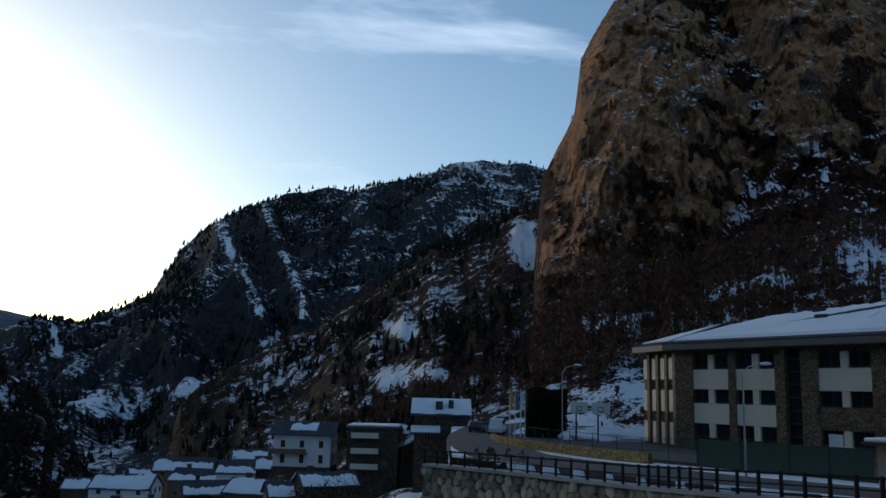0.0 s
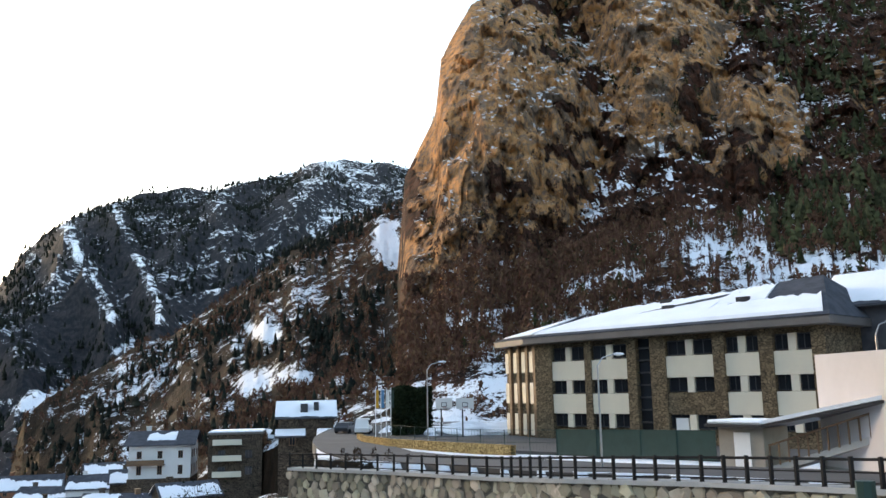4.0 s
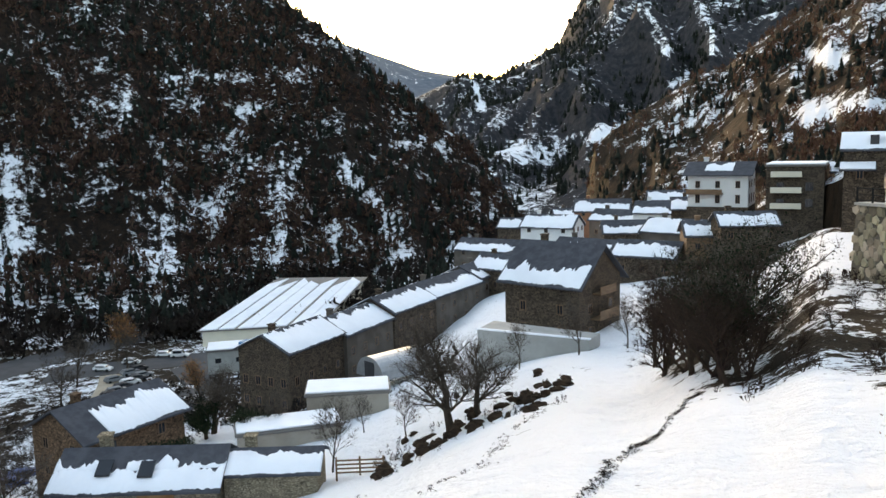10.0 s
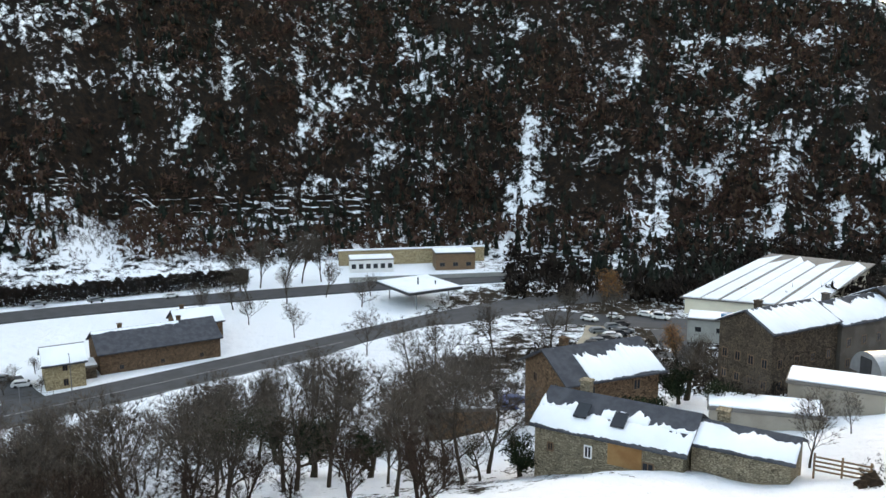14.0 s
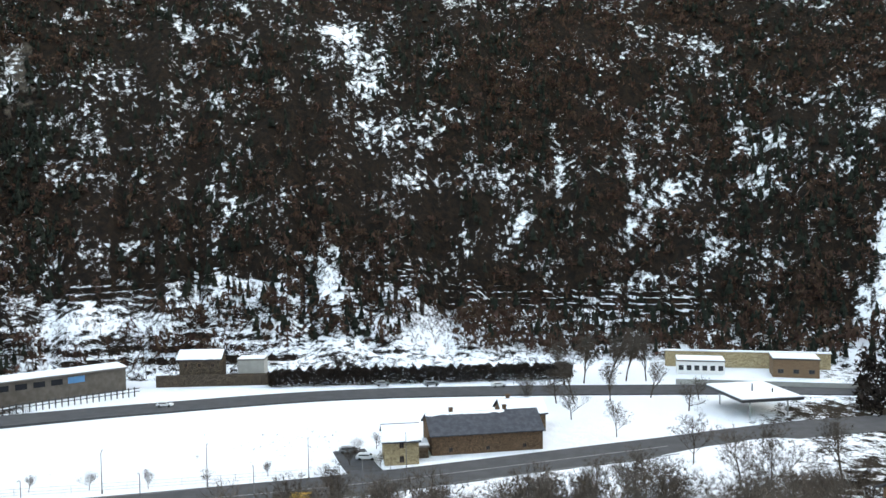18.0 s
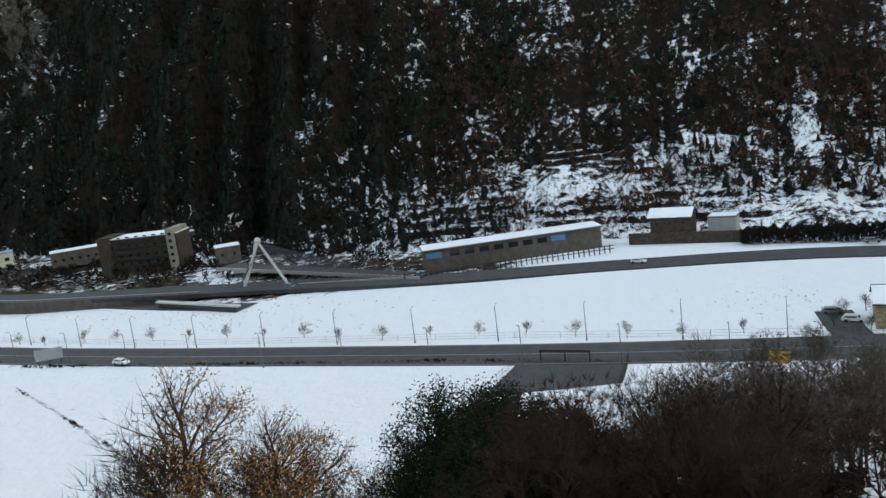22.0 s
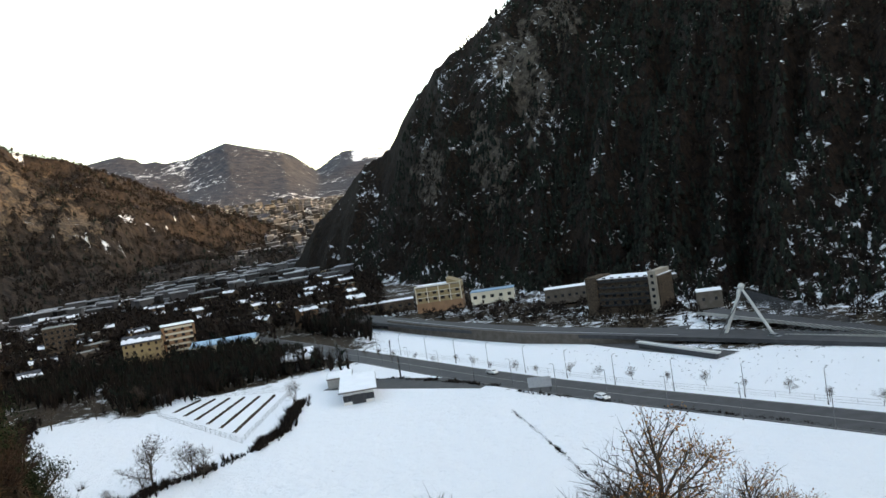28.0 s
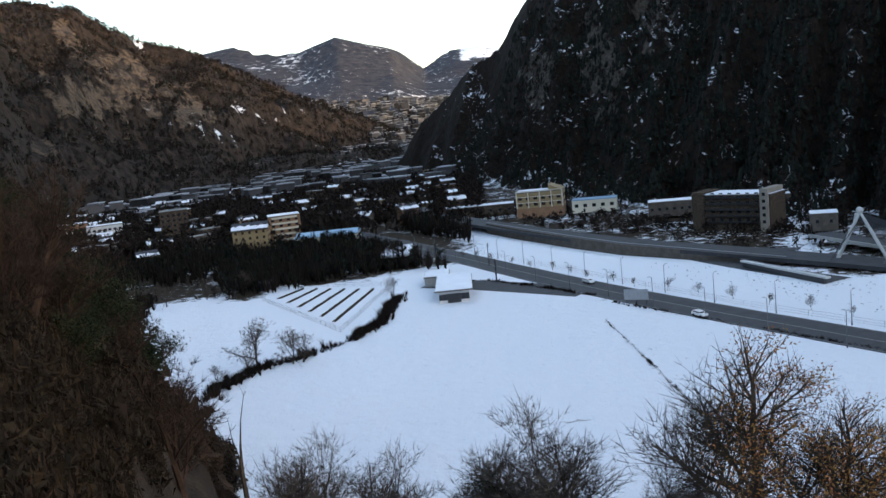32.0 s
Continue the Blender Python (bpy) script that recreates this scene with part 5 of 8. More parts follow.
# the handrail beside the viewpoint
rail = thing("viewpoint_railing", 0, 0, 0, 0, "dark green tubular railing beside the viewpoint", "railing")
part("top_rail", tubes(((2.3, 3.6, 51.45), (3.9, 2.2, 51.62), 0.045, 0.045), ((3.9, 2.2, 51.62), (6.5, -1.5, 51.7), 0.045, 0.045), sides=10), M_GREENRAIL, rail)
part("lower_rail", tubes(((2.3, 3.6, 50.95), (3.9, 2.2, 51.1), 0.025, 0.025), ((3.9, 2.2, 51.1), (6.5, -1.5, 51.2), 0.025, 0.025), sides=8), M_GREENRAIL, rail)
for x, y in ((2.35, 3.55), (3.9, 2.2), (5.2, 0.35), (6.45, -1.4)):
    part("post", tubes(((x, y, ground(x, y) - 0.1), (x, y, 51.6), 0.04, 0.04), sides=8), M_GREENRAIL, rail)

# road on the terrace
strip("terrace_road", ((9, 128), (5.5, 108), (4.0, 90), (5.5, 72), (10.5, 59), (15.0, 49), (21.0, 38), (24.5, 29), (27, 20), (26, 8), (20, -6)), 7.0, M_ASPHALT, 0.10, "wet grey asphalt road with snowy verges", "road")
yard = mesh_ob("school_yard", [(8, 82, 47.15), (18, 66, 47.2), (29, 47, 47.6), (36, 55, 47.5), (24, 78, 47.3), (27, 100, 47.4), (14, 108, 47.4), (6, 98, 47.25)], [(0, 1, 4, 5, 6, 7), (1, 2, 3, 4)], M_ASPHALT)
sol = yard.modifiers.new("thick", "SOLIDIFY")
sol.thickness, sol.offset = 0.4, -1
tagged(yard, "grey asphalt sports yard with thawing snow", "yard", kind="structure")


def school():
    """Three storeys of slate masonry piers with cream panels and ribbon windows."""
    home = thing("school_building", 22.7, 83.0, 47.2, -57.1, "three-storey brown stone school with cream panels and snowy roof", "school")
    W, D, H = 29.3, 13.0, 9.5
    dark = boxes((0, 0.6, -1.5, W, D, H))
    part("core_wall", dark, M_SLATE_WALL, home)
    for x0, x1 in ((-0.1, 2.1), (6.2, 7.0), (11.1, 12.1), (13.6, 15.2), (19.8, 20.9), (23.9, 25.1), (28.2, 29.3)):
        part("pier", boxes((x0, 0, -1.5, x1, 0.6, H), bevel=0.02), M_SLATE_WALL, home)
    part("stair_glazing", boxes((12.1, 0.52, 0, 13.6, 0.59, H - 0.3)), M_GLASS, home, "dark stairwell glazing")
    for k in range(8):
        part("stair_louvre", boxes((12.1, 0.3, 0.6 + k * 1.1, 13.6, 0.5, 0.75 + k * 1.1)), M_DARKMETAL, home)
    first = {}
    for x0, x1 in ((2.1, 6.2), (7.0, 11.1), (15.2, 19.8), (20.9, 23.9), (25.1, 28.2)):
        for storey in range(3):
            z = 0.35 + storey * 3.15
            stone_base = x0 > 15 and storey == 0
            if storey or not stone_base:
                if storey and not (x0 == 15.2 and storey == 1):
                    part("panel", boxes((x0, 0.1, z - 1.0, x1, 0.6, z + 0.85), bevel=0.02), M_CREAM, home, "cream rendered panel")
                else:
                    part("panel", boxes((x0, 0.1, z - 1.0 if storey else -0.5, x1, 0.6, z + 0.85 if storey else 0.9), bevel=0.02), M_SLATE_WALL, home)
            wz, wh = z + 0.95, 1.22
            part("mullion", boxes(((x0 + x1) / 2 - 0.32, 0.14, wz - 0.08, (x0 + x1) / 2 + 0.32, 0.6, wz + wh + 0.05)), M_CREAM, home, "cream pilaster between the windows")
            for a, b in ((x0 + 0.08, (x0 + x1) / 2 - 0.32), ((x0 + x1) / 2 + 0.32, x1 - 0.08)):
                w = window(home, (a + b) / 2, 0.42, wz, 0, b - a, wh, M_DARKMETAL)
    part("entrance_door", boxes((15.8, 0.2, 0, 17.0, 0.55, 2.2)), M_WHITE, home, "white double door")
    part("eave", boxes((-0.9, -0.9, H - 0.15, W + 0.9, D + 0.9, H + 0.55), bevel=0.05), M_EAVE, home, "grey-brown metal eave")
    lift = H + 0.55
    ridge_z = lift + 3.9
    a, b, c, d = (-0.9, -0.9, lift), (W + 0.9, -0.9, lift), (W + 0.9, D + 0.9, lift), (-0.9, D + 0.9, lift)
    r0, r1 = (8.0, D / 2, ridge_z - 1.0), (W - 2.5, D / 2, ridge_z)
    for nm, pts in (("front_roof", (a, b, r1, r0)), ("end_roof", (b, c, r1)), ("back_roof", (c, d, r0, r1)), ("far_end_roof", (d, a, r0))):
        part(nm, solid(pts, 0.12), M_SLATE, home)

    def on(u, v, up):
        p = Vector(a).lerp(Vector(b), u).lerp(Vector(r0).lerp(Vector(r1), u), v)
        return (p.x, p.y, p.z + up)
    for u0, u1, v0, v1 in ((0.02, 0.62, 0.06, 0.9), (0.60, 0.985, 0.06, 0.50), (0.62, 0.8, 0.44, 0.93)):
        bm = bmesh.new()
        rng = random.Random(3)
        rows = []
        n = 26
        for k in range(n + 1):
            u = u0 + (u1 - u0) * k / n
            top = v1 + rng.uniform(-0.05, 0.04)
            rows.append([bm.verts.new(on(u, v, up)) for v, up in ((v0, 0.03), (v0 + 0.03, 0.25), ((v0 + top) / 2, 0.3), (top - 0.03, 0.22), (top, 0.02))])
        for p, q in zip(rows, rows[1:]):
            for k in range(4):
                bm.faces.new((p[k], q[k], q[k + 1], p[k + 1]))
        bm.faces.new(rows[0])
        bm.faces.new(rows[-1][::-1])
        bmesh.ops.recalc_face_normals(bm, faces=bm.faces[:])
        part("snow_cover", bm, M_SNOW, home, "thick snow on the slate")
    for u, v in ((0.42, 0.5), (0.72, 0.48), (0.30, 0.78)):
        x, y, z = on(u, v, 0.1)
        part("roof_vent", boxes((x - 0.6, y - 0.15, z, x + 0.6, y + 0.15, z + 0.45)), M_DARKMETAL, home)
    # bent end of the facade
    wing = thing("school_wing", 21.0, 89.6, 47.2, -75.6, "narrow stone school wing with tall cream window bands", "school")
    part("wall", boxes((0, 0.3, -1.5, 7.2, 12, H)), M_SLATE_WALL, wing)
    for x in (1.0, 2.8, 4.6, 6.2):
        part("pier", boxes((x, 0.0, -1.5, x + 0.5, 0.3, H)), M_WOOD, wing, "brown cladding strip")
        for storey in range(3):
            part("panel", boxes((x - 0.9, 0.1, 0.3 + storey * 3.15, x - 0.05, 0.3, 2.4 + storey * 3.15)), M_CREAM, wing, "cream window band")
    part("eave", boxes((-0.9, -0.7, H - 0.15, 6.8, 12.6, H + 0.5), bevel=0.05), M_EAVE, wing)
    part("roof", solid([(-0.9, -0.7, H + 0.55), (6.9, -0.7, H + 0.55), (7.5, 6, H + 3.0), (3.0, 6, H + 2.2)], 0.1), M_SLATE, wing)
    part("snow_cover", solid([(0.2, 0.0, H + 0.95), (6.4, -0.2, H + 0.95), (7.0, 5, H + 2.75), (3.2, 5, H + 2.1)], 0.12), M_SNOW, wing)


school()


def canteen():
    """A long hall on an ochre stone plinth with a deck and a wide snowy roof."""
    hall = thing("canteen_building", 32.0, 39.0, 47.5, -90, "long hall with ochre stone plinth, glazed deck and snowy roof", "building")
    L = 44.0
    part("plinth", boxes((1.6, 0.8, 0, L, 12, 8.8)), M_OCHRESTONE, hall, "ochre rubble stone plinth")
    part("deck", boxes((0.6, -0.9, 8.8, L, 12, 9.15), bevel=0.03), M_GREYWALL, hall)
    part("deck_edge", boxes((0.6, -1.0, 8.82, L, -0.9, 9.0)), M_WOOD, hall, "rusty brown deck edge")
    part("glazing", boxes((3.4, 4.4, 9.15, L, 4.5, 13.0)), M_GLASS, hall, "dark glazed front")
    # the unlit interior is painted as a black wall
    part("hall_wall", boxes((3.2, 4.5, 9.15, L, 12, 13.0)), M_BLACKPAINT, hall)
    for k in range(8):
        x = 3.0 + k * 5.6
        part("column", boxes((x - 0.25, 0.45, 9.15, x + 0.3, 1.1, 13.1), bevel=0.02), M_GREYWALL, hall)
        part("bracket", boxes((x - 0.3, -1.6, 12.75, x + 0.35, 1.1, 13.1), (x - 0.3, -2.4, 12.95, x + 0.35, -1.6, 13.1)), M_GREYWALL, hall)
        part("glazing_bar", boxes((x + 1.8, 4.3, 9.15, x + 1.88, 4.4, 13.0)), M_GREYMETAL_DARK, hall)
        part("glazing_bar", boxes((x + 3.7, 4.3, 9.15, x + 3.78, 4.4, 13.0)), M_GREYMETAL_DARK, hall)
    part("transom", boxes((3.4, 4.3, 10.9, L, 4.4, 10.98)), M_GREYMETAL_DARK, hall)
    part("handrail", boxes((0.7, -0.75, 10.17, L, -0.68, 10.24)), M_BLACKPAINT, hall)
    part("balustrade", boxes((0.7, -0.72, 9.2, L, -0.69, 10.0)), M_BLACKPAINT, hall, "dark mesh balustrade")
    for k in range(50):
        part("baluster", boxes((0.7 + k * 0.85, -0.78, 9.15, 0.75 + k * 0.85, -0.64, 10.2)), M_BLACKPAINT, hall)
    # shade under the roof is put into the black colour of this board
    part("soffit", boxes((3.0, -2.6, 13.1, L, 13, 13.2)), M_BLACKPAINT, hall)
    part("fascia", boxes((3.0, -2.75, 13.0, L, -2.6, 13.3)), M_LAMPWHITE, hall, "pale metal fascia")
    part("gutter", boxes((2.9, -2.95, 13.3, L, -2.65, 13.55)), M_GREYMETAL_DARK, hall)
    part("roof", solid([(2.9, -2.9, 13.6), (L, -2.9, 13.6), (L, 4.5, 15.6), (2.9, 4.5, 15.6)], 0.2), M_SLATE, hall)
    part("snow_cover", solid([(3.1, -2.6, 13.95), (L, -2.6, 13.95), (L, 4.4, 15.9), (3.3, 4.4, 15.9)], 0.24), M_SNOW, hall, "smooth deep snow")
    for k in range(30):
        part("snow_guard", boxes((4 + k * 1.3, -2.0, 14.1, 4.15 + k * 1.3, -1.85, 14.25)), M_BLACKPAINT, hall)
    upper = thing("upper_pavilion", 36.5, 30.6, 62.2, -90, "flat-roofed glazed pavilion above the snowy roof", "building")
    part("wall", boxes((4, 0, -3, 36, 6, 2.6)), M_EAVE, upper)
    part("corner_pier", boxes((3.6, -0.1, -3, 4.1, 0.5, 2.6)), M_CREAM, upper, "cream corner pier")
    part("glazing", boxes((5, -0.06, 0.2, 36, 0, 2.3)), M_GLASS, upper)
    part("roof", boxes((2.4, -2.2, 2.6, 36, 7, 2.9), bevel=0.04), M_GREYMETAL_DARK, upper)
    for k in range(26):
        part("rafter", boxes((2.6 + k * 1.3, -2.1, 2.35, 2.8 + k * 1.3, 0, 2.6)), M_GREYMETAL, upper)
        part("glazing_bar", boxes((5.0 + k * 1.2, -0.1, 0.2, 5.06 + k * 1.2, -0.06, 2.3)), M_GREYMETAL_DARK, upper)
    part("snow_cover", boxes((2.6, -2.0, 2.9, 36, 6.8, 3.0), bevel=0.04), M_SNOW, upper)


canteen()
house("annexe_house", 49.5, 62.0, 50, -60, 12, 9, 8.6, 2.8, "dark-gabled annexe with snowy roof behind the school", M_SLATE, M_SLATE, 0.7, ((-1, 0.04, 0.99, 0.02, 0.98),), (), (), 0)
white = thing("boundary_wall", 27, 42, 47.5, -90, "smooth white rendered boundary wall with faded graffiti", "wall", kind="structure")
part("wall_face", boxes((0, 0, -2, 34, 0.4, 6.1), bevel=0.02), M_PLASTER, white)
part("plinth", boxes((-0.03, -0.04, -2, 34, 0.0, 0.3)), M_CONCRETE, white)
M_LIME = surface("lime_spray_paint", (0.30, 0.42, 0.05), (0.24, 0.34, 0.05), 1.5, 0.8, 0.0)
M_SKYBLUE = surface("pale_blue_spray_paint", (0.20, 0.42, 0.55), (0.16, 0.36, 0.50), 1.5, 0.8, 0.0)
rng = random.Random(12)
for k, (x, z, wide, high, c) in enumerate(((7.2, 2.35, 0.9, 0.5, M_LIME), (8.2, 1.6, 1.1, 0.5, M_SKYBLUE), (9.3, 2.3, 1.2, 0.45, M_LIME), (10.0, 1.5, 1.2, 0.55, M_SKYBLUE), (11.2, 2.2, 1.0, 0.55, M_LIME), (12.0, 1.5, 0.9, 0.5, M_YELLOW), (8.8, 1.95, 0.4, 0.3, M_BLACKPAINT), (10.6, 1.95, 0.4, 0.32, M_BLACKPAINT))):
    bm = bmesh.new()
    n = 22
    rim = [(x + wide * math.cos(6.2832 * q / n) * rng.uniform(0.72, 1.1), z + high * math.sin(6.2832 * q / n) * rng.uniform(0.7, 1.15)) for q in range(n)]
    front = [bm.verts.new((a, -0.008 - 0.002 * k, b)) for a, b in rim]
    back_ = [bm.verts.new((a, -0.001, b)) for a, b in rim]
    bm.faces.new(front)
    for q in range(n):
        bm.faces.new((front[q], back_[q], back_[(q + 1) % n], front[(q + 1) % n]))
    bmesh.ops.recalc_face_normals(bm, faces=bm.faces[:])
    part("graffiti_patch", bm, c, white, "sprayed colour on the white wall")
rng = random.Random(8)
for k in range(3):
    bush = tree_model("trailing_shrub", 60 + k, 1.3, "brown trailing shrub hanging over the white wall", 2, 0.85, 500, M_SCRUB, 0.06, 0.08, 6, "shrub", 0.03, 0.2)
    bush.matrix_basis = pose(27.4, 34.5 - k * 1.3 if k < 2 else 29.0, 53.4)


def stair_house():
    box = thing("covered_stair", 24.4, 42.6, 47.5, -62, "covered outdoor stair with snowy roof and wooden railing", "stair")
    part("entrance_wall", boxes((-3.2, 0, -0.5, -0.4, 2.4, 2.3), bevel=0.02), M_PALEWALL, box)
    part("entrance_door", boxes((-2.2, -0.05, 0, -1.2, 0.0, 2.0)), M_WHITE, box, "white metal door")
    part("entrance_roof", boxes((-3.7, -0.6, 2.3, -0.2, 2.8, 2.45)), M_DARKMETAL, box)
    part("entrance_snow", boxes((-3.6, -0.5, 2.45, -0.2, 2.7, 2.68), bevel=0.08), M_SNOW, box)
    part("stair_flight", solid([(-0.4, 0.2, 0.2), (6.0, 0.2, 2.2), (6.0, 2.2, 2.2), (-0.4, 2.2, 0.2)], 0.35), M_CONCRETE, box)
    part("canopy", solid([(-0.2, -0.5, 2.45), (6.4, -0.5, 3.75), (6.4, 2.6, 3.75), (-0.2, 2.6, 2.45)], 0.15), M_DARKMETAL, box)
    part("canopy_snow", solid([(-0.2, -0.4, 2.68), (6.3, -0.4, 3.98), (6.3, 2.5, 3.98), (-0.2, 2.5, 2.68)], 0.2), M_SNOW, box)
    for k in range(12):
        x = -0.2 + k * 0.55
        part("baluster", boxes((x, 0.1, 0.2 + k * 0.172, x + 0.07, 0.17, 1.3 + k * 0.172)), M_WOOD, box)
    part("handrail", tubes(((-0.2, 0.13, 1.35), (6.2, 0.13, 3.35), 0.06, 0.06)), M_WOOD, box)


stair_house()


def street_lamp(name, x, y, z, height, rot, label, reach=1.2, post_r=0.07, head=0.75, pole_mat=None, group="street lamps by the school"):
    lamp = thing(name, x, y, z, rot, label, "street lamp", group)
    part("pole", tubes(((0, 0, -0.3), (0, 0, height * 0.9), post_r, post_r * 0.7), ((0, 0, height * 0.9), (-reach * 0.3, 0, height * 0.97), post_r * 0.6, post_r * 0.5), ((-reach * 0.3, 0, height * 0.97), (-reach, 0, height), post_r * 0.5, post_r * 0.45), sides=8), pole_mat or M_GREYMETAL, lamp)
    bm = bmesh.new()
    bmesh.ops.create_uvsphere(bm, u_segments=12, v_segments=8, radius=0.5, matrix=Matrix.Translation((-reach - head * 0.3, 0, height)) @ Matrix.Diagonal((head, head * 0.42, head * 0.26, 1)))
    part("lamp_head", bm, M_LAMPWHITE, lamp, "pale oval lamp head")
    return lamp


tall = thing("near_street_lamp", 10.3, 9.5, 50.0, -47, "black lamp post with a broad white oval head", "street lamp", "street lamps by the school")
part("pole", tubes(((0, 0, -0.3), (0, 0, 5.75), 0.065, 0.045), ((0, 0, -0.2), (0, 0, 0.6), 0.15, 0.14), sides=12), M_BLACKPAINT, tall)
bm = bmesh.new()
bmesh.ops.create_uvsphere(bm, u_segments=20, v_segments=12, radius=0.5)
for v in bm.verts:
    v.co = Vector((v.co.x * 0.80, v.co.y * 0.42, max(v.co.z, -0.22) * 0.42 + 5.88 + v.co.x * 0.06))
part("lamp_shell", bm, M_LAMPWHITE, tall, "white oval lamp shell")
part("lamp_glass", boxes((-0.3, -0.14, 5.70, 0.3, 0.14, 5.79), bevel=0.03), M_CONCRETEWHITE, tall)
street_lamp("street_lamp", 28.3, 38.6, 47.5, 7.7, 200, "slim grey street lamp with curved arm")
street_lamp("street_lamp", 16.6, 47.2, 47.4, 6.6, 190, "slim grey street lamp with curved arm")
street_lamp("street_lamp", 10.7, 76.5, 47.1, 7.6, 180, "slim grey street lamp with curved arm")


def hoop(x, y, rot):
    h = thing("basketball_hoop", x, y, 47.3, rot, "white basketball backboard on a grey post", "basketball hoop", "basketball hoops")
    part("post", tubes(((0, 0, 0), (0, 0, 3.4), 0.09, 0.08), ((0, 0, 3.2), (0, -0.9, 3.3), 0.06, 0.06)), M_DARKMETAL, h)
    part("backboard", boxes((-0.95, -0.95, 2.9, 0.95, -0.9, 4.0), bevel=0.01), M_WHITE, h, "white backboard with outlined square")
    part("target_square", boxes((-0.3, -0.965, 3.1, 0.3, -0.955, 3.16), (-0.3, -0.965, 3.5, 0.3, -0.955, 3.56), (-0.3, -0.965, 3.16, -0.24, -0.955, 3.5), (0.24, -0.965, 3.16, 0.3, -0.955, 3.5)), M_DARKMETAL, h)
    part("ring", tubes(*[((0.23 * math.cos(q), -1.2 + 0.23 * math.sin(q), 3.05), (0.23 * math.cos(q + 0.63), -1.2 + 0.23 * math.sin(q + 0.63), 3.05), 0.02, 0.02) for q in [0.63 * i for i in range(10)]], sides=4), M_REDPAINT, h)


hoop(14.3, 91.5, 10)
hoop(16.0, 88.0, 6)
bm = bmesh.new()
bmesh.ops.create_icosphere(bm, subdivisions=4, radius=1.0)
for v in bm.verts:
    n = noise.noise(v.co * 2.3) * 0.3 + noise.noise(v.co * 6) * 0.1
    v.co = Vector((v.co.x * 5.5 * (1 + n), v.co.y * 2.2 * (1 + n), max(v.co.z, -0.2) * 1.3 * (1 + n)))
pile = part("snow_mound", bm, M_SNOW, None)
pile.matrix_world = pose(18.2, 92.5, 47.3, 0, 0, -12)
tagged(pile, "heap of cleared snow in the school yard", "snow pile")


def leafy_block(name, x, y, z, rot, w, d, h, count, size, material, label, category, ragged=0.25, seed=1):
    """A clipped or rough hedge: woody core stems with many leaves."""
    rng = np.random.default_rng(seed)
    base = thing(name, x, y, z, rot, label, category)
    k = np.arange(max(3, int(w / 0.8)))
    part("stems", tubes(*[((-w / 2 + (i + 0.5) * w / len(k), 0, -0.3), (-w / 2 + (i + 0.5) * w / len(k) + rng.uniform(-0.3, 0.3), rng.uniform(-d / 4, d / 4), h * 0.8), 0.06, 0.02) for i in k], sides=4), M_BARK, base)
    c = np.stack([rng.uniform(-w / 2, w / 2, count), rng.uniform(-d / 2, d / 2, count), rng.uniform(0, 1, count) ** 0.8 * h], -1)
    c[:, 2] *= 1 + ragged * (np.array([noise.noise(Vector((float(q) * 0.6 + seed, 0, 0))) for q in c[:, 0]]))
    a = rng.normal(0, 1, (count, 3))
    a = a / np.linalg.norm(a, axis=1, keepdims=True) * size * rng.uniform(0.6, 1.3, (count, 1))
    b = np.cross(a, rng.normal(0, 1, (count, 3)))
    b = b / np.linalg.norm(b, axis=1, keepdims=True) * size * 0.5
    v = np.stack([c - a, c + b, c + a, c - b], 1).reshape(-1, 3)
    me = bpy.data.meshes.new("foliage")
    me.from_pydata(v.tolist(), [], np.arange(count * 4).reshape(-1, 4).tolist())
    me.materials.append(material)
    new("foliage", me).parent = base
    return base


leafy_block("cypress_hedge", 11.6, 96, 47, 8, 4.5, 2.0, 5.6, 9000, 0.22, M_EVERGREEN, "tall black-green clipped cypress hedge", "hedge", 0.05)
for k, (x, c) in enumerate(((7.4, M_YELLOW), (8.0, M_BLUE), (8.6, M_WHITE), (9.1, M_GREENRAIL))):
    pole = thing("flagpole", x, 94.5, 46.9, 0, "white flagpole with a limp hanging flag", "flagpole", "flagpoles by the road")
    part("pole", tubes(((0, 0, -0.3), (0, 0, 5.6), 0.05, 0.035), sides=8), M_LAMPWHITE, pole)
    bm = bmesh.new()
    grid_rows = [[bm.verts.new((0.05 + 0.10 * i + 0.03 * math.sin(j * 1.7 + i), 0.06 * math.sin(i * 2.2 + j * 0.4), 5.4 - 0.28 * j)) for i in range(4)] for j in range(8)]
    for p, q in zip(grid_rows, grid_rows[1:]):
        for i in range(3):
            bm.faces.new((p[i], p[i + 1], q[i + 1], q[i]))
    flag = part("flag", bm, c, pole, "limp coloured flag")
    flag.modifiers.new("cloth", "SOLIDIFY").thickness = 0.01


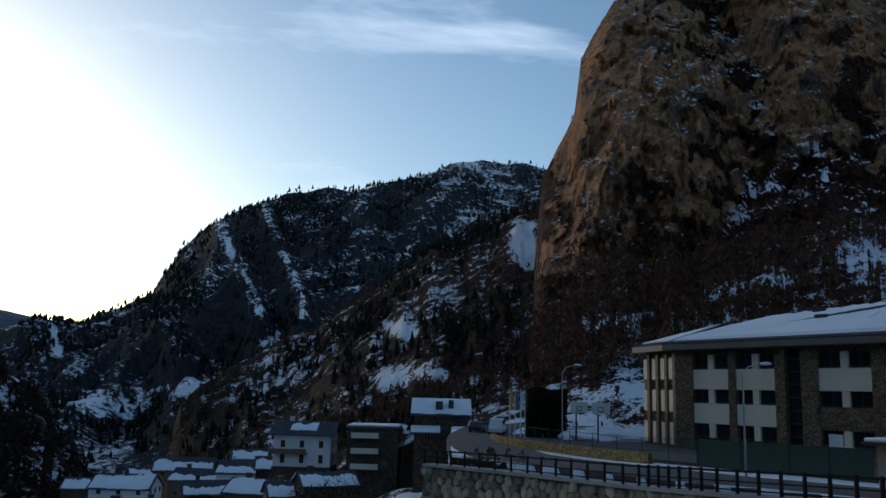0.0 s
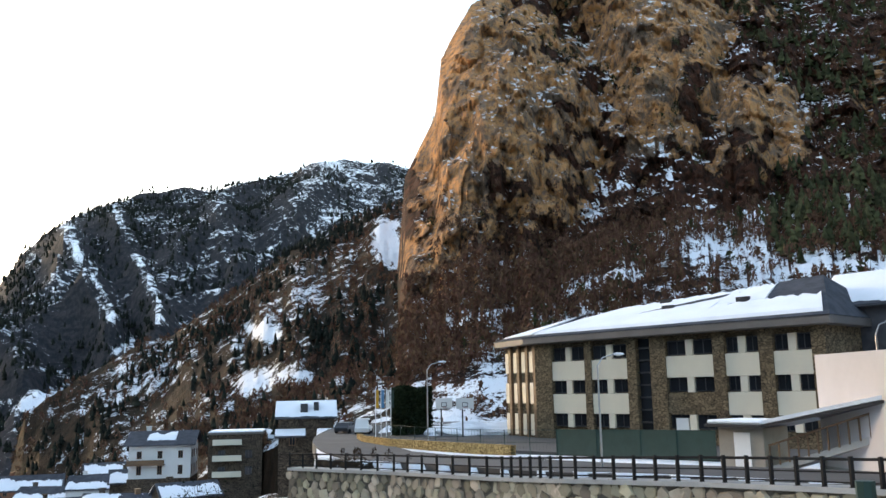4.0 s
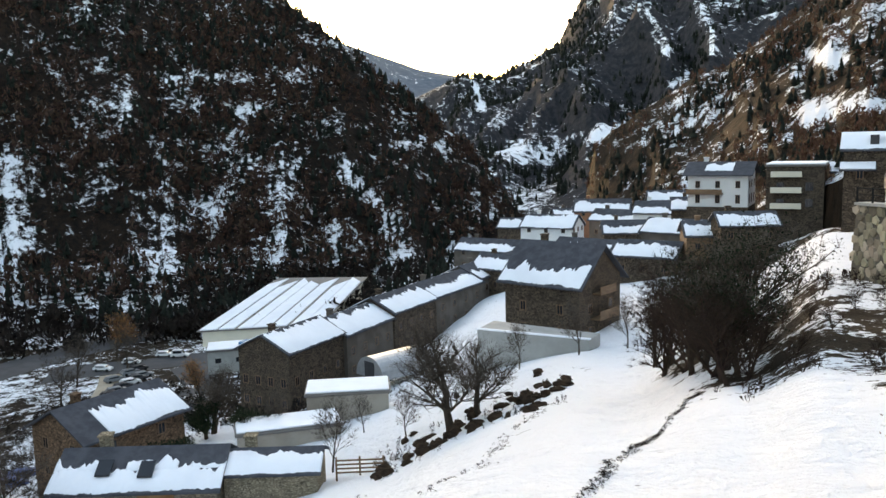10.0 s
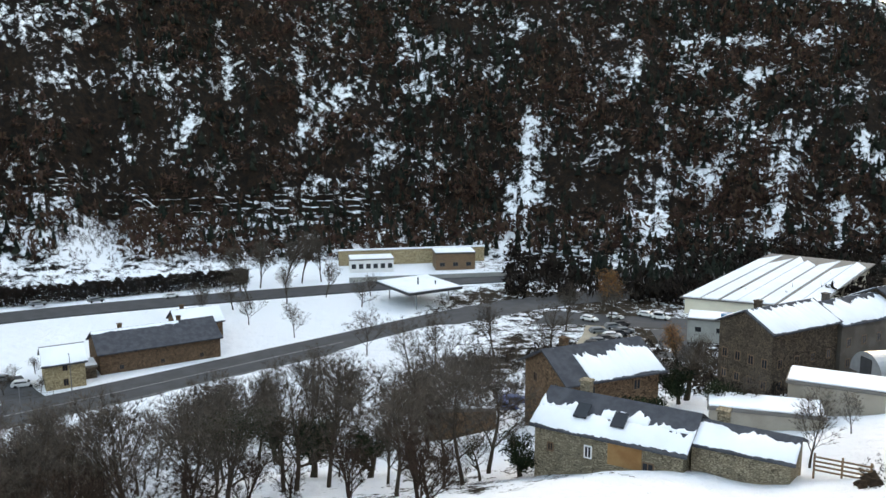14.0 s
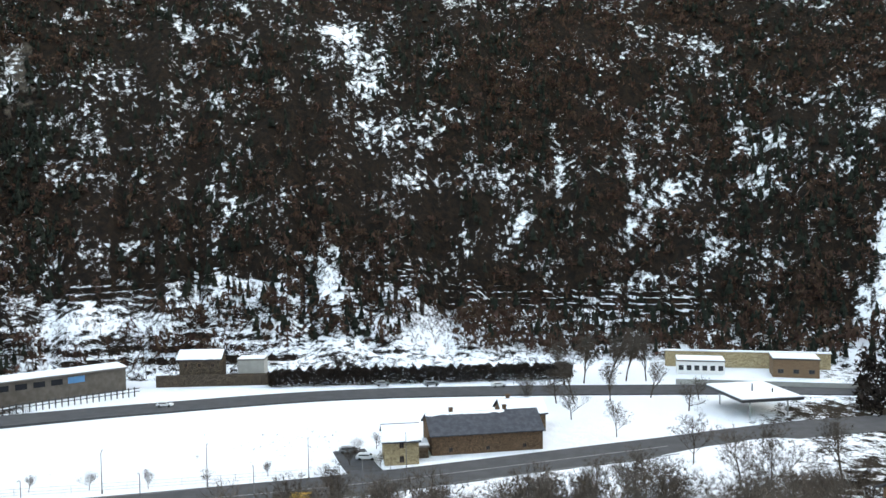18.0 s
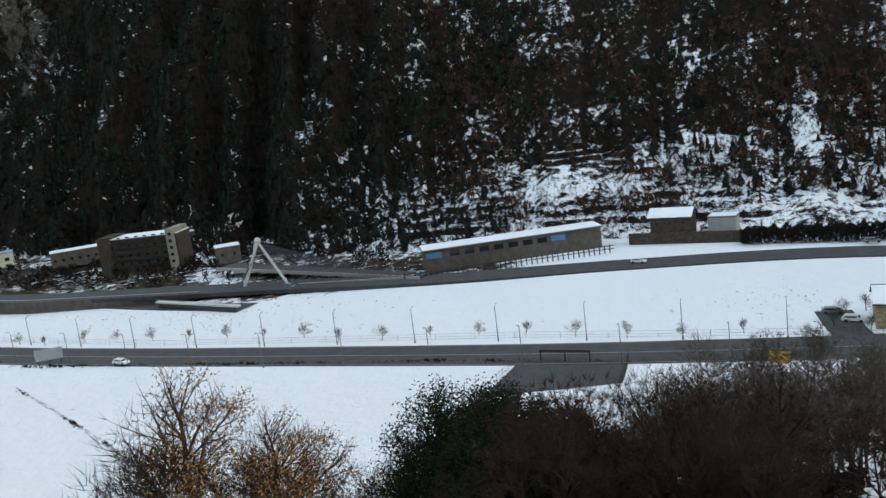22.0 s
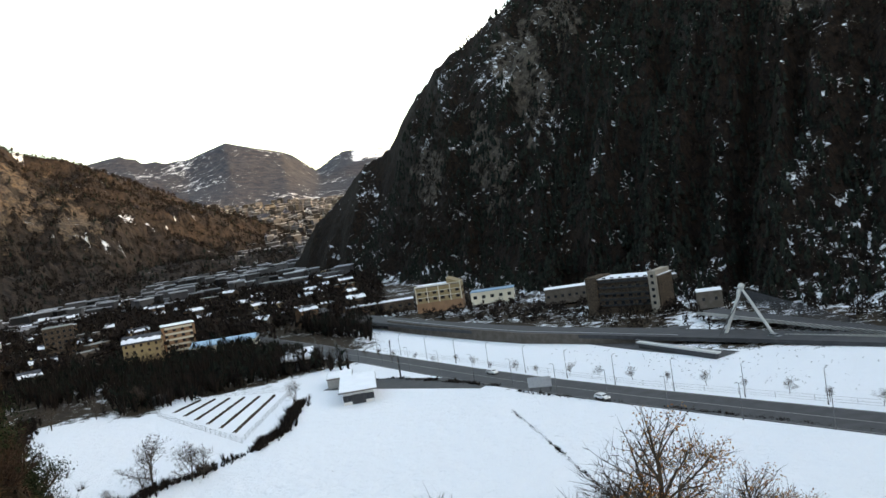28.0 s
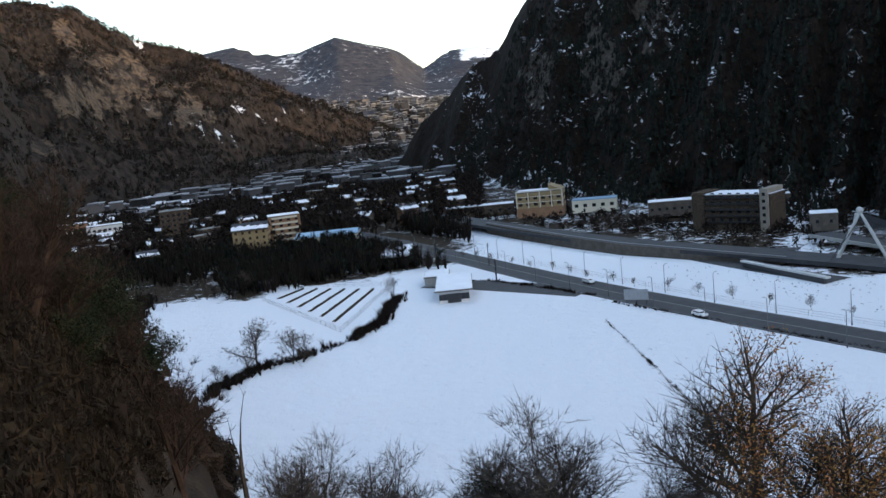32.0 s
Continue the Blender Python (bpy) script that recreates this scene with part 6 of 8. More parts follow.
def mesh_fence(name, line, height, label, filled=False, spacing=2.6, group="", wire=None):
    wire = wire or M_GREENRAIL
    f = thing(name, 0, 0, 0, 0, label, "fence", group)
    for a, b in zip(line, line[1:]):
        a, b = Vector((*a, 0)), Vector((*b, 0))
        n = max(1, int((b - a).length / spacing))
        for k in range(n):
            p, q = a.lerp(b, k / n), a.lerp(b, (k + 1) / n)
            zp, zq = ground(p.x, p.y), ground(q.x, q.y)
            part("post", tubes(((p.x, p.y, zp - 0.1), (p.x, p.y, zp + height), 0.035, 0.035), sides=5), wire, f)
            bars = [((p.x, p.y, zp + h), (q.x, q.y, zq + h), 0.02, 0.02) for h in (0.15, height * 0.5, height - 0.05)]
            if filled:
                bm = bmesh.new()
                vs = [bm.verts.new(v) for v in ((p.x, p.y, zp + 0.1), (q.x, q.y, zq + 0.1), (q.x, q.y, zq + height), (p.x, p.y, zp + height))]
                bm.faces.new(vs)
                o = part("screen", bm, M_GREENRAIL, f, "dark green wind screen")
                o.modifiers.new("thick", "SOLIDIFY").thickness = 0.03
            else:
                bars += [(tuple(p.lerp(q, j / 8) + Vector((0, 0, zp + 0.1))), tuple(p.lerp(q, j / 8) + Vector((0, 0, zp + height))), 0.006, 0.006) for j in range(1, 8)]
            part("panel", tubes(*bars, sides=3), wire, f)
    return f


mesh_fence("yard_fence", ((6.5, 84), (9.5, 76.5), (14, 69), (18.5, 62.5)), 2.0, "tall thin mesh fence round the sports yard")
mesh_fence("screened_fence", ((18.5, 62.5), (22.5, 56), (25.5, 51)), 2.0, "mesh fence with dark green screening", True)
low_wall = mesh_ob("yard_wall", [], [], M_OCHRESTONE)
bm = bmesh.new()
line = ((5.4, 92), (5.6, 87), (7.6, 80), (11.5, 73), (16, 66))
rows = [[bm.verts.new((x + dx, y, z)) for dx, z in ((-0.2, 45.5), (-0.2, 47.75), (0.2, 47.75), (0.2, 45.5))] for x, y in line]
for p, q in zip(rows, rows[1:]):
    for k in range(4):
        bm.faces.new((p[k], p[(k + 1) % 4], q[(k + 1) % 4], q[k]))
bm.to_mesh(low_wall.data)
bm.free()
tagged(low_wall, "low curved ochre stone wall beside the yard", "wall", kind="structure")
# ---- the village below: farm, houses, sheds ----

# stone farm with its annexe
fx, fy = -48.8, 44.0
house("stone_farmhouse", fx, fy, 24.2, 28, 12.0, 7.2, 2.8, 1.9, "old rubble-stone farmhouse with half-melted snow on slate", M_FARMSTONE, M_SLATE, 0.35,
      ((-1, 0.02, 0.5, 0.0, 1.0), (-1, 0.44, 0.72, 0.0, 0.3), (-1, 0.42, 0.62, 0.42, 0.72), (-1, 0.46, 0.7, 0.8, 1.0)), (), (), 1, 4.0, seed=4)
farm = bpy.data.objects["stone_farmhouse"]
window(farm, -1.4, -3.62, 0.9, 0, 0.6, 1.0, M_WHITE)
window(farm, 3.4, -3.62, 0.7, 0, 0.9, 0.9, M_WOOD)
window(farm, -4.6, -3.62, 0.8, 0, 0.5, 0.7, M_WOOD)
for u, v in ((0.30, 0.45), (0.55, 0.40)):
    p = slope_point(u, v, 12.0, 7.2, 3.02, 1.9, 0.35, -1)
    part("skylight", solid([(p[0] - 0.55, p[1] - 0.6, p[2] + 0.05), (p[0] + 0.55, p[1] - 0.6, p[2] + 0.05), (p[0] + 0.55, p[1] + 0.6, p[2] + 0.75), (p[0] - 0.55, p[1] + 0.6, p[2] + 0.75)], 0.15), M_GLASS, farm, "dark roof window")
part("wall_stain", boxes((0.2, -3.635, 0.8, 2.9, -3.6, 2.7)), M_RUST, farm, "rust-brown patch of bare render")
house("farm_annexe", -40.3, 48.6, 24.6, 28, 6.9, 4.6, 2.9, 1.0, "low stone farm annexe with snowy slate roof", M_FARMSTONE, M_SLATE, 0.35, ((-1, 0.02, 0.85, 0.0, 1.0),), (), (), 1, 4.0, seed=9)
gate = thing("wooden_gate", -34.4, 51.3, ground(-34.4, 51.3), 30, "dark wooden field gate beside the farm annexe", "gate")
for k in range(4):
    part("gate_bar", boxes((-1.8, -0.04, 0.2 + k * 0.32, 1.8, 0.04, 0.32 + k * 0.32)), M_WOOD, gate)
for x in (-1.8, 0, 1.8):
    part("gate_post", boxes((x - 0.07, -0.07, -0.4, x + 0.07, 0.07, 1.5)), M_WOOD, gate)

# brown house behind the farm
house("brown_stone_house", -73.0, 60.8, 17.0, 84, 12.0, 9.5, 5.8, 2.4, "brown stone house with small windows and patchy snow", M_BROWNSTONE, M_SLATE, 0.7, ((-1, 0.03, 0.75, 0.25, 0.98),), ((0, 2, 0.8, 1.0), (1, 2, 0.9, 1.2)), (3, 0), 1, 3.0, seed=11)
flat_house("scrap_shed", -88, 52, 12, 60, 9, 6, 3.0, "low cluttered shed with snowy sheet roof", M_BROWNSTONE, (), ())

# row of stone houses along the lane
for k, (y0, y1, z, h, label) in enumerate(((90, 103.5, 13.8, 8.8, "tall stone terraced house with snow on its slate roof"), (103.5, 117, 15.0, 7.2, "grey terraced house with snowy roof and dark windows"),
                                           (117, 131, 16.0, 7.0, "stone terraced house with snow-covered slate roof"), (131, 149, 16.5, 6.6, "long terraced house with thin snow on slate"), (149, 172, 17.0, 6.6, "terraced house with snow-streaked slate roof"))):
    house("terraced_house", -76.0 + k * 0.7, (y0 + y1) / 2, z, 90 - k * 1.0, y1 - y0 - 0.2, 9.0, h, 2.2, label, M_DARKSTONE if k in (0, 2) else M_GREYWALL, M_SLATE, 0.5,
          ((-1, 0.03, (0.9, 0.82, 0.7, 0.55, 0.5)[k], 0.03, 0.97), (1, 0.05, 0.9, 0.0, 1.0)), ((0, 4, 0.9, 1.2), (1, 4, 0.9, 1.3)), (0, 3), 1, 6.0, group="terraced houses", seed=20 + k)
barrel = thing("blue_water_tank", -83.0, 95, 21.0, 0, "blue plastic water tank beside the roof", "tank")
part("tank_body", boxes((-1.0, -1.0, -6, 1.0, 1.0, 1.3), bevel=0.15), M_BLUE, barrel)

# warehouse with a broad snowy roof
shed = thing("warehouse", 0, 0, 0, 0, "cream warehouse under one broad snow-covered roof", "warehouse")
corner = [(-151, 156), (-127, 174), (-139, 213), (-163, 203)]
bm = bmesh.new()
lo, up = [bm.verts.new((x, y, -1)) for x, y in corner], [bm.verts.new((x, y, z)) for (x, y), z in zip(corner, (4.1, 4.1, 9.2, 9.2))]
for k in range(4):
    bm.faces.new((lo[k], lo[(k + 1) % 4], up[(k + 1) % 4], up[k]))
part("wall", bm, M_CREAM, shed)
part("roof", solid([(-152, 155, 4.4), (-126, 173.4, 4.4), (-138, 214, 9.6), (-164, 203.5, 9.6)], 0.3), M_EAVE, shed)
a, b, c, d = [Vector(p) for p in ((-151.6, 155.6, 4.7), (-126.6, 173.6, 4.7), (-138.2, 213.4, 9.9), (-163.6, 203.2, 9.9))]
for k in range(7):
    u0, u1 = k / 7 + 0.004 + 0.012 * (k % 3), (k + 1) / 7 - 0.004
    part("snow_cover", solid([tuple(a.lerp(b, u0)), tuple(a.lerp(b, u1)), tuple(b.lerp(c, 1).lerp(a.lerp(d, 1), 1 - u1).lerp(a.lerp(b, u1), 0.03 + 0.05 * (k % 4))), tuple(d.lerp(c, u0).lerp(a.lerp(b, u0), 0.02 + 0.07 * ((k + 2) % 4)))], 0.3), M_SNOW, shed, "snow between the roof seams")
flat_house("long_store", -118, 142, 4.0, 40, 26, 7, 3.4, "long low store with flat snowy roof", M_CONCRETE, ((0, 6, 1.2, 1.0),), (0,))

# garages and arched shed on the slope
flat_house("garage", -55.2, 80.4, 19.8, 33, 9.5, 5.0, 2.6, "low cream garage with deep snow on its roof", M_PALEWALL, (), (), low=3)
flat_house("lower_garage", -56.5, 70.5, 18.6, 43, 11, 4.5, 2.4, "low garage with snowy flat roof beside the field", M_PALEWALL, (), (), low=3)
arch = thing("arched_shed", -58.5, 97, 20.0, 70, "grey arched sheet-metal shed with dark door", "shed")
bm = bmesh.new()
n = 14
for x in (-4.5, 4.5):
    for k in range(n + 1):
        bm.verts.new((x, -3 * math.cos(math.pi * k / n), 2.9 * math.sin(math.pi * k / n) - 0.2))
bm.verts.ensure_lookup_table()
for k in range(n):
    bm.faces.new((bm.verts[k], bm.verts[k + 1], bm.verts[n + 2 + k], bm.verts[n + 1 + k]))
bm.faces.new(bm.verts[:n + 1][::-1])
bm.faces.new(bm.verts[n + 1:])
part("shell", bm, M_GREYMETAL, arch)
part("door", boxes((-4.58, -1.0, -0.2, -4.5, 1.0, 2.0)), M_DARKMETAL, arch)

# big stone house above its concrete terrace
house("tall_stone_house", -37.2, 106.0, 25.0, -13, 11.5, 10.5, 8.0, 4.3, "tall dark stone house with slate roof and snow band", M_DARKSTONE, M_SLATE, 0.9, ((-1, 0.03, 0.42, 0.02, 0.97),), ((0, 2, 0.9, 1.2), (1, 2, 0.9, 1.3)), (0, 1), 1, 4.0, seed=31)
tall_house = bpy.data.objects["tall_stone_house"]
part("balcony", boxes((5.75, -2.5, 3.0, 7.2, 2.5, 3.2), (7.1, -2.5, 3.2, 7.2, 2.5, 4.2)), M_WOOD, tall_house, "dark wooden balcony")
part("balcony_upper", boxes((5.75, -2.0, 6.2, 7.0, 2.0, 6.4), (6.9, -2.0, 6.4, 7.0, 2.0, 7.3)), M_WOOD, tall_house)
terr = thing("terrace_wall", 0, 0, 0, 0, "grey concrete terrace wall below the stone house", "wall", kind="structure")
part("wall_face", solid([(-42.5, 90.0, 28.6), (-29.3, 92.5, 27.9), (-29.0, 96, 27.9), (-42.5, 95, 28.6)], 6.5), M_CONCRETE, terr)
part("coping", solid([(-42.7, 89.8, 28.75), (-29.1, 92.3, 28.05), (-29.1, 92.8, 28.05), (-42.7, 90.3, 28.75)], 0.15), M_SNOW, terr)

# houses of the village further down the lane
VILLAGE = ((20.0, 205, 24.5, -20, 13, 9, 5.0, 2.6, M_WHITE, "white village house with snowy slate roof"),
           (16.6, 240, 25.0, -5, 15, 10, 5.0, 3.0, M_TIMBERHOUSE, "red-brown timber chalet under a snowy roof"),
           (13.5, 150, 27.0, -18, 11, 8, 3.5, 2.2, M_DARKSTONE, "low stone house with snow-covered roof"),
           (14.6, 185, 26.5, 5, 13, 9, 4.0, 2.2, M_DARKSTONE, "stone village house with white roof"),
           (11.6, 165, 29.0, -25, 12, 8, 3.8, 2.2, M_GREYWALL, "grey village house with snowy roof"),
           (17.6, 165, 25.0, -30, 12, 8, 3.8, 2.4, M_GREYWALL, "grey village house half covered in snow"),
           (9.3, 150, 31.0, 10, 11, 8, 3.2, 2.0, M_WOOD, "wooden house with thick snow on the roof"),
           (12.7, 205, 28.5, -12, 12, 9, 4.2, 2.4, M_WHITE, "white house with slate and snow"),
           (18.4, 255, 22.0, 10, 14, 9, 4.8, 2.4, M_GREYWALL, "grey house at the village edge"),
           (10.3, 190, 31.0, 0, 12, 9, 4.0, 2.2, M_DARKSTONE, "dark stone house with white roof"),
           (7.6, 145, 33.5, 15, 9, 7, 3.0, 1.8, M_DARKSTONE, "small stone house with snowy roof"),
           (15.6, 215, 25.5, -28, 12, 8, 4.4, 2.4, M_GREYWALL, "village house with grey walls and snow"),
           (21.8, 250, 20.0, -15, 15, 9, 4.5, 2.4, M_DARKSTONE, "stone barn with snow-streaked roof"),
           (24.2, 205, 19.0, -30, 16, 9, 5.0, 2.4, M_GREYWALL, "long grey house with snowy slate"),
           (23.2, 170, 20.5, -35, 12, 8, 4.5, 2.4, M_DARKSTONE, "stone house beside the lane with white roof"),
           (20.2, 280, 17.0, 0, 13, 9, 4.6, 2.2, M_WHITE, "pale house far down the valley"),
           (19.3, 310, 12.0, 5, 14, 9, 5.0, 2.2, M_BROWNSTONE, "brown house at the gorge mouth"),
           (17.0, 285, 20.0, -10, 13, 9, 4.5, 2.4, M_BROWNSTONE, "brown timber house with snow on the roof"),
           (12.2, 235, 29.0, 5, 12, 9, 4.4, 2.2, M_GREYWALL, "grey house with snow-laden roof"))
for k, (az, d, z, turn, w, dd, h, rise, wall, label) in enumerate(VILLAGE):
    x, y = at(az, d)
    house("village_house", x, y, z, az + turn, w, dd, h, rise, label, wall, M_SLATE, 0.5, ((-1, 0.03, (0.9, 0.6, 0.75, 0.5)[k % 4], 0.03, 0.97), (1, 0.05, 0.9, 0, 1)), ((0, 3, 0.9, 1.1), (1, 3, 0.9, 1.1)), (0, 1, 3), 1, 12.0, group="village houses", seed=50 + k)

x, y = at(9.0, 172)
chalet = house("white_chalet", x, y, 37.0, 0, 11, 10, 6.4, 2.0, "white chalet with brown timber and slate roof", M_WHITE, M_SLATE, 0.9, ((-1, 0.3, 0.7, 0.3, 0.7),), ((0, 3, 0.8, 1.6), (1, 3, 0.8, 1.3)), (0, 1), 1, 8.0)
part("stone_base", boxes((-5.6, -5.6, -8, 5.6, 5.4, 0.2)), M_DARKSTONE, chalet)
part("balcony", boxes((-5.6, -6.4, 2.6, 1.0, -5.0, 2.8), (-5.6, -6.4, 2.8, 1.0, -6.3, 3.6)), M_WOOD, chalet)
x, y = at(4.5, 165)
block = flat_house("apartment_house", x, y, 37.0, 0, 9.5, 10, 8.0, "four-storey apartment house with pale balconies", M_DARKSTONE, ((0, 2, 1.2, 1.4), (1, 2, 1.2, 1.4)), (0, 1), low=6)
for k in range(3):
    part("balcony", boxes((-3.9, -6.2, 0.6 + k * 2.8, 1.2, -5.0, 0.75 + k * 2.8), (-3.9, -6.2, 0.75 + k * 2.8, 1.2, -6.1, 1.6 + k * 2.8)), M_CREAM, block, "cream balcony parapet")
x, y = at(2.0, 172)
house("apartment_annexe", x, y, 38.0, 2, 11, 9, 5.6, 1.6, "low brown apartment annexe with snowy roof", M_BROWNSTONE, M_SLATE, 0.6, ((-1, 0.05, 0.95, 0, 1),), ((0, 3, 1.0, 1.2),), (0, 1), 0, 8.0)
x, y = at(0.1, 122)
dark_house = house("dark_stone_house", x, y, 44.3, 0, 7.4, 8, 4.6, 2.0, "dark stone house with white snowy roof", M_DARKSTONE, M_SLATE, 0.5, ((-1, 0.03, 0.98, 0.0, 1.0),), ((0, 2, 0.8, 1.1),), (0, 3), 0, 6.0)
part("porch_roof", solid([(-4.2, -6.0, 2.2), (0, -6.0, 2.2), (0, -3.9, 3.0), (-4.2, -3.9, 3.0)], 0.2), M_SLATE, dark_house)
part("porch_snow", solid([(-4.1, -5.9, 2.4), (-0.1, -5.9, 2.4), (-0.1, -4.1, 3.1), (-4.1, -4.1, 3.1)], 0.18), M_SNOW, dark_house)
part("dormer", boxes((-0.8, -3.4, 5.0, 0.2, -1.5, 6.4), (1.0, -3.0, 5.3, 1.7, -1.5, 6.6)), M_DARKMETAL, dark_house, "dark dormer on the snowy slope")


# ---- cars ----
def car_model(paint, label, group, van=False):
    car = thing("car", 0, 0, 0, 0, label, "car", group)
    top = 1.9 if van else 1.42
    prof = ((-2.1, 0.35), (-2.15, 0.8), (-1.95, 0.95), (-1.6, top - 0.05), (-0.1, top), (0.55, top - 0.05), (1.15, 0.95), (2.0, 0.78), (2.15, 0.5), (2.1, 0.35))
    bm = bmesh.new()
    sides = [[bm.verts.new((x, s * (0.82 if z < 1.0 else 0.68), z)) for x, z in prof] for s in (-1, 1)]
    bm.faces.new(sides[0])
    bm.faces.new(sides[1][::-1])
    for k in range(len(prof)):
        j = (k + 1) % len(prof)
        bm.faces.new((sides[0][k], sides[1][k], sides[1][j], sides[0][j]))
    bmesh.ops.recalc_face_normals(bm, faces=bm.faces[:])
    part("body", bm, paint, car)
    part("side_window", boxes((-1.5, -0.80, 0.98, 0.65, -0.70, top - 0.18)), M_GLASS, car)
    part("side_window", boxes((-1.5, 0.70, 0.98, 0.65, 0.80, top - 0.18)), M_GLASS, car)
    part("windscreen", solid([(0.62, -0.62, top - 0.12), (0.62, 0.62, top - 0.12), (1.13, 0.66, 1.02), (1.13, -0.66, 1.02)], 0.03), M_GLASS, car)
    wheel = None
    for x in (-1.3, 1.35):
        for s in (-0.8, 0.8):
            if wheel is None:
                wheel = part("wheel", tubes(((0, -0.1, 0), (0, 0.1, 0), 0.32, 0.32), sides=14), M_TYRE, car)
                wheel.matrix_basis = pose(x, s, 0.32)
            else:
                again(wheel, pose(x, s, 0.32))
    return car


def park(model, spots):
    for k, (x, y, z, rot) in enumerate(spots):
        m = pose(x, y, z, 0, 0, rot)
        if k == 0:
            model.matrix_basis = m
        else:
            copy_thing(model, m).matrix_basis = m


park(car_model(CAR_PAINTS[0], "white car parked on the snowy lot", "parked cars"), [(-157, 130, ground(-157, 130) + 0.05, 20), (-155.5, 137, ground(-155, 137) + 0.05, 24), (-153, 145, ground(-153, 145) + 0.05, 28), (-137, 120, ground(-137, 120) + 0.05, 60), (-172.5, 5.5, 0.2, 80)])
park(car_model(CAR_PAINTS[1], "grey car parked on the snowy lot", "parked cars"), [(-147, 129, ground(-147, 129) + 0.05, 70), (-141, 127, ground(-141, 127) + 0.05, 65), (-144, 122, ground(-144, 122) + 0.05, 70), (-133, 113, ground(-133, 113) + 0.05, 60), (-178, 2, 0.2, 85)])
park(car_model(CAR_PAINTS[2], "black car parked on the snowy lot", "parked cars"), [(-139, 123.5, ground(-139, 123) + 0.05, 66), (-135, 116.5, ground(-135, 116) + 0.05, 62), (-149, 133, ground(-149, 133) + 0.05, 75), (-131, 110, ground(-131, 110) + 0.05, 60), (4.6, 104, 47.2, 70)])
park(car_model(CAR_PAINTS[0], "white van standing on the lot", "parked cars", True), [(-149, 146, ground(-149, 146) + 0.05, 30), (6.5, 101, 47.2, 80)])
park(car_model(CAR_PAINTS[4], "blue car among the sheds", "parked cars"), [(-93, 62, ground(-93, 62) + 0.1, 60), (-96, 66, ground(-96, 66) + 0.1, 75)])

# ---- valley roads ----
HIGHWAY_Z = (0.3, 0.3, 0.3, 0.3, 0.3, 0.3, 0.4, 0.7, 1.6, 3.0, 3.6, 3.8, 4.0, 4.0)
strip("highway", ((-120, 250), (-150, 222), (-186, 190), (-211, 146), (-226, 80), (-235, 7), (-228, -50), (-217, -98), (-209, -150), (-198, -200), (-191, -250), (-193, -330), (-204, -430), (-240, -600)), 12.0, M_ASPHALT, 0.06, "grey dual-carriageway across the valley floor", "road", HIGHWAY_Z)
ROAD = ((-156, -560), (-153, -430), (-150, -320), (-145, -190), (-149, -90), (-155, -10), (-160, 25), (-170, 70), (-179, 110), (-178, 150), (-165, 200), (-140, 260))
strip("valley_road", ROAD, 13.0, M_ASPHALT, 0.10, "straight grey road between snowy fields", "road")
strip("slip_road", ((-222, -190), (-214, -205), (-210, -222), (-206, -245)), 5.0, M_ASPHALT, 0.14, "curved grey slip road beside the bridge", "road")
strip("underpass_ramp", ((-197, -222), (-192.5, -192), (-190.5, -168), (-190, -150)), 8.0, M_ASPHALT, 0.16, "dark slip road dipping beside the highway wall", "road")
strip("side_lane", ((-160, 6), (-168, 4), (-180, 2)), 7.0, M_ASPHALT, 0.09, "short asphalt lane off the valley road", "road")
strip("station_yard", ((-117, -251), (-125, -236), (-134, -214), (-141, -196)), 13.0, M_ASPHALT, 0.05, "dark asphalt yard round the roadside station", "yard")
strip("car_park", ((-166, 122), (-150, 136), (-138, 150)), 16.0, M_ASPHALT, 0.04, "asphalt car park with trodden snow", "car park")
strip("sand_lane", ((-128, 104), (-140, 117), (-152, 128)), 5.0, M_SAND, 0.06, "muddy beige lane between the sheds", "lane")
strip("yard_lane", ((-84, 78), (-100, 100), (-118, 122), (-140, 140)), 9.0, M_ASPHALT, 0.08, "grey yard lane beside the terraced houses", "lane")
for off in (-6.0, 6.0):
    line = [(x + off, y) for x, y in ROAD[1:8]]
    strip("lane_edge_line", line, 0.2, M_PAINT, 0.125, "faded white edge line", "road marking", thick=0.0)
strip("lane_centre_line", ROAD[1:8], 0.3, M_PAINT, 0.125, "faded white centre line", "road marking", thick=0.0)
# ---- valley floor: old farmstead, kiosks, bridge, blocks, station ----
house("valley_gable_house", -171.5, 12.5, 0.0, 90, 7.0, 9.0, 5.2, 2.4, "small ochre stone house with snowy gable roof", M_OLDOCHRE, M_SLATE, 0.5, ((-1, 0.03, 0.95, 0, 1), (1, 0.05, 0.95, 0, 1)), ((0, 1, 0.9, 1.3), (1, 1, 0.9, 1.3)), (0, 3), 0, 1.0, seed=71)
house("valley_long_house", -179.0, 31.0, 0.0, 92, 24.0, 13.0, 4.6, 3.0, "long old stone farmstead with slate roof and snow", M_BROWNSTONE, M_SLATE, 0.5, ((1, 0.05, 0.98, 0, 1), (-1, 0.85, 0.99, 0.0, 0.7)), ((0, 3, 0.9, 1.0),), (0, 1), 2, 1.0, seed=73)
house("valley_barn", -192.0, 42.5, 0.0, 92, 10.0, 9.0, 4.4, 2.6, "stone barn with fully snow-covered roof", M_BROWNSTONE, M_SLATE, 0.5, ((-1, 0.03, 0.98, 0, 1),), ((0, 1, 0.9, 1.0),), (0,), 1, 1.0, seed=75)
flat_house("link_shed", -173.5, 17.3, 0.0, 90, 2.2, 5.0, 2.6, "low lean-to shed between the farm houses", M_DARKSTONE, (), ())

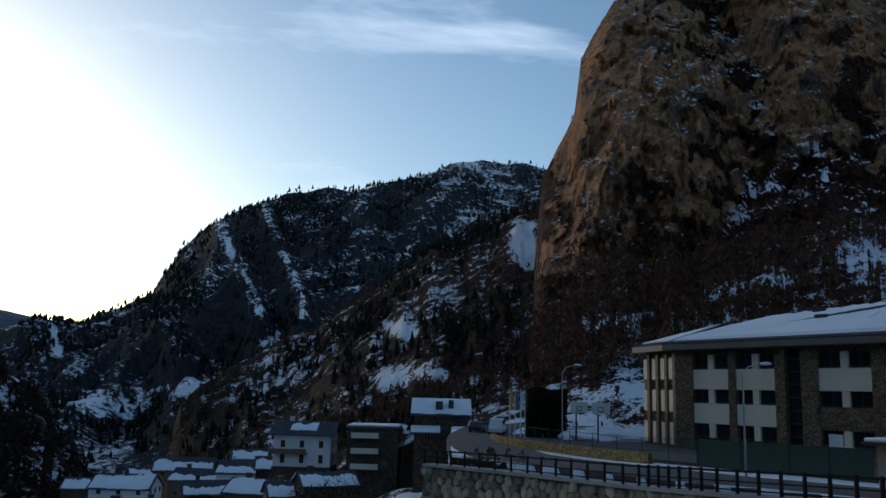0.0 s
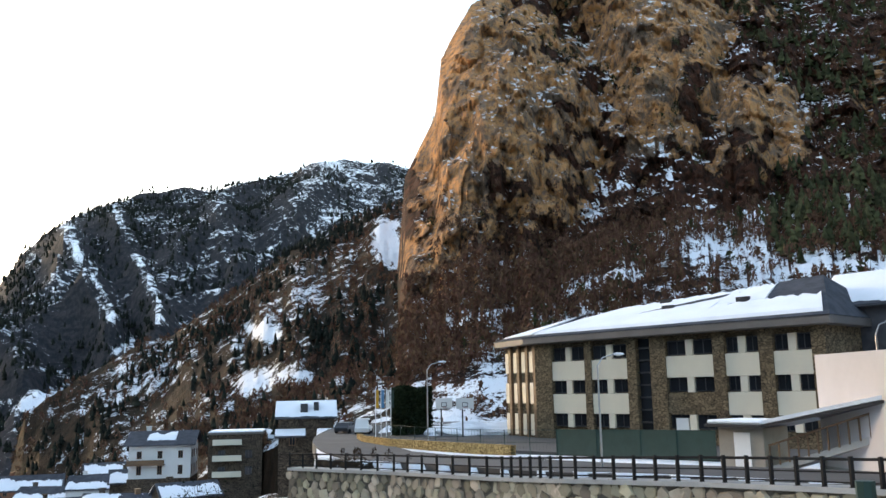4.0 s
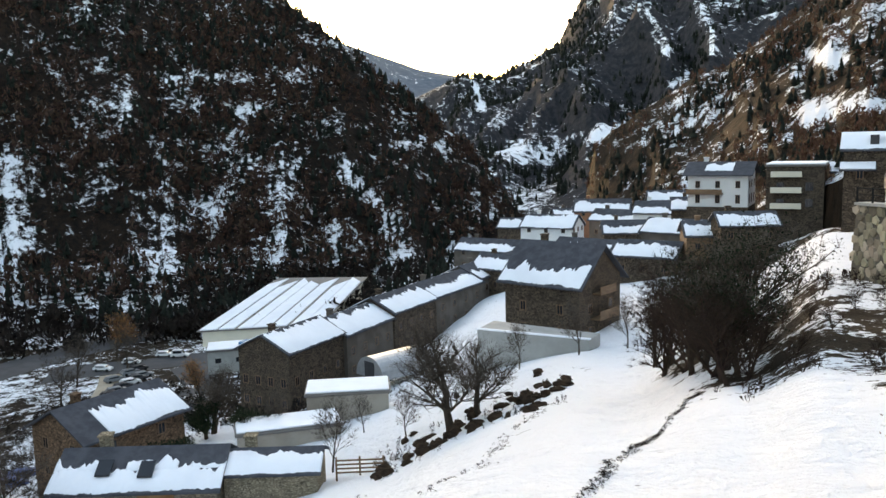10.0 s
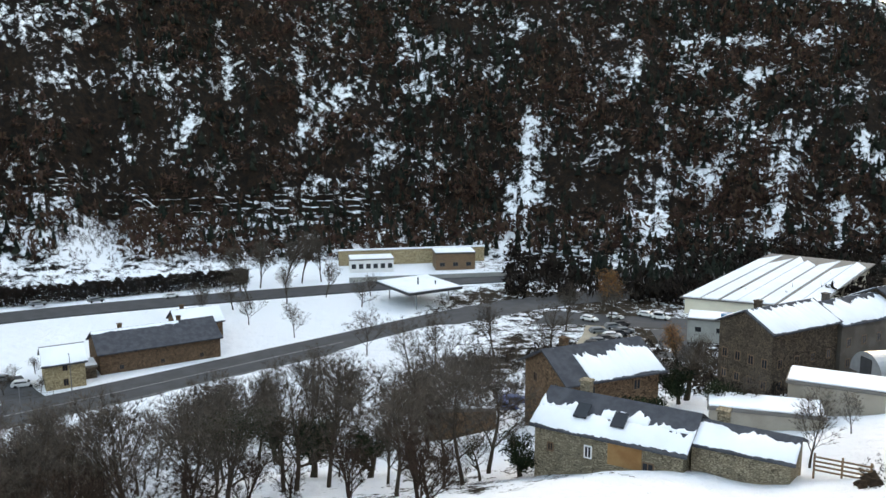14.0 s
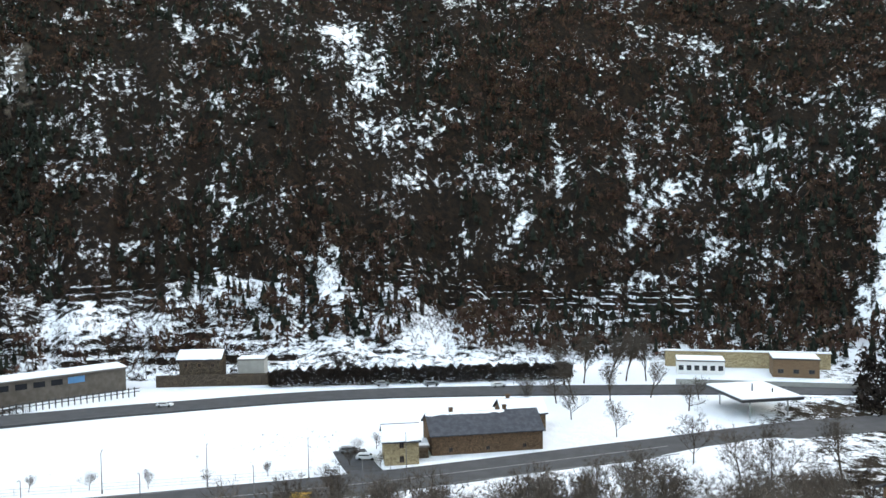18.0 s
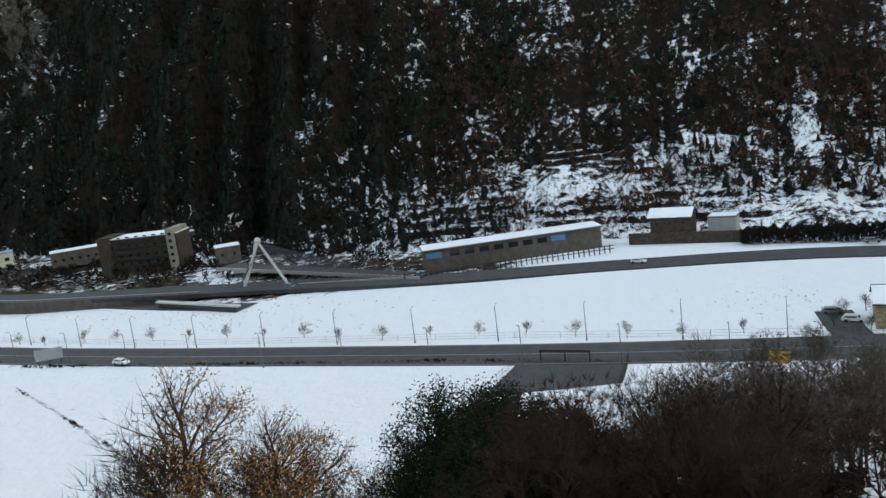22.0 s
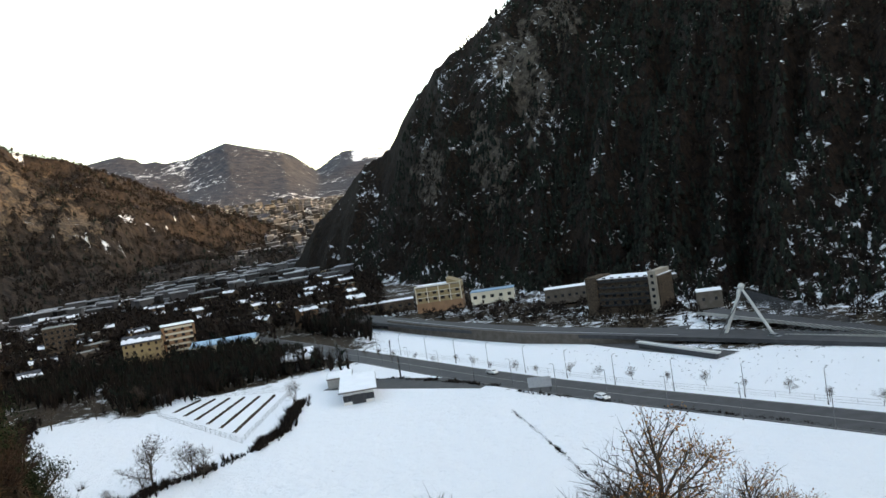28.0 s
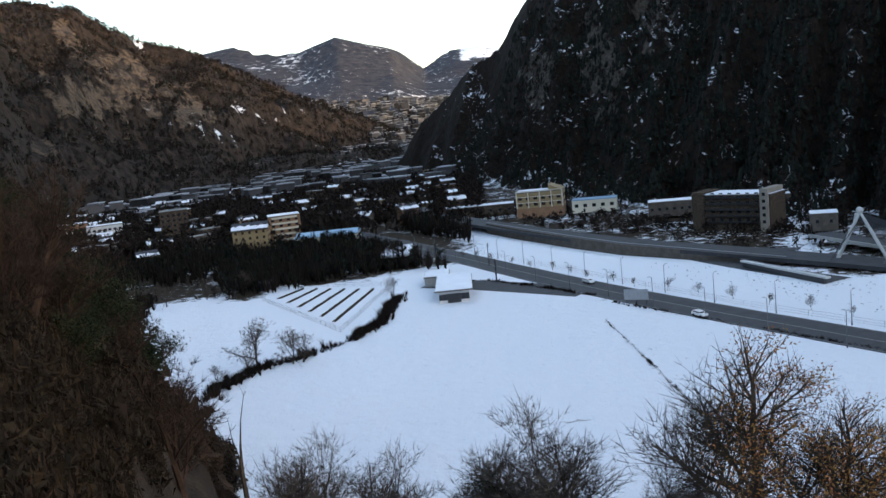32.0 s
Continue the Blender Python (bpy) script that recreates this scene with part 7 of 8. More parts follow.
canopy = thing("station_canopy", -198.0, 104.0, 0.0, 2, "flat white canopy roof on slim steel columns", "canopy")
part("roof", boxes((-9.5, -8.2, 4.3, 9.5, 8.2, 5.0), bevel=0.08), M_DARKMETAL, canopy)
part("snow_cover", boxes((-9.3, -8.0, 5.0, 9.3, 8.0, 5.25), bevel=0.1), M_SNOW, canopy)
for x in (-7.5, 7.5):
    for y in (-5, 5):
        part("column", tubes(((x, y, -0.3), (x, y, 4.3), 0.2, 0.2), sides=8), M_GREYMETAL, canopy)
for x, y in ((-2, 1), (1.5, -1), (4, 3)):
    part("roof_vent", tubes(((x, y, 5.2), (x, y, 6.3), 0.18, 0.18), sides=8), M_DARKMETAL, canopy)
flat_house("white_kiosk", -246.5, 112.0, 0.4, 70, 14, 8, 3.6, "low white kiosk with flat snowy roof", M_WHITE, ((0, 6, 1.4, 1.5),), (0,), storey=2.0)
flat_house("dark_pavilion", -236.5, 137.5, 0.4, 68, 13, 9, 5.0, "dark brown flat-roofed pavilion with snow", M_WOOD, ((0, 3, 1.6, 1.2),), (0,), roof=M_DARKMETAL)
bank = thing("bank_wall", -250, 128, 0.5, 70, "pale ochre retaining wall behind the kiosks", "wall", kind="structure")
part("wall_face", boxes((-24, 0, -1, 26, 0.8, 4.6)), M_OLDOCHRE, bank)
part("coping", boxes((-24.2, -0.3, 4.6, 26.2, 1.1, 5.0)), M_SNOW, bank)
walls = thing("forecourt_wall", -222, 122, 0, 70, "long low concrete forecourt wall", "wall", kind="structure")
part("wall_face", boxes((-26, 0, -0.5, 24, 0.5, 1.6)), M_CONCRETE, walls)
part("coping", boxes((-26.1, -0.1, 1.6, 24.1, 0.6, 1.8)), M_SNOW, walls)

box = thing("yellow_skip", -148.2, -7.0, 0.15, 85, "yellow steel skip beside the road", "skip")
bm = boxes((-1.6, -0.9, 0.2, 1.6, 0.9, 1.7))
for v in bm.verts:
    if v.co.z > 1:
        v.co.x *= 1.12
part("skip_body", bm, M_YELLOW, box)
part("skip_rim", boxes((-1.9, -1.0, 1.65, 1.9, -0.88, 1.8), (-1.9, 0.88, 1.65, 1.9, 1.0, 1.8)), M_YELLOW, box)


# road lamps in two rows
def road_lamp():
    lamp = thing("road_lamp", 0, 0, 0, 0, "tall slim grey road lamp", "street lamp", "road lamps")
    part("pole", tubes(((0, 0, -0.2), (0, 0, 7.6), 0.10, 0.06), ((0, 0, 7.6), (0.8, 0, 7.9), 0.05, 0.04), sides=6), M_GREYMETAL_DARK, lamp)
    part("lamp_head", boxes((0.6, -0.12, 7.86, 1.3, 0.12, 8.0), bevel=0.03), M_GREYMETAL, lamp)
    part("base", tubes(((0, 0, -0.1), (0, 0, 0.7), 0.17, 0.15), sides=6), M_GREYMETAL_DARK, lamp)
    return lamp


lamp = road_lamp()
spots = [(np.interp(-y, (-20, 60, 150, 340), (-162.5, -160.0, -152.5, -157.5)), y, 180) for y in range(13, -340, -19)]
spots += [(np.interp(-y, (-20, 60, 120, 340), (-149.0, -145.5, -139.5, -143.5)), y, 0) for y in range(4, -330, -19)]
for k, (x, y, r) in enumerate(spots):
    if k == 0:
        lamp.matrix_basis = pose(x, y, 0.05, 0, 0, r)
    else:
        copy_thing(lamp, pose(x, y, 0.05, 0, 0, r))
mesh_fence("road_fence", ((-164, 10), (-161.8, -60), (-154.5, -150), (-159, -320)), 1.4, "thin wire fence between road and field", spacing=9.0, wire=M_BARK)
mesh_fence("field_fence", ((-150, 12), (-146, -60)), 0.9, "low wire fence on the near road verge", spacing=8.0, wire=M_BARK)

# young trees along the far verge are planted with the other trees below

# long shed with blue signs
shed = flat_house("long_shed", -244.5, -88.5, 3.0, 120.5, 56, 9, 3.6, "long grey shed with snowy roof and blue signs", M_GREYWALL, ((0, 9, 2.0, 1.4),), (), low=5, over=0.6)
for x0, x1 in ((-27.5, -22.5), (12.0, 16.5)):
    part("blue_sign", boxes((x0, -4.62, 1.2, x1, -4.5, 3.0)), M_BLUE, shed, "blue sign panel")
for k in range(8):
    part("shed_window", boxes((-20 + k * 4.6, -4.56, 1.2, -17 + k * 4.6, -4.5, 2.8)), M_GLASS, shed)
slope_fence = thing("guard_wall", -229.5, -86, 0.3, 119, "dark slatted guard fence below the long shed", "fence")
for k in range(40):
    part("post", boxes((-30 + k * 1.6, -0.1, -0.5, -29.7 + k * 1.6, 0.1, 2.4)), M_DARKMETAL, slope_fence)
part("rail", boxes((-30, -0.05, 1.9, 34, 0.05, 2.1)), M_DARKMETAL, slope_fence)
part("rail", boxes((-30, -0.05, 1.0, 34, 0.05, 1.2)), M_DARKMETAL, slope_fence)
house("valley_chalet", -262.0, -41.0, 4.6, 85, 12, 9, 3.4, 2.2, "brown stone chalet with snowy roof on the bank", M_DARKSTONE, M_SLATE, 0.8, ((-1, 0.03, 0.95, 0, 1),), ((0, 3, 1.0, 1.2),), (0, 3), 0, 6.0, seed=81)
flat_house("bank_garage", -262.0, -26.0, 4.2, 84, 8, 6, 2.6, "small grey garage with snow on top", M_CONCRETE, (), (), low=6)
wall2 = thing("stone_bank_wall", -255.5, -38, 0.5, 86, "dark stone retaining wall above the highway", "wall", kind="structure")
part("wall_face", boxes((-16, 0, -1, 19, 0.7, 3.0)), M_DARKSTONE, wall2)

# dark hedge between highway and slope
for k in range(7):
    y0 = -14 + k * 13
    leafy_block("dark_hedge", np.interp(y0, (-14, 70), (-251, -245)), y0, 0.2, 92, 13.2, 3.4, 4.6, 5200, 0.30, M_BARE, "dense dark leafless hedge beside the highway", "hedge", 0.3, 40 + k)


# cable-stayed bridge
def bridge():
    span = thing("cable_stayed_bridge", -206.0, -157.0, 0.6, 0, "pale concrete cable-stayed bridge with leaning pylon", "bridge")
    top = Vector((-5.0, -2.5, 14.6))
    part("front_leg", tubes(((-0.5, -7.8, -0.8), tuple(top), 0.55, 0.45), sides=8), M_CONCRETEWHITE, span, "slanting pale concrete leg")
    part("side_leg", tubes(((-3.8, 8.2, -0.5), tuple(top), 0.5, 0.4), sides=8), M_CONCRETEWHITE, span, "slanting pale concrete leg")
    part("back_leg", tubes(((-7.5, -6.5, 9.5), tuple(top + Vector((-0.6, -1.6, -0.8))), 0.4, 0.5), sides=8), M_CONCRETEWHITE, span)
    bm = bmesh.new()
    bmesh.ops.create_icosphere(bm, subdivisions=2, radius=1.05, matrix=Matrix.Translation(top + Vector((0, 0, 0.4))))
    part("pylon_head", bm, M_CONCRETEWHITE, span, "rounded white pylon head")
    for k in range(20):
        f = (k + 1) / 20
        h = top - Vector((0, 0, 0.2 + 2.2 * (1 - f)))
        part("cable", tubes((tuple(h), (-4.5 - 5 * f, 10.0 + 34 * f, 1.0), 0.09, 0.09), sides=4), M_DARKMETAL, span)
        part("cable", tubes((tuple(h), (5.0 - 25 * f, -6.0 - 14 * f, 0.3 + 2.4 * f), 0.09, 0.09), sides=4), M_DARKMETAL, span)
    part("deck", solid([(-9.0, 50, 0.9), (-14.0, 50, 0.9), (-32, -34, 2.8), (-24, -36, 2.8)], 0.9), M_ASPHALT, span)
    part("deck_edge", solid([(-8.4, 50, 1.1), (-9.0, 50, 1.1), (-24.0, -36, 3.0), (-23.4, -36, 3.0)], 1.0), M_CONCRETE, span)
    part("cable_anchor", solid([(-4.2, 9, 1.0), (-5.0, 9, 1.0), (-10.0, 45, 1.0), (-9.2, 45, 1.0)], 0.8), M_CONCRETE, span)


bridge()
hw = thing("highway_retaining_wall", 0, 0, 0, 0, "grey concrete retaining wall carrying the highway", "wall", kind="structure")
line = ((-199, -176), (-192, -200), (-185, -235), (-184.5, -262), (-187, -310), (-190, -340))
for k, ((x0, y0), (x1, y1)) in enumerate(zip(line, line[1:])):
    z0, z1 = (1.9, 3.0, 3.8, 4.2, 4.5, 4.6)[k], (1.9, 3.0, 3.8, 4.2, 4.5, 4.6)[k + 1]
    bm = bmesh.new()
    v = [bm.verts.new(p) for p in ((x0, y0, -0.5), (x1, y1, -0.5), (x1, y1, z1), (x0, y0, z0), (x0 - 0.8, y0, -0.5), (x1 - 0.8, y1, -0.5), (x1 - 0.8, y1, z1), (x0 - 0.8, y0, z0))]
    for f in ((0, 1, 2, 3), (5, 4, 7, 6), (3, 2, 6, 7), (0, 3, 7, 4), (1, 5, 6, 2)):
        bm.faces.new([v[i] for i in f])
    part("wall_bay", bm, M_GREYWALL, hw)
    part("guard_rail", tubes(((x0 - 0.4, y0, z0 + 0.7), (x1 - 0.4, y1, z1 + 0.7), 0.08, 0.08), sides=5), M_GREYMETAL, hw)
over = thing("underpass_deck", -187.5, -167.0, 0.0, 80, "pale underpass deck over a dark box for the shaded gap", "bridge")
part("deck", boxes((-18, -0.8, 1.6, 18, 0.8, 2.1), bevel=0.05), M_CONCRETEWHITE, over)
# no hollow here: a solid dark box stands for the shadow below the deck
part("opening", boxes((-17, -0.6, -0.4, 17, 0.6, 1.6)), M_DARKMETAL, over, "solid dark box painted as the shaded underpass gap")
part("guard_rail", boxes((-18, -0.75, 2.7, 18, -0.65, 2.8)), M_GREYMETAL, over)

# blocks at the foot of the mountain
block = flat_house("dark_apartment_block", -247.0, -240.0, 2.8, 108, 32, 13, 11.0, "dark five-storey apartment block with snowy flat roof", M_DARKSTONE, tuple((k, 9, 1.4, 1.5) for k in range(4)), (0,), low=3, storey=3.2)
part("side_tower", boxes((-15.4, -7.4, -3, -10.5, 6.0, 12.4)), M_DARKSTONE, block)
part("end_tower", boxes((12.2, -7.4, -3, 15.4, 6.0, 13.4)), M_PALEWALL, block, "pale end stair tower")
for k in range(5):
    part("tower_window", boxes((13.2, -7.5, 0.4 + k * 2.6, 14.4, -7.38, 1.6 + k * 2.6)), M_GLASS, block)
    part("balcony", boxes((-9.5, -7.3, 0.4 + k * 2.4, 11.5, -6.4, 0.55 + k * 2.4), (-9.5, -7.3, 0.55 + k * 2.4, 11.5, -7.2, 1.1 + k * 2.4)), M_DARKMETAL, block)
yel = flat_house("yellow_apartment_block", -240.5, -369.0, 2.0, 140, 24, 14, 11.0, "cream and orange four-storey block with snowy roof", M_YELLOWWALL, tuple((k, 6, 2.0, 1.6) for k in range(3)), (0, 1, 3), low=3, storey=3.2, frame_mat=M_WOOD)
part("brick_base", boxes((-12.1, -7.2, -3, 12.1, 7.1, 3.0)), M_BRICK, yel, "orange brick base storey")
part("gable", solid([(5, -7.1, 14.5), (12.2, -7.1, 11.6), (12.2, 7, 11.6), (5, 7, 14.5)], 2.6), M_YELLOWWALL, yel)
for k in range(3):
    part("cornice", boxes((-12.2, -7.35, 5.7 + k * 3.0, 12.2, -7.05, 6.0 + k * 3.0)), M_CREAM, yel, "cream cornice band")
for x in (-12.1, -6.0, 0.0, 6.0, 11.6):
    part("pilaster", boxes((x, -7.3, 3.0, x + 0.5, -7.0, 11.6)), M_CREAM, yel)
flat_house("blue_roofed_store", -257.0, -345.0, 3.0, 138, 22, 10, 4.4, "pale store with blue-grey roof", M_CREAM, ((0, 5, 1.8, 1.6),), (0,), False, roof=M_BLUEROOF)
flat_house("long_depot", -222.0, -405.0, 2.0, 148, 40, 10, 4.0, "long low depot with white roof", M_DARKSTONE, ((0, 8, 1.6, 1.2),), (0,))
flat_house("far_depot", -215.0, -470.0, 2.0, 152, 26, 10, 4.0, "dark depot with snowy roof", M_DARKSTONE, (), ())
flat_house("bank_office", -262, -290, 3.0, 138, 26, 9, 4.5, "low grey office row with snow", M_GREYWALL, ((0, 8, 1.2, 1.2),), (0,))
flat_house("roadside_store", -283, -252, 5.0, 134, 10, 8, 3.6, "small snowy-roofed store by the slope", M_GREYWALL, (), ())
flat_house("bridge_house", -252, -205, 3.0, 132, 9, 8, 4.0, "small white-roofed house beside the bridge", M_GREYWALL, ((0, 2, 1.0, 1.2),), (0,))

# fuel station by the road
st = flat_house("fuel_station", -114.0, -228.0, 0.0, 62, 24, 9, 3.6, "white flat-roofed roadside station with snow", M_WHITE, ((0, 4, 2.2, 1.8),), (0, 1), storey=1.0, over=1.2)
part("garage_door", boxes((12.0, -2, 0, 12.06, 2, 2.8)), M_DARKMETAL, st)
flat_house("station_annexe", -119.0, -250.0, 0.0, 62, 12, 8, 3.0, "low station annexe with tilted snowy roof", M_CONCRETE, ((0, 2, 1.6, 1.2),), (0,))
fc = thing("pump_canopy", -128.0, -303.0, 0.0, 62, "broad snow-topped pump canopy", "canopy")
part("roof", boxes((-13, -6, 4.4, 13, 6, 5.2), bevel=0.05), M_WHITE, fc)
part("snow_cover", boxes((-12.8, -5.8, 5.2, 12.8, 5.8, 5.5), bevel=0.1), M_SNOW, fc)
for x in (-9, 9):
    part("column", boxes((x - 0.4, -0.4, -0.3, x + 0.4, 0.4, 4.4)), M_WHITE, fc)
totem = thing("station_sign", -131.5, -232.0, 0.0, 60, "tall dark price sign beside the station", "sign")
part("panel", boxes((-1.0, -0.25, 0.5, 1.0, 0.25, 8.0), bevel=0.04), M_DARKMETAL, totem)
for k in range(4):
    part("price_bar", boxes((-0.7, -0.28, 3.0 + k * 1.0, 0.7, -0.25, 3.5 + k * 1.0)), M_REDPAINT if k % 2 else M_WHITE, totem)
ad = thing("advertising_mast", -146.0, -262.0, 0.0, 55, "small board on a tall mast", "sign")
part("mast", tubes(((0, 0, -0.2), (0, 0, 8.0), 0.16, 0.13), sides=8), M_DARKMETAL, ad)
part("board", boxes((-2.2, -0.1, 6.6, 0.4, 0.1, 8.2)), M_DARKMETAL, ad)
bb = thing("billboard", -139.0, -172.0, 0.0, 128, "grey-backed roadside billboard on posts", "billboard")
part("board", boxes((-3.2, -0.12, 1.4, 3.2, 0.0, 4.2), bevel=0.03), M_GREYMETAL, bb)
for x in (-2.6, 0, 2.6):
    part("post", boxes((x - 0.1, 0.0, -0.3, x + 0.1, 0.16, 4.3)), M_DARKMETAL, bb)
    part("brace", tubes(((x, 0.1, 3.4), (x, 2.0, 0.0), 0.06, 0.06), sides=5), M_DARKMETAL, bb)

# field, garden and hedges
plot = thing("vegetable_garden", 0, 0, 0, 0, "fenced garden plot with dark rows in snow", "garden", kind="structure")
a, b, c, d = Vector((-81, -290, 0)), Vector((-104, -260, 0)), Vector((-71, -216, 0)), Vector((-70, -280, 0))
for k in range(6):
    p, q = a.lerp(b, 0.12 + k * 0.155), d.lerp(c, 0.08 + k * 0.165)
    p, q = p.lerp(q, 0.06), p.lerp(q, 0.94)
    w = (b - a).normalized() * 0.6
    bm = bmesh.new()
    rows = []
    rng = random.Random(k)
    for j in range(31):
        m = p.lerp(q, j / 30)
        rows.append([bm.verts.new((m + w * s + Vector((0, 0, h * rng.uniform(0.7, 1.3)))).to_tuple()) for s, h in ((-1, -0.1), (-0.6, 0.35), (0.6, 0.4), (1, -0.1))])
    for u, v in zip(rows, rows[1:]):
        for i in range(3):
            bm.faces.new((u[i], u[i + 1], v[i + 1], v[i]))
    part("garden_row", bm, M_SOIL, plot, "dark row of old plants and soil")
hut = house("garden_hut", -73.0, -298.0, 0.0, 20, 5, 4, 2.3, 0.8, "small dark garden hut with snow on top", M_DARKMETAL, M_DARKMETAL, 0.4, ((-1, 0.05, 0.95, 0, 1),), (), (), 0, 0.5)
mesh_fence("garden_fence", ((-68, -290), (-82, -294), (-106, -260), (-70, -211), (-66, -278)), 1.5, "wire fence with thin posts round the garden", spacing=3.5, wire=M_BLACKPAINT)


def rough_hedge(line, width, height, count, label, material, seed, name="field_hedge", size=0.28):
    rng = np.random.default_rng(seed)
    pts = np.array(line, float)
    seg = np.linalg.norm(np.diff(pts, axis=0), axis=1)
    s = rng.uniform(0, seg.sum(), count)
    cum = np.concatenate([[0], np.cumsum(seg)])
    x = np.interp(s, cum, pts[:, 0]) + rng.normal(0, width / 3, count)
    y = np.interp(s, cum, pts[:, 1]) + rng.normal(0, width / 3, count)
    z = land(x, y)
    h = height * (0.6 + 0.8 * rng.random(count)) * (0.75 + 0.9 * fbm(x / 5, y / 5, 2, seed))
    return scatter(name, TUFTS, np.stack([x, y, z - 0.1, np.maximum(h, 0.25), np.maximum(h, 0.25) * size * 4], -1), material, label, "hedge")


rough_hedge(((-101, -241), (-90, -224), (-81, -209), (-70, -201), (-58, -195), (-43, -192), (-33, -184), (-22, -172), (-16, -160)), 3.0, 2.2, 900, "rough brown hedge between the snowy fields", M_BARE, 3)
rough_hedge(((-33, -320), (-24, -270), (-14, -235), (-2, -205), (6, -190)), 5.0, 3.2, 900, "dark bushy hedge on the field edge", M_BARE, 5)
rough_hedge(((-124, -166), (-108, -131), (-91, -94), (-80, -76)), 0.7, 0.45, 500, "narrow line of dead stalks across the snow", M_BARE, 7, "furrow_line", 0.5)
rough_hedge(((-148, -30), (-146.5, -70), (-141, -130), (-137, -180)), 1.2, 0.7, 500, "dry grass verge beside the road", M_BARE, 9, "verge_grass", 0.5)
rough_hedge(((-124, -250), (-132, -236), (-136, -215), (-139, -190)), 1.6, 1.0, 260, "brown bushes on the bank between field and road", M_BARE, 19, "bank_bushes", 0.4)


def stalk_line(line, width, count, seed):
    """Short dead stalks and clods in a line across the snow."""
    rng = np.random.default_rng(seed)
    pts = np.array(line, float)
    cum = np.concatenate([[0], np.cumsum(np.linalg.norm(np.diff(pts, axis=0), axis=1))])
    at_s = rng.uniform(0, cum[-1], count)
    x, y = [np.interp(at_s, cum, pts[:, k]) + rng.normal(0, width, count) for k in (0, 1)]
    h = rng.uniform(0.04, 0.16, count)
    scatter("furrow_line", BUSHES, np.stack([x, y, land(x, y) - 0.02, h, h * 1.6], -1), M_BARE, "thin line of dead stalks and clods across the snow", "furrow")


stalk_line(((-5.2, 14.0), (-6.4, 22.0), (-7.0, 32.0), (-7.4, 41.0)), 0.12, 420, 13)
stalk_line(((-9.4, 15.0), (-13.8, 28.0), (-18.0, 42.0), (-20.0, 54.0)), 0.3, 220, 15)
stalk_line(((-16.0, 18.0), (-22.0, 28.0), (-28.0, 40.0)), 0.8, 160, 16)
lot = mesh_ob("asphalt_lot", [(-147, -54, 0.1), (-148, -33, 0.1), (-118, -30, 0.1), (-117, -55, 0.1), (-147, -54, -0.6), (-148, -33, -0.6), (-118, -30, -0.6), (-117, -55, -0.6)], [(0, 1, 2, 3), (0, 4, 5, 1), (1, 5, 6, 2), (2, 6, 7, 3), (3, 7, 4, 0)], M_ASPHALT)
tagged(lot, "dark cleared asphalt lot beside the road", "lot", kind="structure")
mesh_fence("lot_fence", ((-147, -54), (-117, -55)), 1.8, "pale mesh fence beside the lot", spacing=3.0, wire=M_BARK)
mesh_fence("lot_side_fence", ((-148, -33), (-118, -30)), 2.2, "dark mesh fence beside the lot", spacing=2.0, wire=M_BARK)
gantry = thing("lot_gantry", -147.5, -45.0, 0.1, 90, "dark low steel gantry at the lot gate", "gantry")
part("beam", boxes((-5, -0.25, 1.8, 5, 0.25, 2.3)), M_DARKMETAL, gantry)
for x in (-4.8, 0, 4.8):
    part("post", boxes((x - 0.12, -0.12, -0.3, x + 0.12, 0.12, 1.8)), M_DARKMETAL, gantry)

# cars on the roads, standing
park(car_model(CAR_PAINTS[1], "silver-grey car on the highway", "cars on the highway"), [(-244.5, 13, 0.42, 94), (-241, 27, 0.42, 97), (-216, -110, 0.6, 80), (-208, -148, 0.9, 78)])
park(car_model(CAR_PAINTS[0], "white car on the road", "cars on the highway"), [(-236, 46, 0.42, 100), (-229, -46, 0.42, 82), (-140, -150, 0.25, 85), (-148, -205, 0.25, 88)])

# ---- the town to the north ----
rng = random.Random(17)
TOWN_WALLS = (M_GREYWALL, M_OLDOCHRE, M_GREYWALL, M_BROWNSTONE, M_DARKSTONE, M_BROWNSTONE, M_DARKSTONE)
orange = flat_house("orange_apartment_block", -118.0, -425.0, 0.0, 168, 16, 12, 15.0, "orange-brown brick apartment block with balconies", M_BRICK, tuple((k, 4, 1.5, 1.5) for k in range(5)), (0, 1, 3), storey=2.9)
for k in range(5):
    part("balcony", boxes((-6.5, -7.2, 2.6 + k * 2.8, 6.5, -6.0, 2.8 + k * 2.8), (-6.5, -7.2, 2.8 + k * 2.8, 6.5, -7.1, 3.6 + k * 2.8)), M_CREAM, orange)
house("ochre_apartment_house", -98.0, -415.0, 0.0, 158, 17, 12, 11.5, 3.0, "ochre apartment house with steep slate roof", M_YELLOWWALL, M_SLATE, 0.6, ((-1, 0.1, 0.5, 0, 1),), tuple((k, 5, 1.1, 1.3) for k in range(4)), (0, 1, 3), 1, 2.0)
bl = flat_house("blue_sports_hall", -128.0, -386.0, 0.0, 152, 30, 16, 6.0, "pale hall with a blue sheet-metal roof", M_CREAM, ((0, 8, 2.0, 1.6), (1, 8, 2.0, 1.6)), (0, 1), False, roof=M_BLUEROOF)
part("roof_ridge", solid([(-15, -8, 6.4), (15, -8, 6.4), (15, 0, 8.0), (-15, 0, 8.0)], 0.2), M_BLUEROOF, bl)
part("roof_back", solid([(-15, 8, 6.4), (15, 8, 6.4), (15, 0, 8.0), (-15, 0, 8.0)], 0.2), M_BLUEROOF, bl)
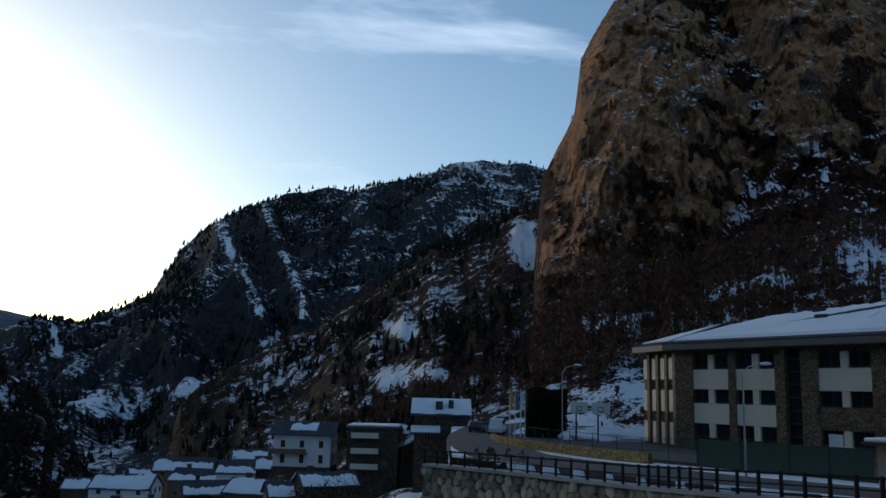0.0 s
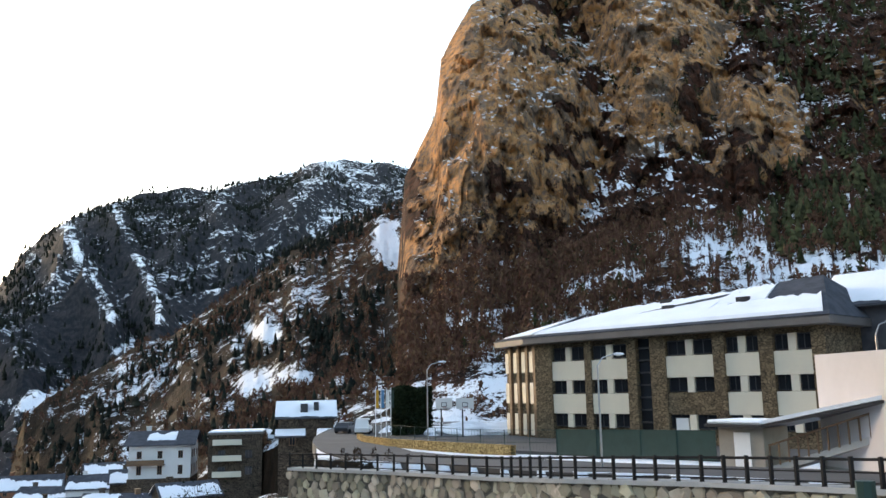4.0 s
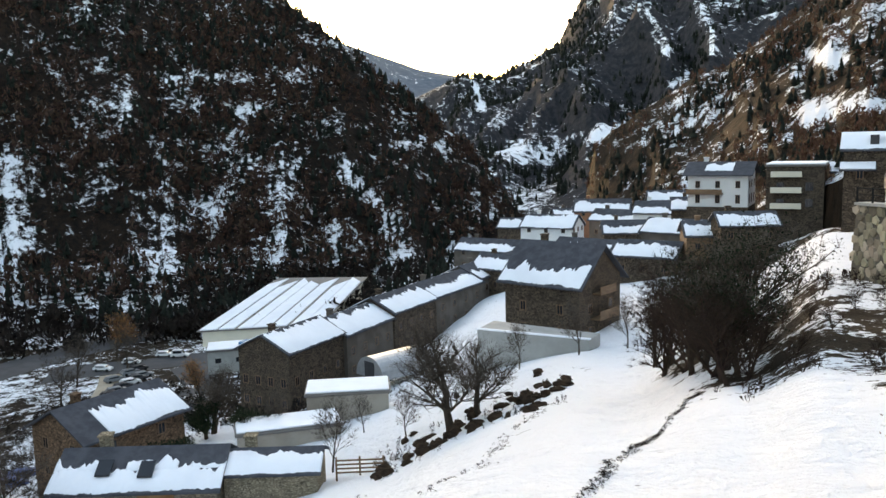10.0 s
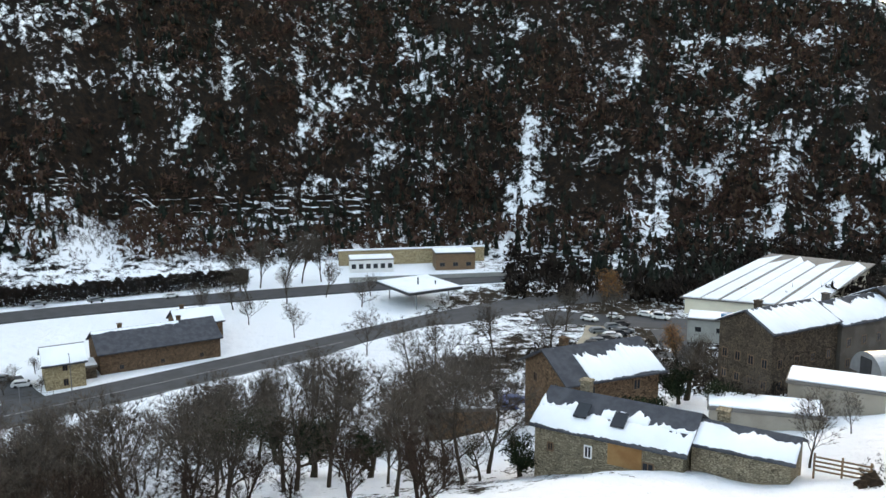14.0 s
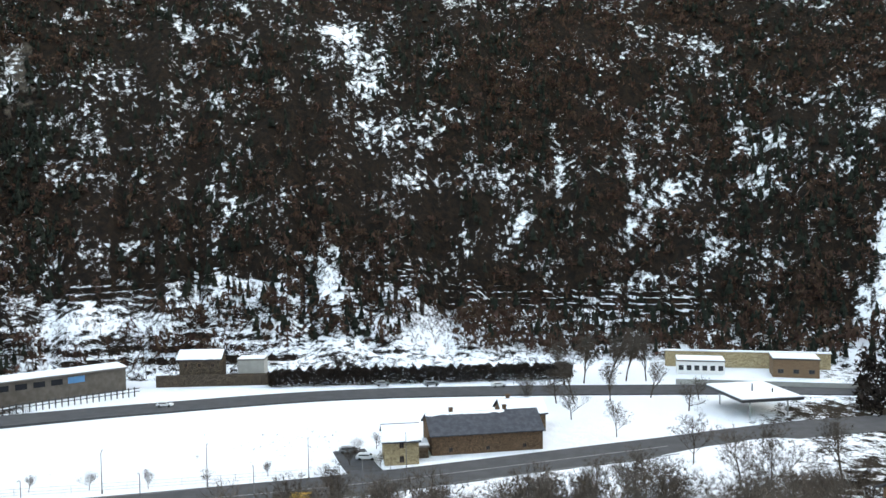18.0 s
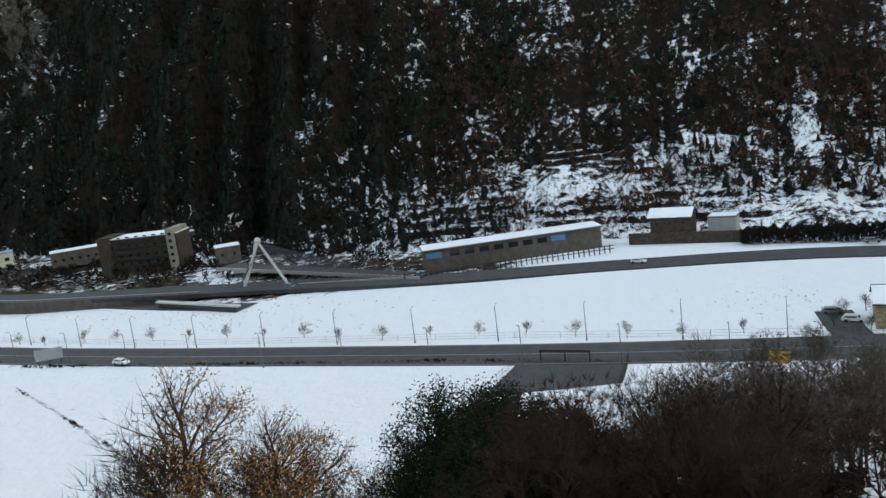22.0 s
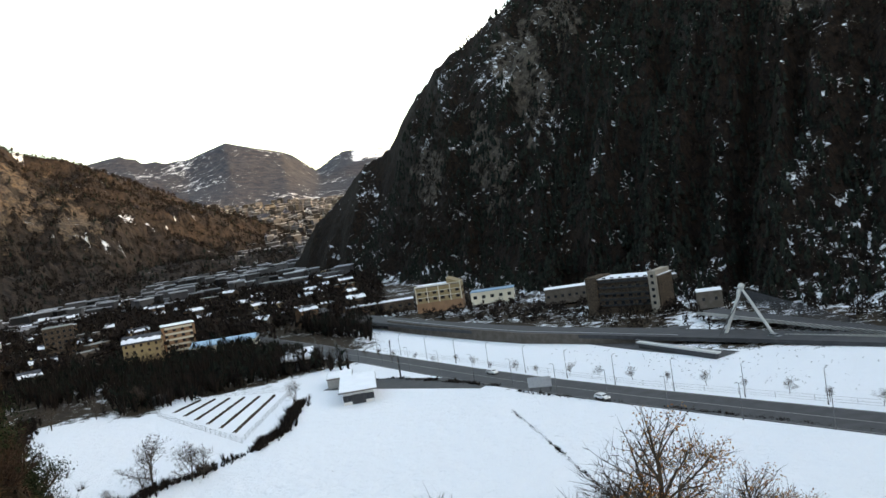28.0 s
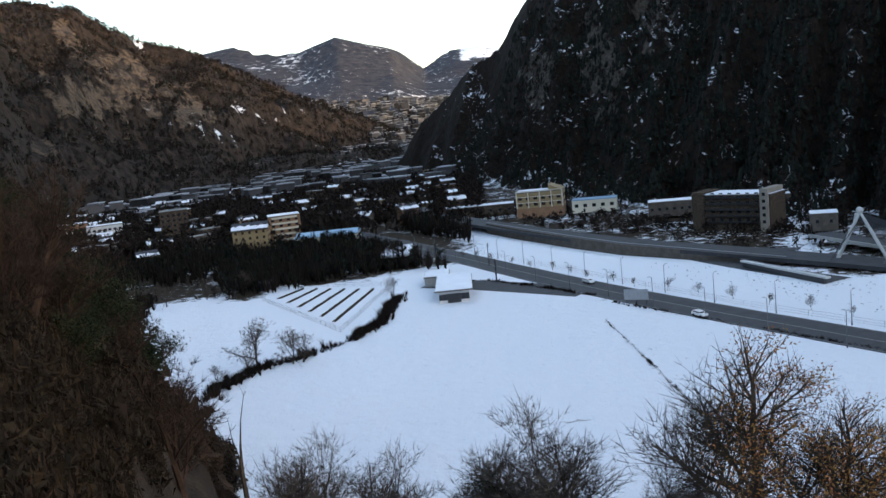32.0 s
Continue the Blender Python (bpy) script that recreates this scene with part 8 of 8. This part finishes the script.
flat_house("dark_tower_block", -78.0, -520.0, 0.0, 170, 16, 14, 19.0, "dark brown tower block with flat roof", M_DARKSTONE, tuple((k, 5, 1.4, 1.4) for k in range(6)), (0, 1), False, storey=3.0)
flat_house("red_office_block", -22.0, -610.0, 2.0, 176, 26, 12, 11.0, "red and white office block with snow", M_BRICK, tuple((k, 8, 1.6, 1.5) for k in range(3)), (0, 1))
flat_house("grey_office_block", -44.0, -590.0, 1.0, 174, 22, 12, 10.0, "pale grey office block with ribbon windows", M_WHITE, tuple((k, 7, 1.8, 1.4) for k in range(3)), (0, 1))
taken = []
for k in range(700):
    az = rng.uniform(151.5, 181)
    d = 390 + 620 * rng.random() ** 0.75
    if az < 158 and d < 430:
        continue
    x, y = at(az, d)
    if any((x - p) ** 2 + (y - q) ** 2 < 17 ** 2 for p, q in taken) or math.hypot(x + 118, y + 425) < 24 or math.hypot(x + 98, y + 415) < 22 or math.hypot(x + 128, y + 386) < 30 or -166 < x < -136:
        continue
    hz, zone = land(np.array([x]), np.array([y]), True)
    z = float(hz[0])
    if zone[0] or z > 14 or len(taken) > 150:
        continue
    taken.append((x, y))
    w, dd = rng.uniform(7, 12), rng.uniform(6, 9)
    storeys = rng.choice((1, 2, 2, 2, 3))
    wall = rng.choice(TOWN_WALLS)
    turn = az + rng.uniform(-40, 40)
    if rng.random() < 0.6:
        house("town_house", x, y, z, turn, w, dd, storeys * 2.9 + 0.4, 2.2, "%s town house with snowy gable roof" % wall.name.replace("_", " "), wall, M_SLATE, 0.5, ((-1, 0.03, rng.uniform(0.5, 0.97), 0, 1),), tuple((s, 3, 1.1, 1.3) for s in range(storeys)), (0,), 1, 3.0, group="town houses", seed=k)
    else:
        flat_house("town_block", x, y, z, turn, w * 1.3, dd, storeys * 2.9 + 0.3, "%s town building with flat snowy roof" % wall.name.replace("_", " "), wall, tuple((s, 4, 1.2, 1.3) for s in range(storeys)), (0,), rng.random() < 0.5, low=3, group="town houses")


def far_town():
    """Small distant buildings on the rising ground, joined."""
    rng = np.random.default_rng(23)
    sets = {"wall": ([], []), "roof": ([], [])}
    for k in range(2600):
        az = rng.uniform(151, 180) if k % 3 == 0 else rng.uniform(150, 166)
        d = rng.uniform(760, 1500) if k % 3 == 0 else rng.uniform(1000, 2750)
        x, y = at(az, d)
        z, zone = land(np.array([x]), np.array([y]), True)
        if zone[0] not in (0, list(RANGES).index("far_north") + 1):
            continue
        w, dd, h = rng.uniform(8, 20), rng.uniform(7, 13), rng.choice([4, 5, 7, 7, 10, 14])
        c, s = math.cos(radians(az + rng.uniform(-35, 35))), math.sin(radians(az + rng.uniform(-35, 35)))
        for nm, z0, z1, g in (("wall", z[0] - 6, z[0] + h, 0), ("roof", z[0] + h + 0.02, z[0] + h + 0.9, 0.5)):
            v, f = sets[nm]
            i = len(v)
            for zz in (z0, z1):
                for px, py in ((-1, -1), (1, -1), (1, 1), (-1, 1)):
                    lx, ly = px * (w / 2 + g), py * (dd / 2 + g)
                    v.append((x + lx * c - ly * s, y + lx * s + ly * c, zz))
            f += [tuple(i + j for j in q) for q in ((0, 1, 5, 4), (1, 2, 6, 5), (2, 3, 7, 6), (3, 0, 4, 7), (4, 5, 6, 7))]
    for nm, mat, label in (("wall", M_FARWALL, "distant pale town buildings on the hillside"), ("roof", M_FARROOF, "snowy roofs of the distant town")):
        o = mesh_ob("far_town_" + nm, sets[nm][0], sets[nm][1], mat)
        tagged(o, label, "town", kind="stuff")


far_town()
# ---- trees and bushes near and far ----
rng = random.Random(77)


def spots_in(count, az0, az1, r0, r1, s0, s1, test=None):
    out = []
    while len(out) < count:
        az, r = rng.uniform(az0, az1), math.sqrt(rng.uniform(r0 * r0, r1 * r1))
        x, y = at(az, r)
        if test is None or test(x, y):
            out.append((x, y, rng.uniform(s0, s1), rng.uniform(0, 6.28)))
    return out


BARE = [tree_model("bare_tree", 100 + k, 9.0, "leafless grey-brown tree with fine twigs in snow", 3, (0.55, 0.62, 0.5, 0.68)[k], 0, None, 0.1, 0.03, 12, "tree", 0.011 + 0.002 * k, 0.3) for k in range(4)]
# wood between farm and road
slope = spots_in(104, 57, 97, 60, 132, 0.7, 1.3)
slope += [(*at(a, d), s, rng.uniform(0, 6)) for a, d, s in ((61, 150, 1.4), (63, 158, 1.2), (57, 165, 1.2), (53, 172, 1.2), (66, 172, 1.1), (69, 150, 1.0), (52, 190, 1.2), (49, 196, 1.3), (71, 190, 0.9), (74, 205, 0.9), (77, 216, 1.0), (75, 222, 1.1))]
slope += [(-163 + rng.uniform(-2, 2) + 0.06 * (-60 - y if y < -60 else 0), y, rng.uniform(0.28, 0.45), rng.uniform(0, 6)) for y in range(8, -330, -11)]
for k, model in enumerate(BARE):
    grove(model, slope[k::4])

# the big spreading trees on the snowy slope below the viewpoint
big = tree_model("spreading_bare_tree", 131, 10.0, "big spreading leafless tree above dark rocks", 4, 0.66, 0, None, 0.1, 0.03, 2, "tree", 0.03, 0.26)
grove(big, [(*at(27.3, 66), 0.95, 0.4), (*at(25.4, 68), 0.72, 2.0), (*at(43.7, 98), 0.85, 3.3)])
slim = tree_model("slim_bare_tree", 137, 7.0, "slim leafless tree on the snowy slope", 3, 0.5, 0, None, 0.1, 0.03, 8, "tree", 0.014, 0.34)
grove(slim, [(*at(35.7, 70), 0.95, 1), (*at(22.4, 88), 0.75, 2), (*at(18.3, 90), 0.9, 3), (*at(33.5, 84), 0.6, 4), (*at(30.5, 72), 0.7, 5), (*at(13.2, 86), 1.0, 0.3), (*at(15.0, 95), 0.9, 2.6), (*at(39.5, 92), 0.8, 1.2), (*at(28.6, 98), 0.7, 5.1)])
conif = tree_model("small_evergreen", 141, 4.0, "small dark evergreen bush among the houses", 3, 0.6, 2600, M_EVERGREEN, 0.14, 0.06, 0, "tree", 0.03, 0.2)
grove(conif, [(*at(41.5, 92), 1.0, 0), (*at(47.2, 80), 1.0, 1), (*at(48.6, 79), 0.95, 2), (*at(46.0, 82), 0.85, 3), (*at(44.2, 96), 1.1, 4), (*at(55, 66), 0.9, 5), (*at(70, 78), 1.5, 1.5), (*at(66, 74), 1.2, 2.5)])
# the dense bush beside the retaining wall
THICK = [tree_model("thicket_bush", 150 + k, 7.0, "dense leafless reddish-brown thicket on the bank", 3, 0.52, 0, None, 0.1, 0.03, 17, "bush", 0.010, 0.13, M_SCRUBDARK) for k in range(2)]
bank = [(*at(a, d), s, rng.uniform(0, 6)) for a, d, s in ((12.4, 58, 0.9), (11.6, 54, 0.92), (10.8, 50, 0.95), (9.8, 47, 0.95), (9.0, 45, 0.85), (8.2, 43, 0.65), (12.2, 64, 0.95), (10.2, 58, 1.0), (9.2, 54, 0.95), (7.4, 44, 0.5), (13.2, 70, 0.9), (8.6, 60, 0.9))]
bank += [(*at(a, d), s, rng.uniform(0, 6)) for a, d, s in ((3.6, 50, 0.2), (2.2, 47, 0.18), (1.0, 52, 0.2), (-2.4, 45, 0.42), (-3.0, 43, 0.36), (4.4, 44, 0.18), (5.2, 56, 0.22), (3.0, 58, 0.2), (-0.4, 42, 0.16), (4.0, 37, 0.16), (6.0, 64, 0.3), (4.6, 68, 0.3))]
bank += spots_in(46, 92, 117, 34, 62, 0.7, 1.15) + spots_in(14, 60, 92, 40, 62, 0.45, 0.8) + spots_in(16, 117, 166, 46, 70, 0.4, 0.75)
bank += spots_in(60, 171.5, 184, 14, 70, 0.14, 0.36, lambda x, y: ground(x, y) > 30)
for k, model in enumerate(THICK):
    grove(model, bank[k::2])
ivy = tree_model("ivy_clad_tree", 158, 8.0, "ivy-covered slim tree among the thicket", 3, 0.5, 2600, M_EVERGREEN, 0.09, 0.05, 6, "tree", 0.02, 0.3)
grove(ivy, [(*at(8.6, 48), 1.05, 0), (*at(9.8, 51), 0.95, 1), (*at(7.8, 46), 0.8, 3.3), (*at(76, 66), 1.0, 2), (*at(72, 70), 0.9, 3), (*at(83, 70), 0.8, 4), (*at(58, 66), 0.6, 5)])

# oaks with withered leaves, and evergreen holm oaks, just below the viewpoint
oak = tree_model("withered_oak", 161, 12.0, "bare oak keeping some withered orange-brown leaves", 4, 0.62, 13000, M_OAKLEAF, 0.095, 0.022, 2, "tree", 0.026, 0.26, M_BARK, lopsided=True)
grove(oak, [(*at(133.6, 41), 1.02, 2.3), (*at(128.3, 43), 0.78, 1.9)])
small_oak = tree_model("oak_bush", 163, 3.2, "low oak bush with withered brown leaves", 3, 0.75, 2400, M_OAKDARK, 0.05, 0.06, 5, "bush", 0.02, 0.15)
grove(small_oak, [(*at(-4.6, 14.5), 0.62, 0.5), (*at(-7.6, 14.0), 0.68, 2.0), (*at(-10.5, 13.5), 0.7, 4.0), (*at(-6.2, 12.0), 0.5, 1.0), (*at(126.5, 44), 1.6, 1.0), (*at(124.8, 46), 1.5, 3.0)])
holm = tree_model("holm_oak", 167, 9.0, "dense dark evergreen holm oak", 3, 0.62, 24000, M_EVERGREEN, 0.095, 0.04, 0, "tree", 0.03, 0.2)
grove(holm, [(*at(117.2, 42), 1.0, 0.3), (*at(113.6, 41), 0.92, 2.0), (*at(110.6, 43), 0.95, 4.0), (*at(119.6, 46), 0.75, 1.0), (*at(107.0, 47), 0.85, 5.0), (*at(153, 44), 0.7, 1.1), (*at(149.5, 46), 0.6, 2.1)])
fore = tree_model("near_bare_tree", 171, 11.0, "spreading leafless tree just below the viewpoint", 4, 0.64, 0, None, 0.1, 0.03, 3, "tree", 0.022, 0.26)
grove(fore, [(*at(146.0, 42), 0.92, 0.2), (*at(139.0, 45), 0.72, 1.4), (*at(153.6, 44), 0.75, 3.0), (*at(161.2, 43), 0.68, 4.0), (*at(165.0, 40), 0.74, 5.0), (*at(167.2, 41), 0.72, 2.2), (*at(150.0, 52), 0.5, 0.7), (*at(102.0, 48), 0.95, 1.2), (*at(97.0, 50), 0.95, 4.4), (*at(93.5, 52), 0.9, 2.9)])
park_tree = tree_model("field_tree", 173, 9.0, "rounded leafless tree standing in the snowy field", 3, 0.62, 0, None, 0.1, 0.03, 12, "tree", 0.016, 0.24)
grove(park_tree, [(-43, -195, 1.25, 0), (-50.5, -190.5, 0.95, 1), (-53, -190, 0.85, 2), (-22.5, -177, 0.62, 3), (-32, -188, 0.5, 4), (-40, -190, 0.7, 5), (-100, -244, 0.7, 1), (-38, -300, 0.9, 2), (-52, -300, 0.9, 3), (-66, -300, 0.9, 4), (-176, 4, 0.4, 0), (-180, 8, 0.4, 2), (-169, 2, 0.45, 4), (-200, 88, 0.8, 1), (-212, 96, 0.7, 3)])
brown_tree = tree_model("brown_leaved_tree", 177, 10.0, "tree with withered brown leaves by the car park", 3, 0.55, 3000, M_OAKDARK, 0.14, 0.05, 6, "tree", 0.02, 0.25)
grove(brown_tree, [(-164, 140, 1.1, 0), (-104, 106, 0.8, 2)])
poplar = tree_model("poplar", 179, 15.0, "tall slender leafless poplar beside the highway", 3, 0.34, 0, None, 0.1, 0.03, 10, "tree", 0.012, 0.3)
grove(poplar, [(-237, 66, 0.9, 0), (-238, 72, 1.0, 1), (-236, 79, 0.95, 2), (-238, 85, 1.05, 3), (-237, 91, 0.9, 4), (-213, 62, 0.8, 5), (-214, 72, 0.75, 0.5), (-216, 84, 0.7, 1.5)])
snag = tree_model("bare_snag", 181, 5.5, "thin crooked dead branch rising above the slope", 1, 0.35, 0, None, 0.1, 0.03, 4, "tree", 0.018, 0.5)
grove(snag, [(*at(169.0, 26), 1.0, 0.5)])

# grove in front of the town, bushes on the rocky slope
towngrove = wood(4200, 51, 152, 181, 298, 430, ["ground"], 0.05, 9.0, 0.3)
towngrove = towngrove[(towngrove[:, 0] < -170) | (towngrove[:, 0] > -134)]
scatter("town_grove", TUFTS, towngrove, M_BARE, "dark leafless grove in front of the town", "wood")
scatter("town_conifers", BUSHES, towngrove[::3], M_CONIFER, "dark conifers between the town houses", "wood")
scatter("town_trees", CROWNS, np.concatenate([wood(9000, 53, 151, 182, 430, 1050, ["ground"], 0.1, 8.5, 0.2, (0.6, 1.1)), wood(6000, 54, 150, 178, 1000, 2300, ["ground", "far_north"], 0.1, 8.0, 0.2, (0.6, 1.1))]), M_BARE, "bare trees between the distant houses", "wood")
scatter("slope_scrub", CROWNS, np.concatenate([wood(4200, 55, 170, 186, 40, 150, ["ground"], 0.3, 1.8, 0.2, (0.7, 1.2))]), M_THORN, "brown leafless scrub on the rocky slope", "scrub")
scatter("near_scrub", BUSHES, np.concatenate([wood(4600, 58, 176, 192, 3.5, 10, ["ground"], 0.3, 0.3, 0.0), wood(5000, 56, 174.5, 190, 8, 24, ["ground"], 0.3, 0.42, 0.0), wood(3600, 60, 172.5, 190, 22, 46, ["ground"], 0.3, 0.9, 0.0, (0.7, 1.2))]), M_THORN, "low dark thorny scrub on the near slope", "scrub")
bush = tree_model("slope_evergreen", 183, 3.4, "dark evergreen bush on the rocky slope", 3, 0.7, 4200, M_EVERGREEN, 0.085, 0.07, 0, "bush", 0.03, 0.15)
grove(bush, [(*at(a, d), s, rng.uniform(0, 6)) for a, d, s in ((173.2, 62, 1.2), (172.6, 50, 1.0), (177.6, 74, 0.9), (178.5, 82, 1.0), (180.2, 26, 0.7), (173.5, 60, 0.8), (177.5, 50, 0.9), (174.8, 36, 0.7))])
grove_more = spots_in(60, 176.5, 187, 13, 64, 0.25, 0.8, lambda x, y: ground(x, y) > 30)
for x, y, s, r in grove_more:
    copy_thing(bush, Matrix()).matrix_basis = Matrix.Translation((x, y, ground(x, y) - 0.1)) @ Matrix.Rotation(r, 4, "Z") @ Matrix.Scale(s, 4)
foot = wood(2600, 62, 118, 153, 250, 520, ["ground"], 0.15, 3.4, 0.0, (0.7, 1.1))
foot = foot[foot[:, 0] < -212 - 0.03 * np.clip(-foot[:, 1] - 300, 0, 200)]
scatter("roadside_wood", CROWNS, foot, M_BARE, "dark bare trees between the buildings at the mountain foot", "wood")
stubble = wood(2600, 63, 84, 140, 150, 300, ["ground"], 0.0, 0.42, 0.0, (0.8, 1.6))
stubble = stubble[(stubble[:, 0] > -200) & (stubble[:, 0] < -166) & (stubble[:, 1] < 0)][:700]
scatter("field_stubble", BUSHES, stubble, M_BARE, "small dark tufts poking through the snowy field", "tufts")
scatter("fore_scrub", BUSHES, wood(3000, 64, 88, 126, 32, 64, ["ground"], 0.2, 1.5, 0.0, (0.8, 1.3)), M_THORN, "dark undergrowth below the oaks", "scrub")
villagewild = wood(1500, 59, 31, 63, 104, 172, ["ground"], 0.2, 1.9, 0.3)
villagewild = villagewild[villagewild[:, 0] > -140]
scatter("village_scrub", BUSHES, villagewild, M_BARE, "dark bushes and garden clutter between the houses", "scrub")
wallside = wood(1700, 61, -38, -5, 20, 66, ["ground"], 0.0, 0.8, 0.8)
wallside = wallside[behind_wall(wallside[:, 0], wallside[:, 1]) + behind_wall(wallside[:, 0] + 2.5, wallside[:, 1]) < 0.5]
scatter("bank_scrub", BUSHES, np.concatenate([wallside, wood(1800, 57, -7, 11, 32, 66, ["ground"], 0.05, 0.95, 0.6), wood(300, 58, 19, 33, 55, 72, ["ground"], -0.1, 0.6, 0.0)]), M_SCRUBDARK, "low brown scrub poking through the snow", "scrub")

# dark rocks under the spreading tree
for k in range(64):
    a = rng.uniform(19.0, 33.0)
    d = (rng.uniform(60, 70) if k % 3 else rng.uniform(52, 84)) + (26 - a) * 0.5
    x, y = at(a, d)
    bm = bmesh.new()
    bmesh.ops.create_icosphere(bm, subdivisions=2, radius=1.0)
    sx, sy, sz = rng.uniform(0.25, 0.95), rng.uniform(0.25, 0.7), rng.uniform(0.2, 0.5)
    for v in bm.verts:
        n = 1 + 0.55 * noise.noise(v.co * 1.7 + Vector((k, 0, 0))) - 0.3 * abs(noise.noise(v.co * 3.1 + Vector((0, k, 0))))
        v.co = Vector((v.co.x * sx * n, v.co.y * sy * n, v.co.z * sz * n))
    o = part("boulder", bm, M_OUTCROP, None)
    o.matrix_world = pose(x, y, ground(x, y) + 0.1, 0, 0, rng.uniform(0, 360))
    tagged(o, "dark boulder breaking through the snow", "rock", "boulders below the tree")
for k in range(34):
    a, d = rng.uniform(171.4, 179), rng.uniform(22, 75)
    x, y = at(a, d)
    bm = bmesh.new()
    bmesh.ops.create_icosphere(bm, subdivisions=3, radius=1.0)
    size = d / 60
    sx, sy, sz = rng.uniform(0.7, 2.0) * size, rng.uniform(0.6, 1.4) * size, rng.uniform(0.7, 2.0) * size
    for v in bm.verts:
        n = 1 + 0.5 * noise.noise(v.co * 1.4 + Vector((k * 3, 0, 0))) - 0.55 * abs(noise.noise(v.co * 3.3 + Vector((0, k, 0)))) + 0.22 * noise.noise(v.co * 8.0)
        v.co = Vector((v.co.x * sx * n, v.co.y * sy * n, v.co.z * sz * n))
    o = part("rock_outcrop", bm, M_OUTCROP, None)
    o.matrix_world = pose(x, y, ground(x, y) - 0.3, 0, 0, rng.uniform(0, 360))
    tagged(o, "rough brown rock outcrop on the slope", "rock", "rock outcrops")
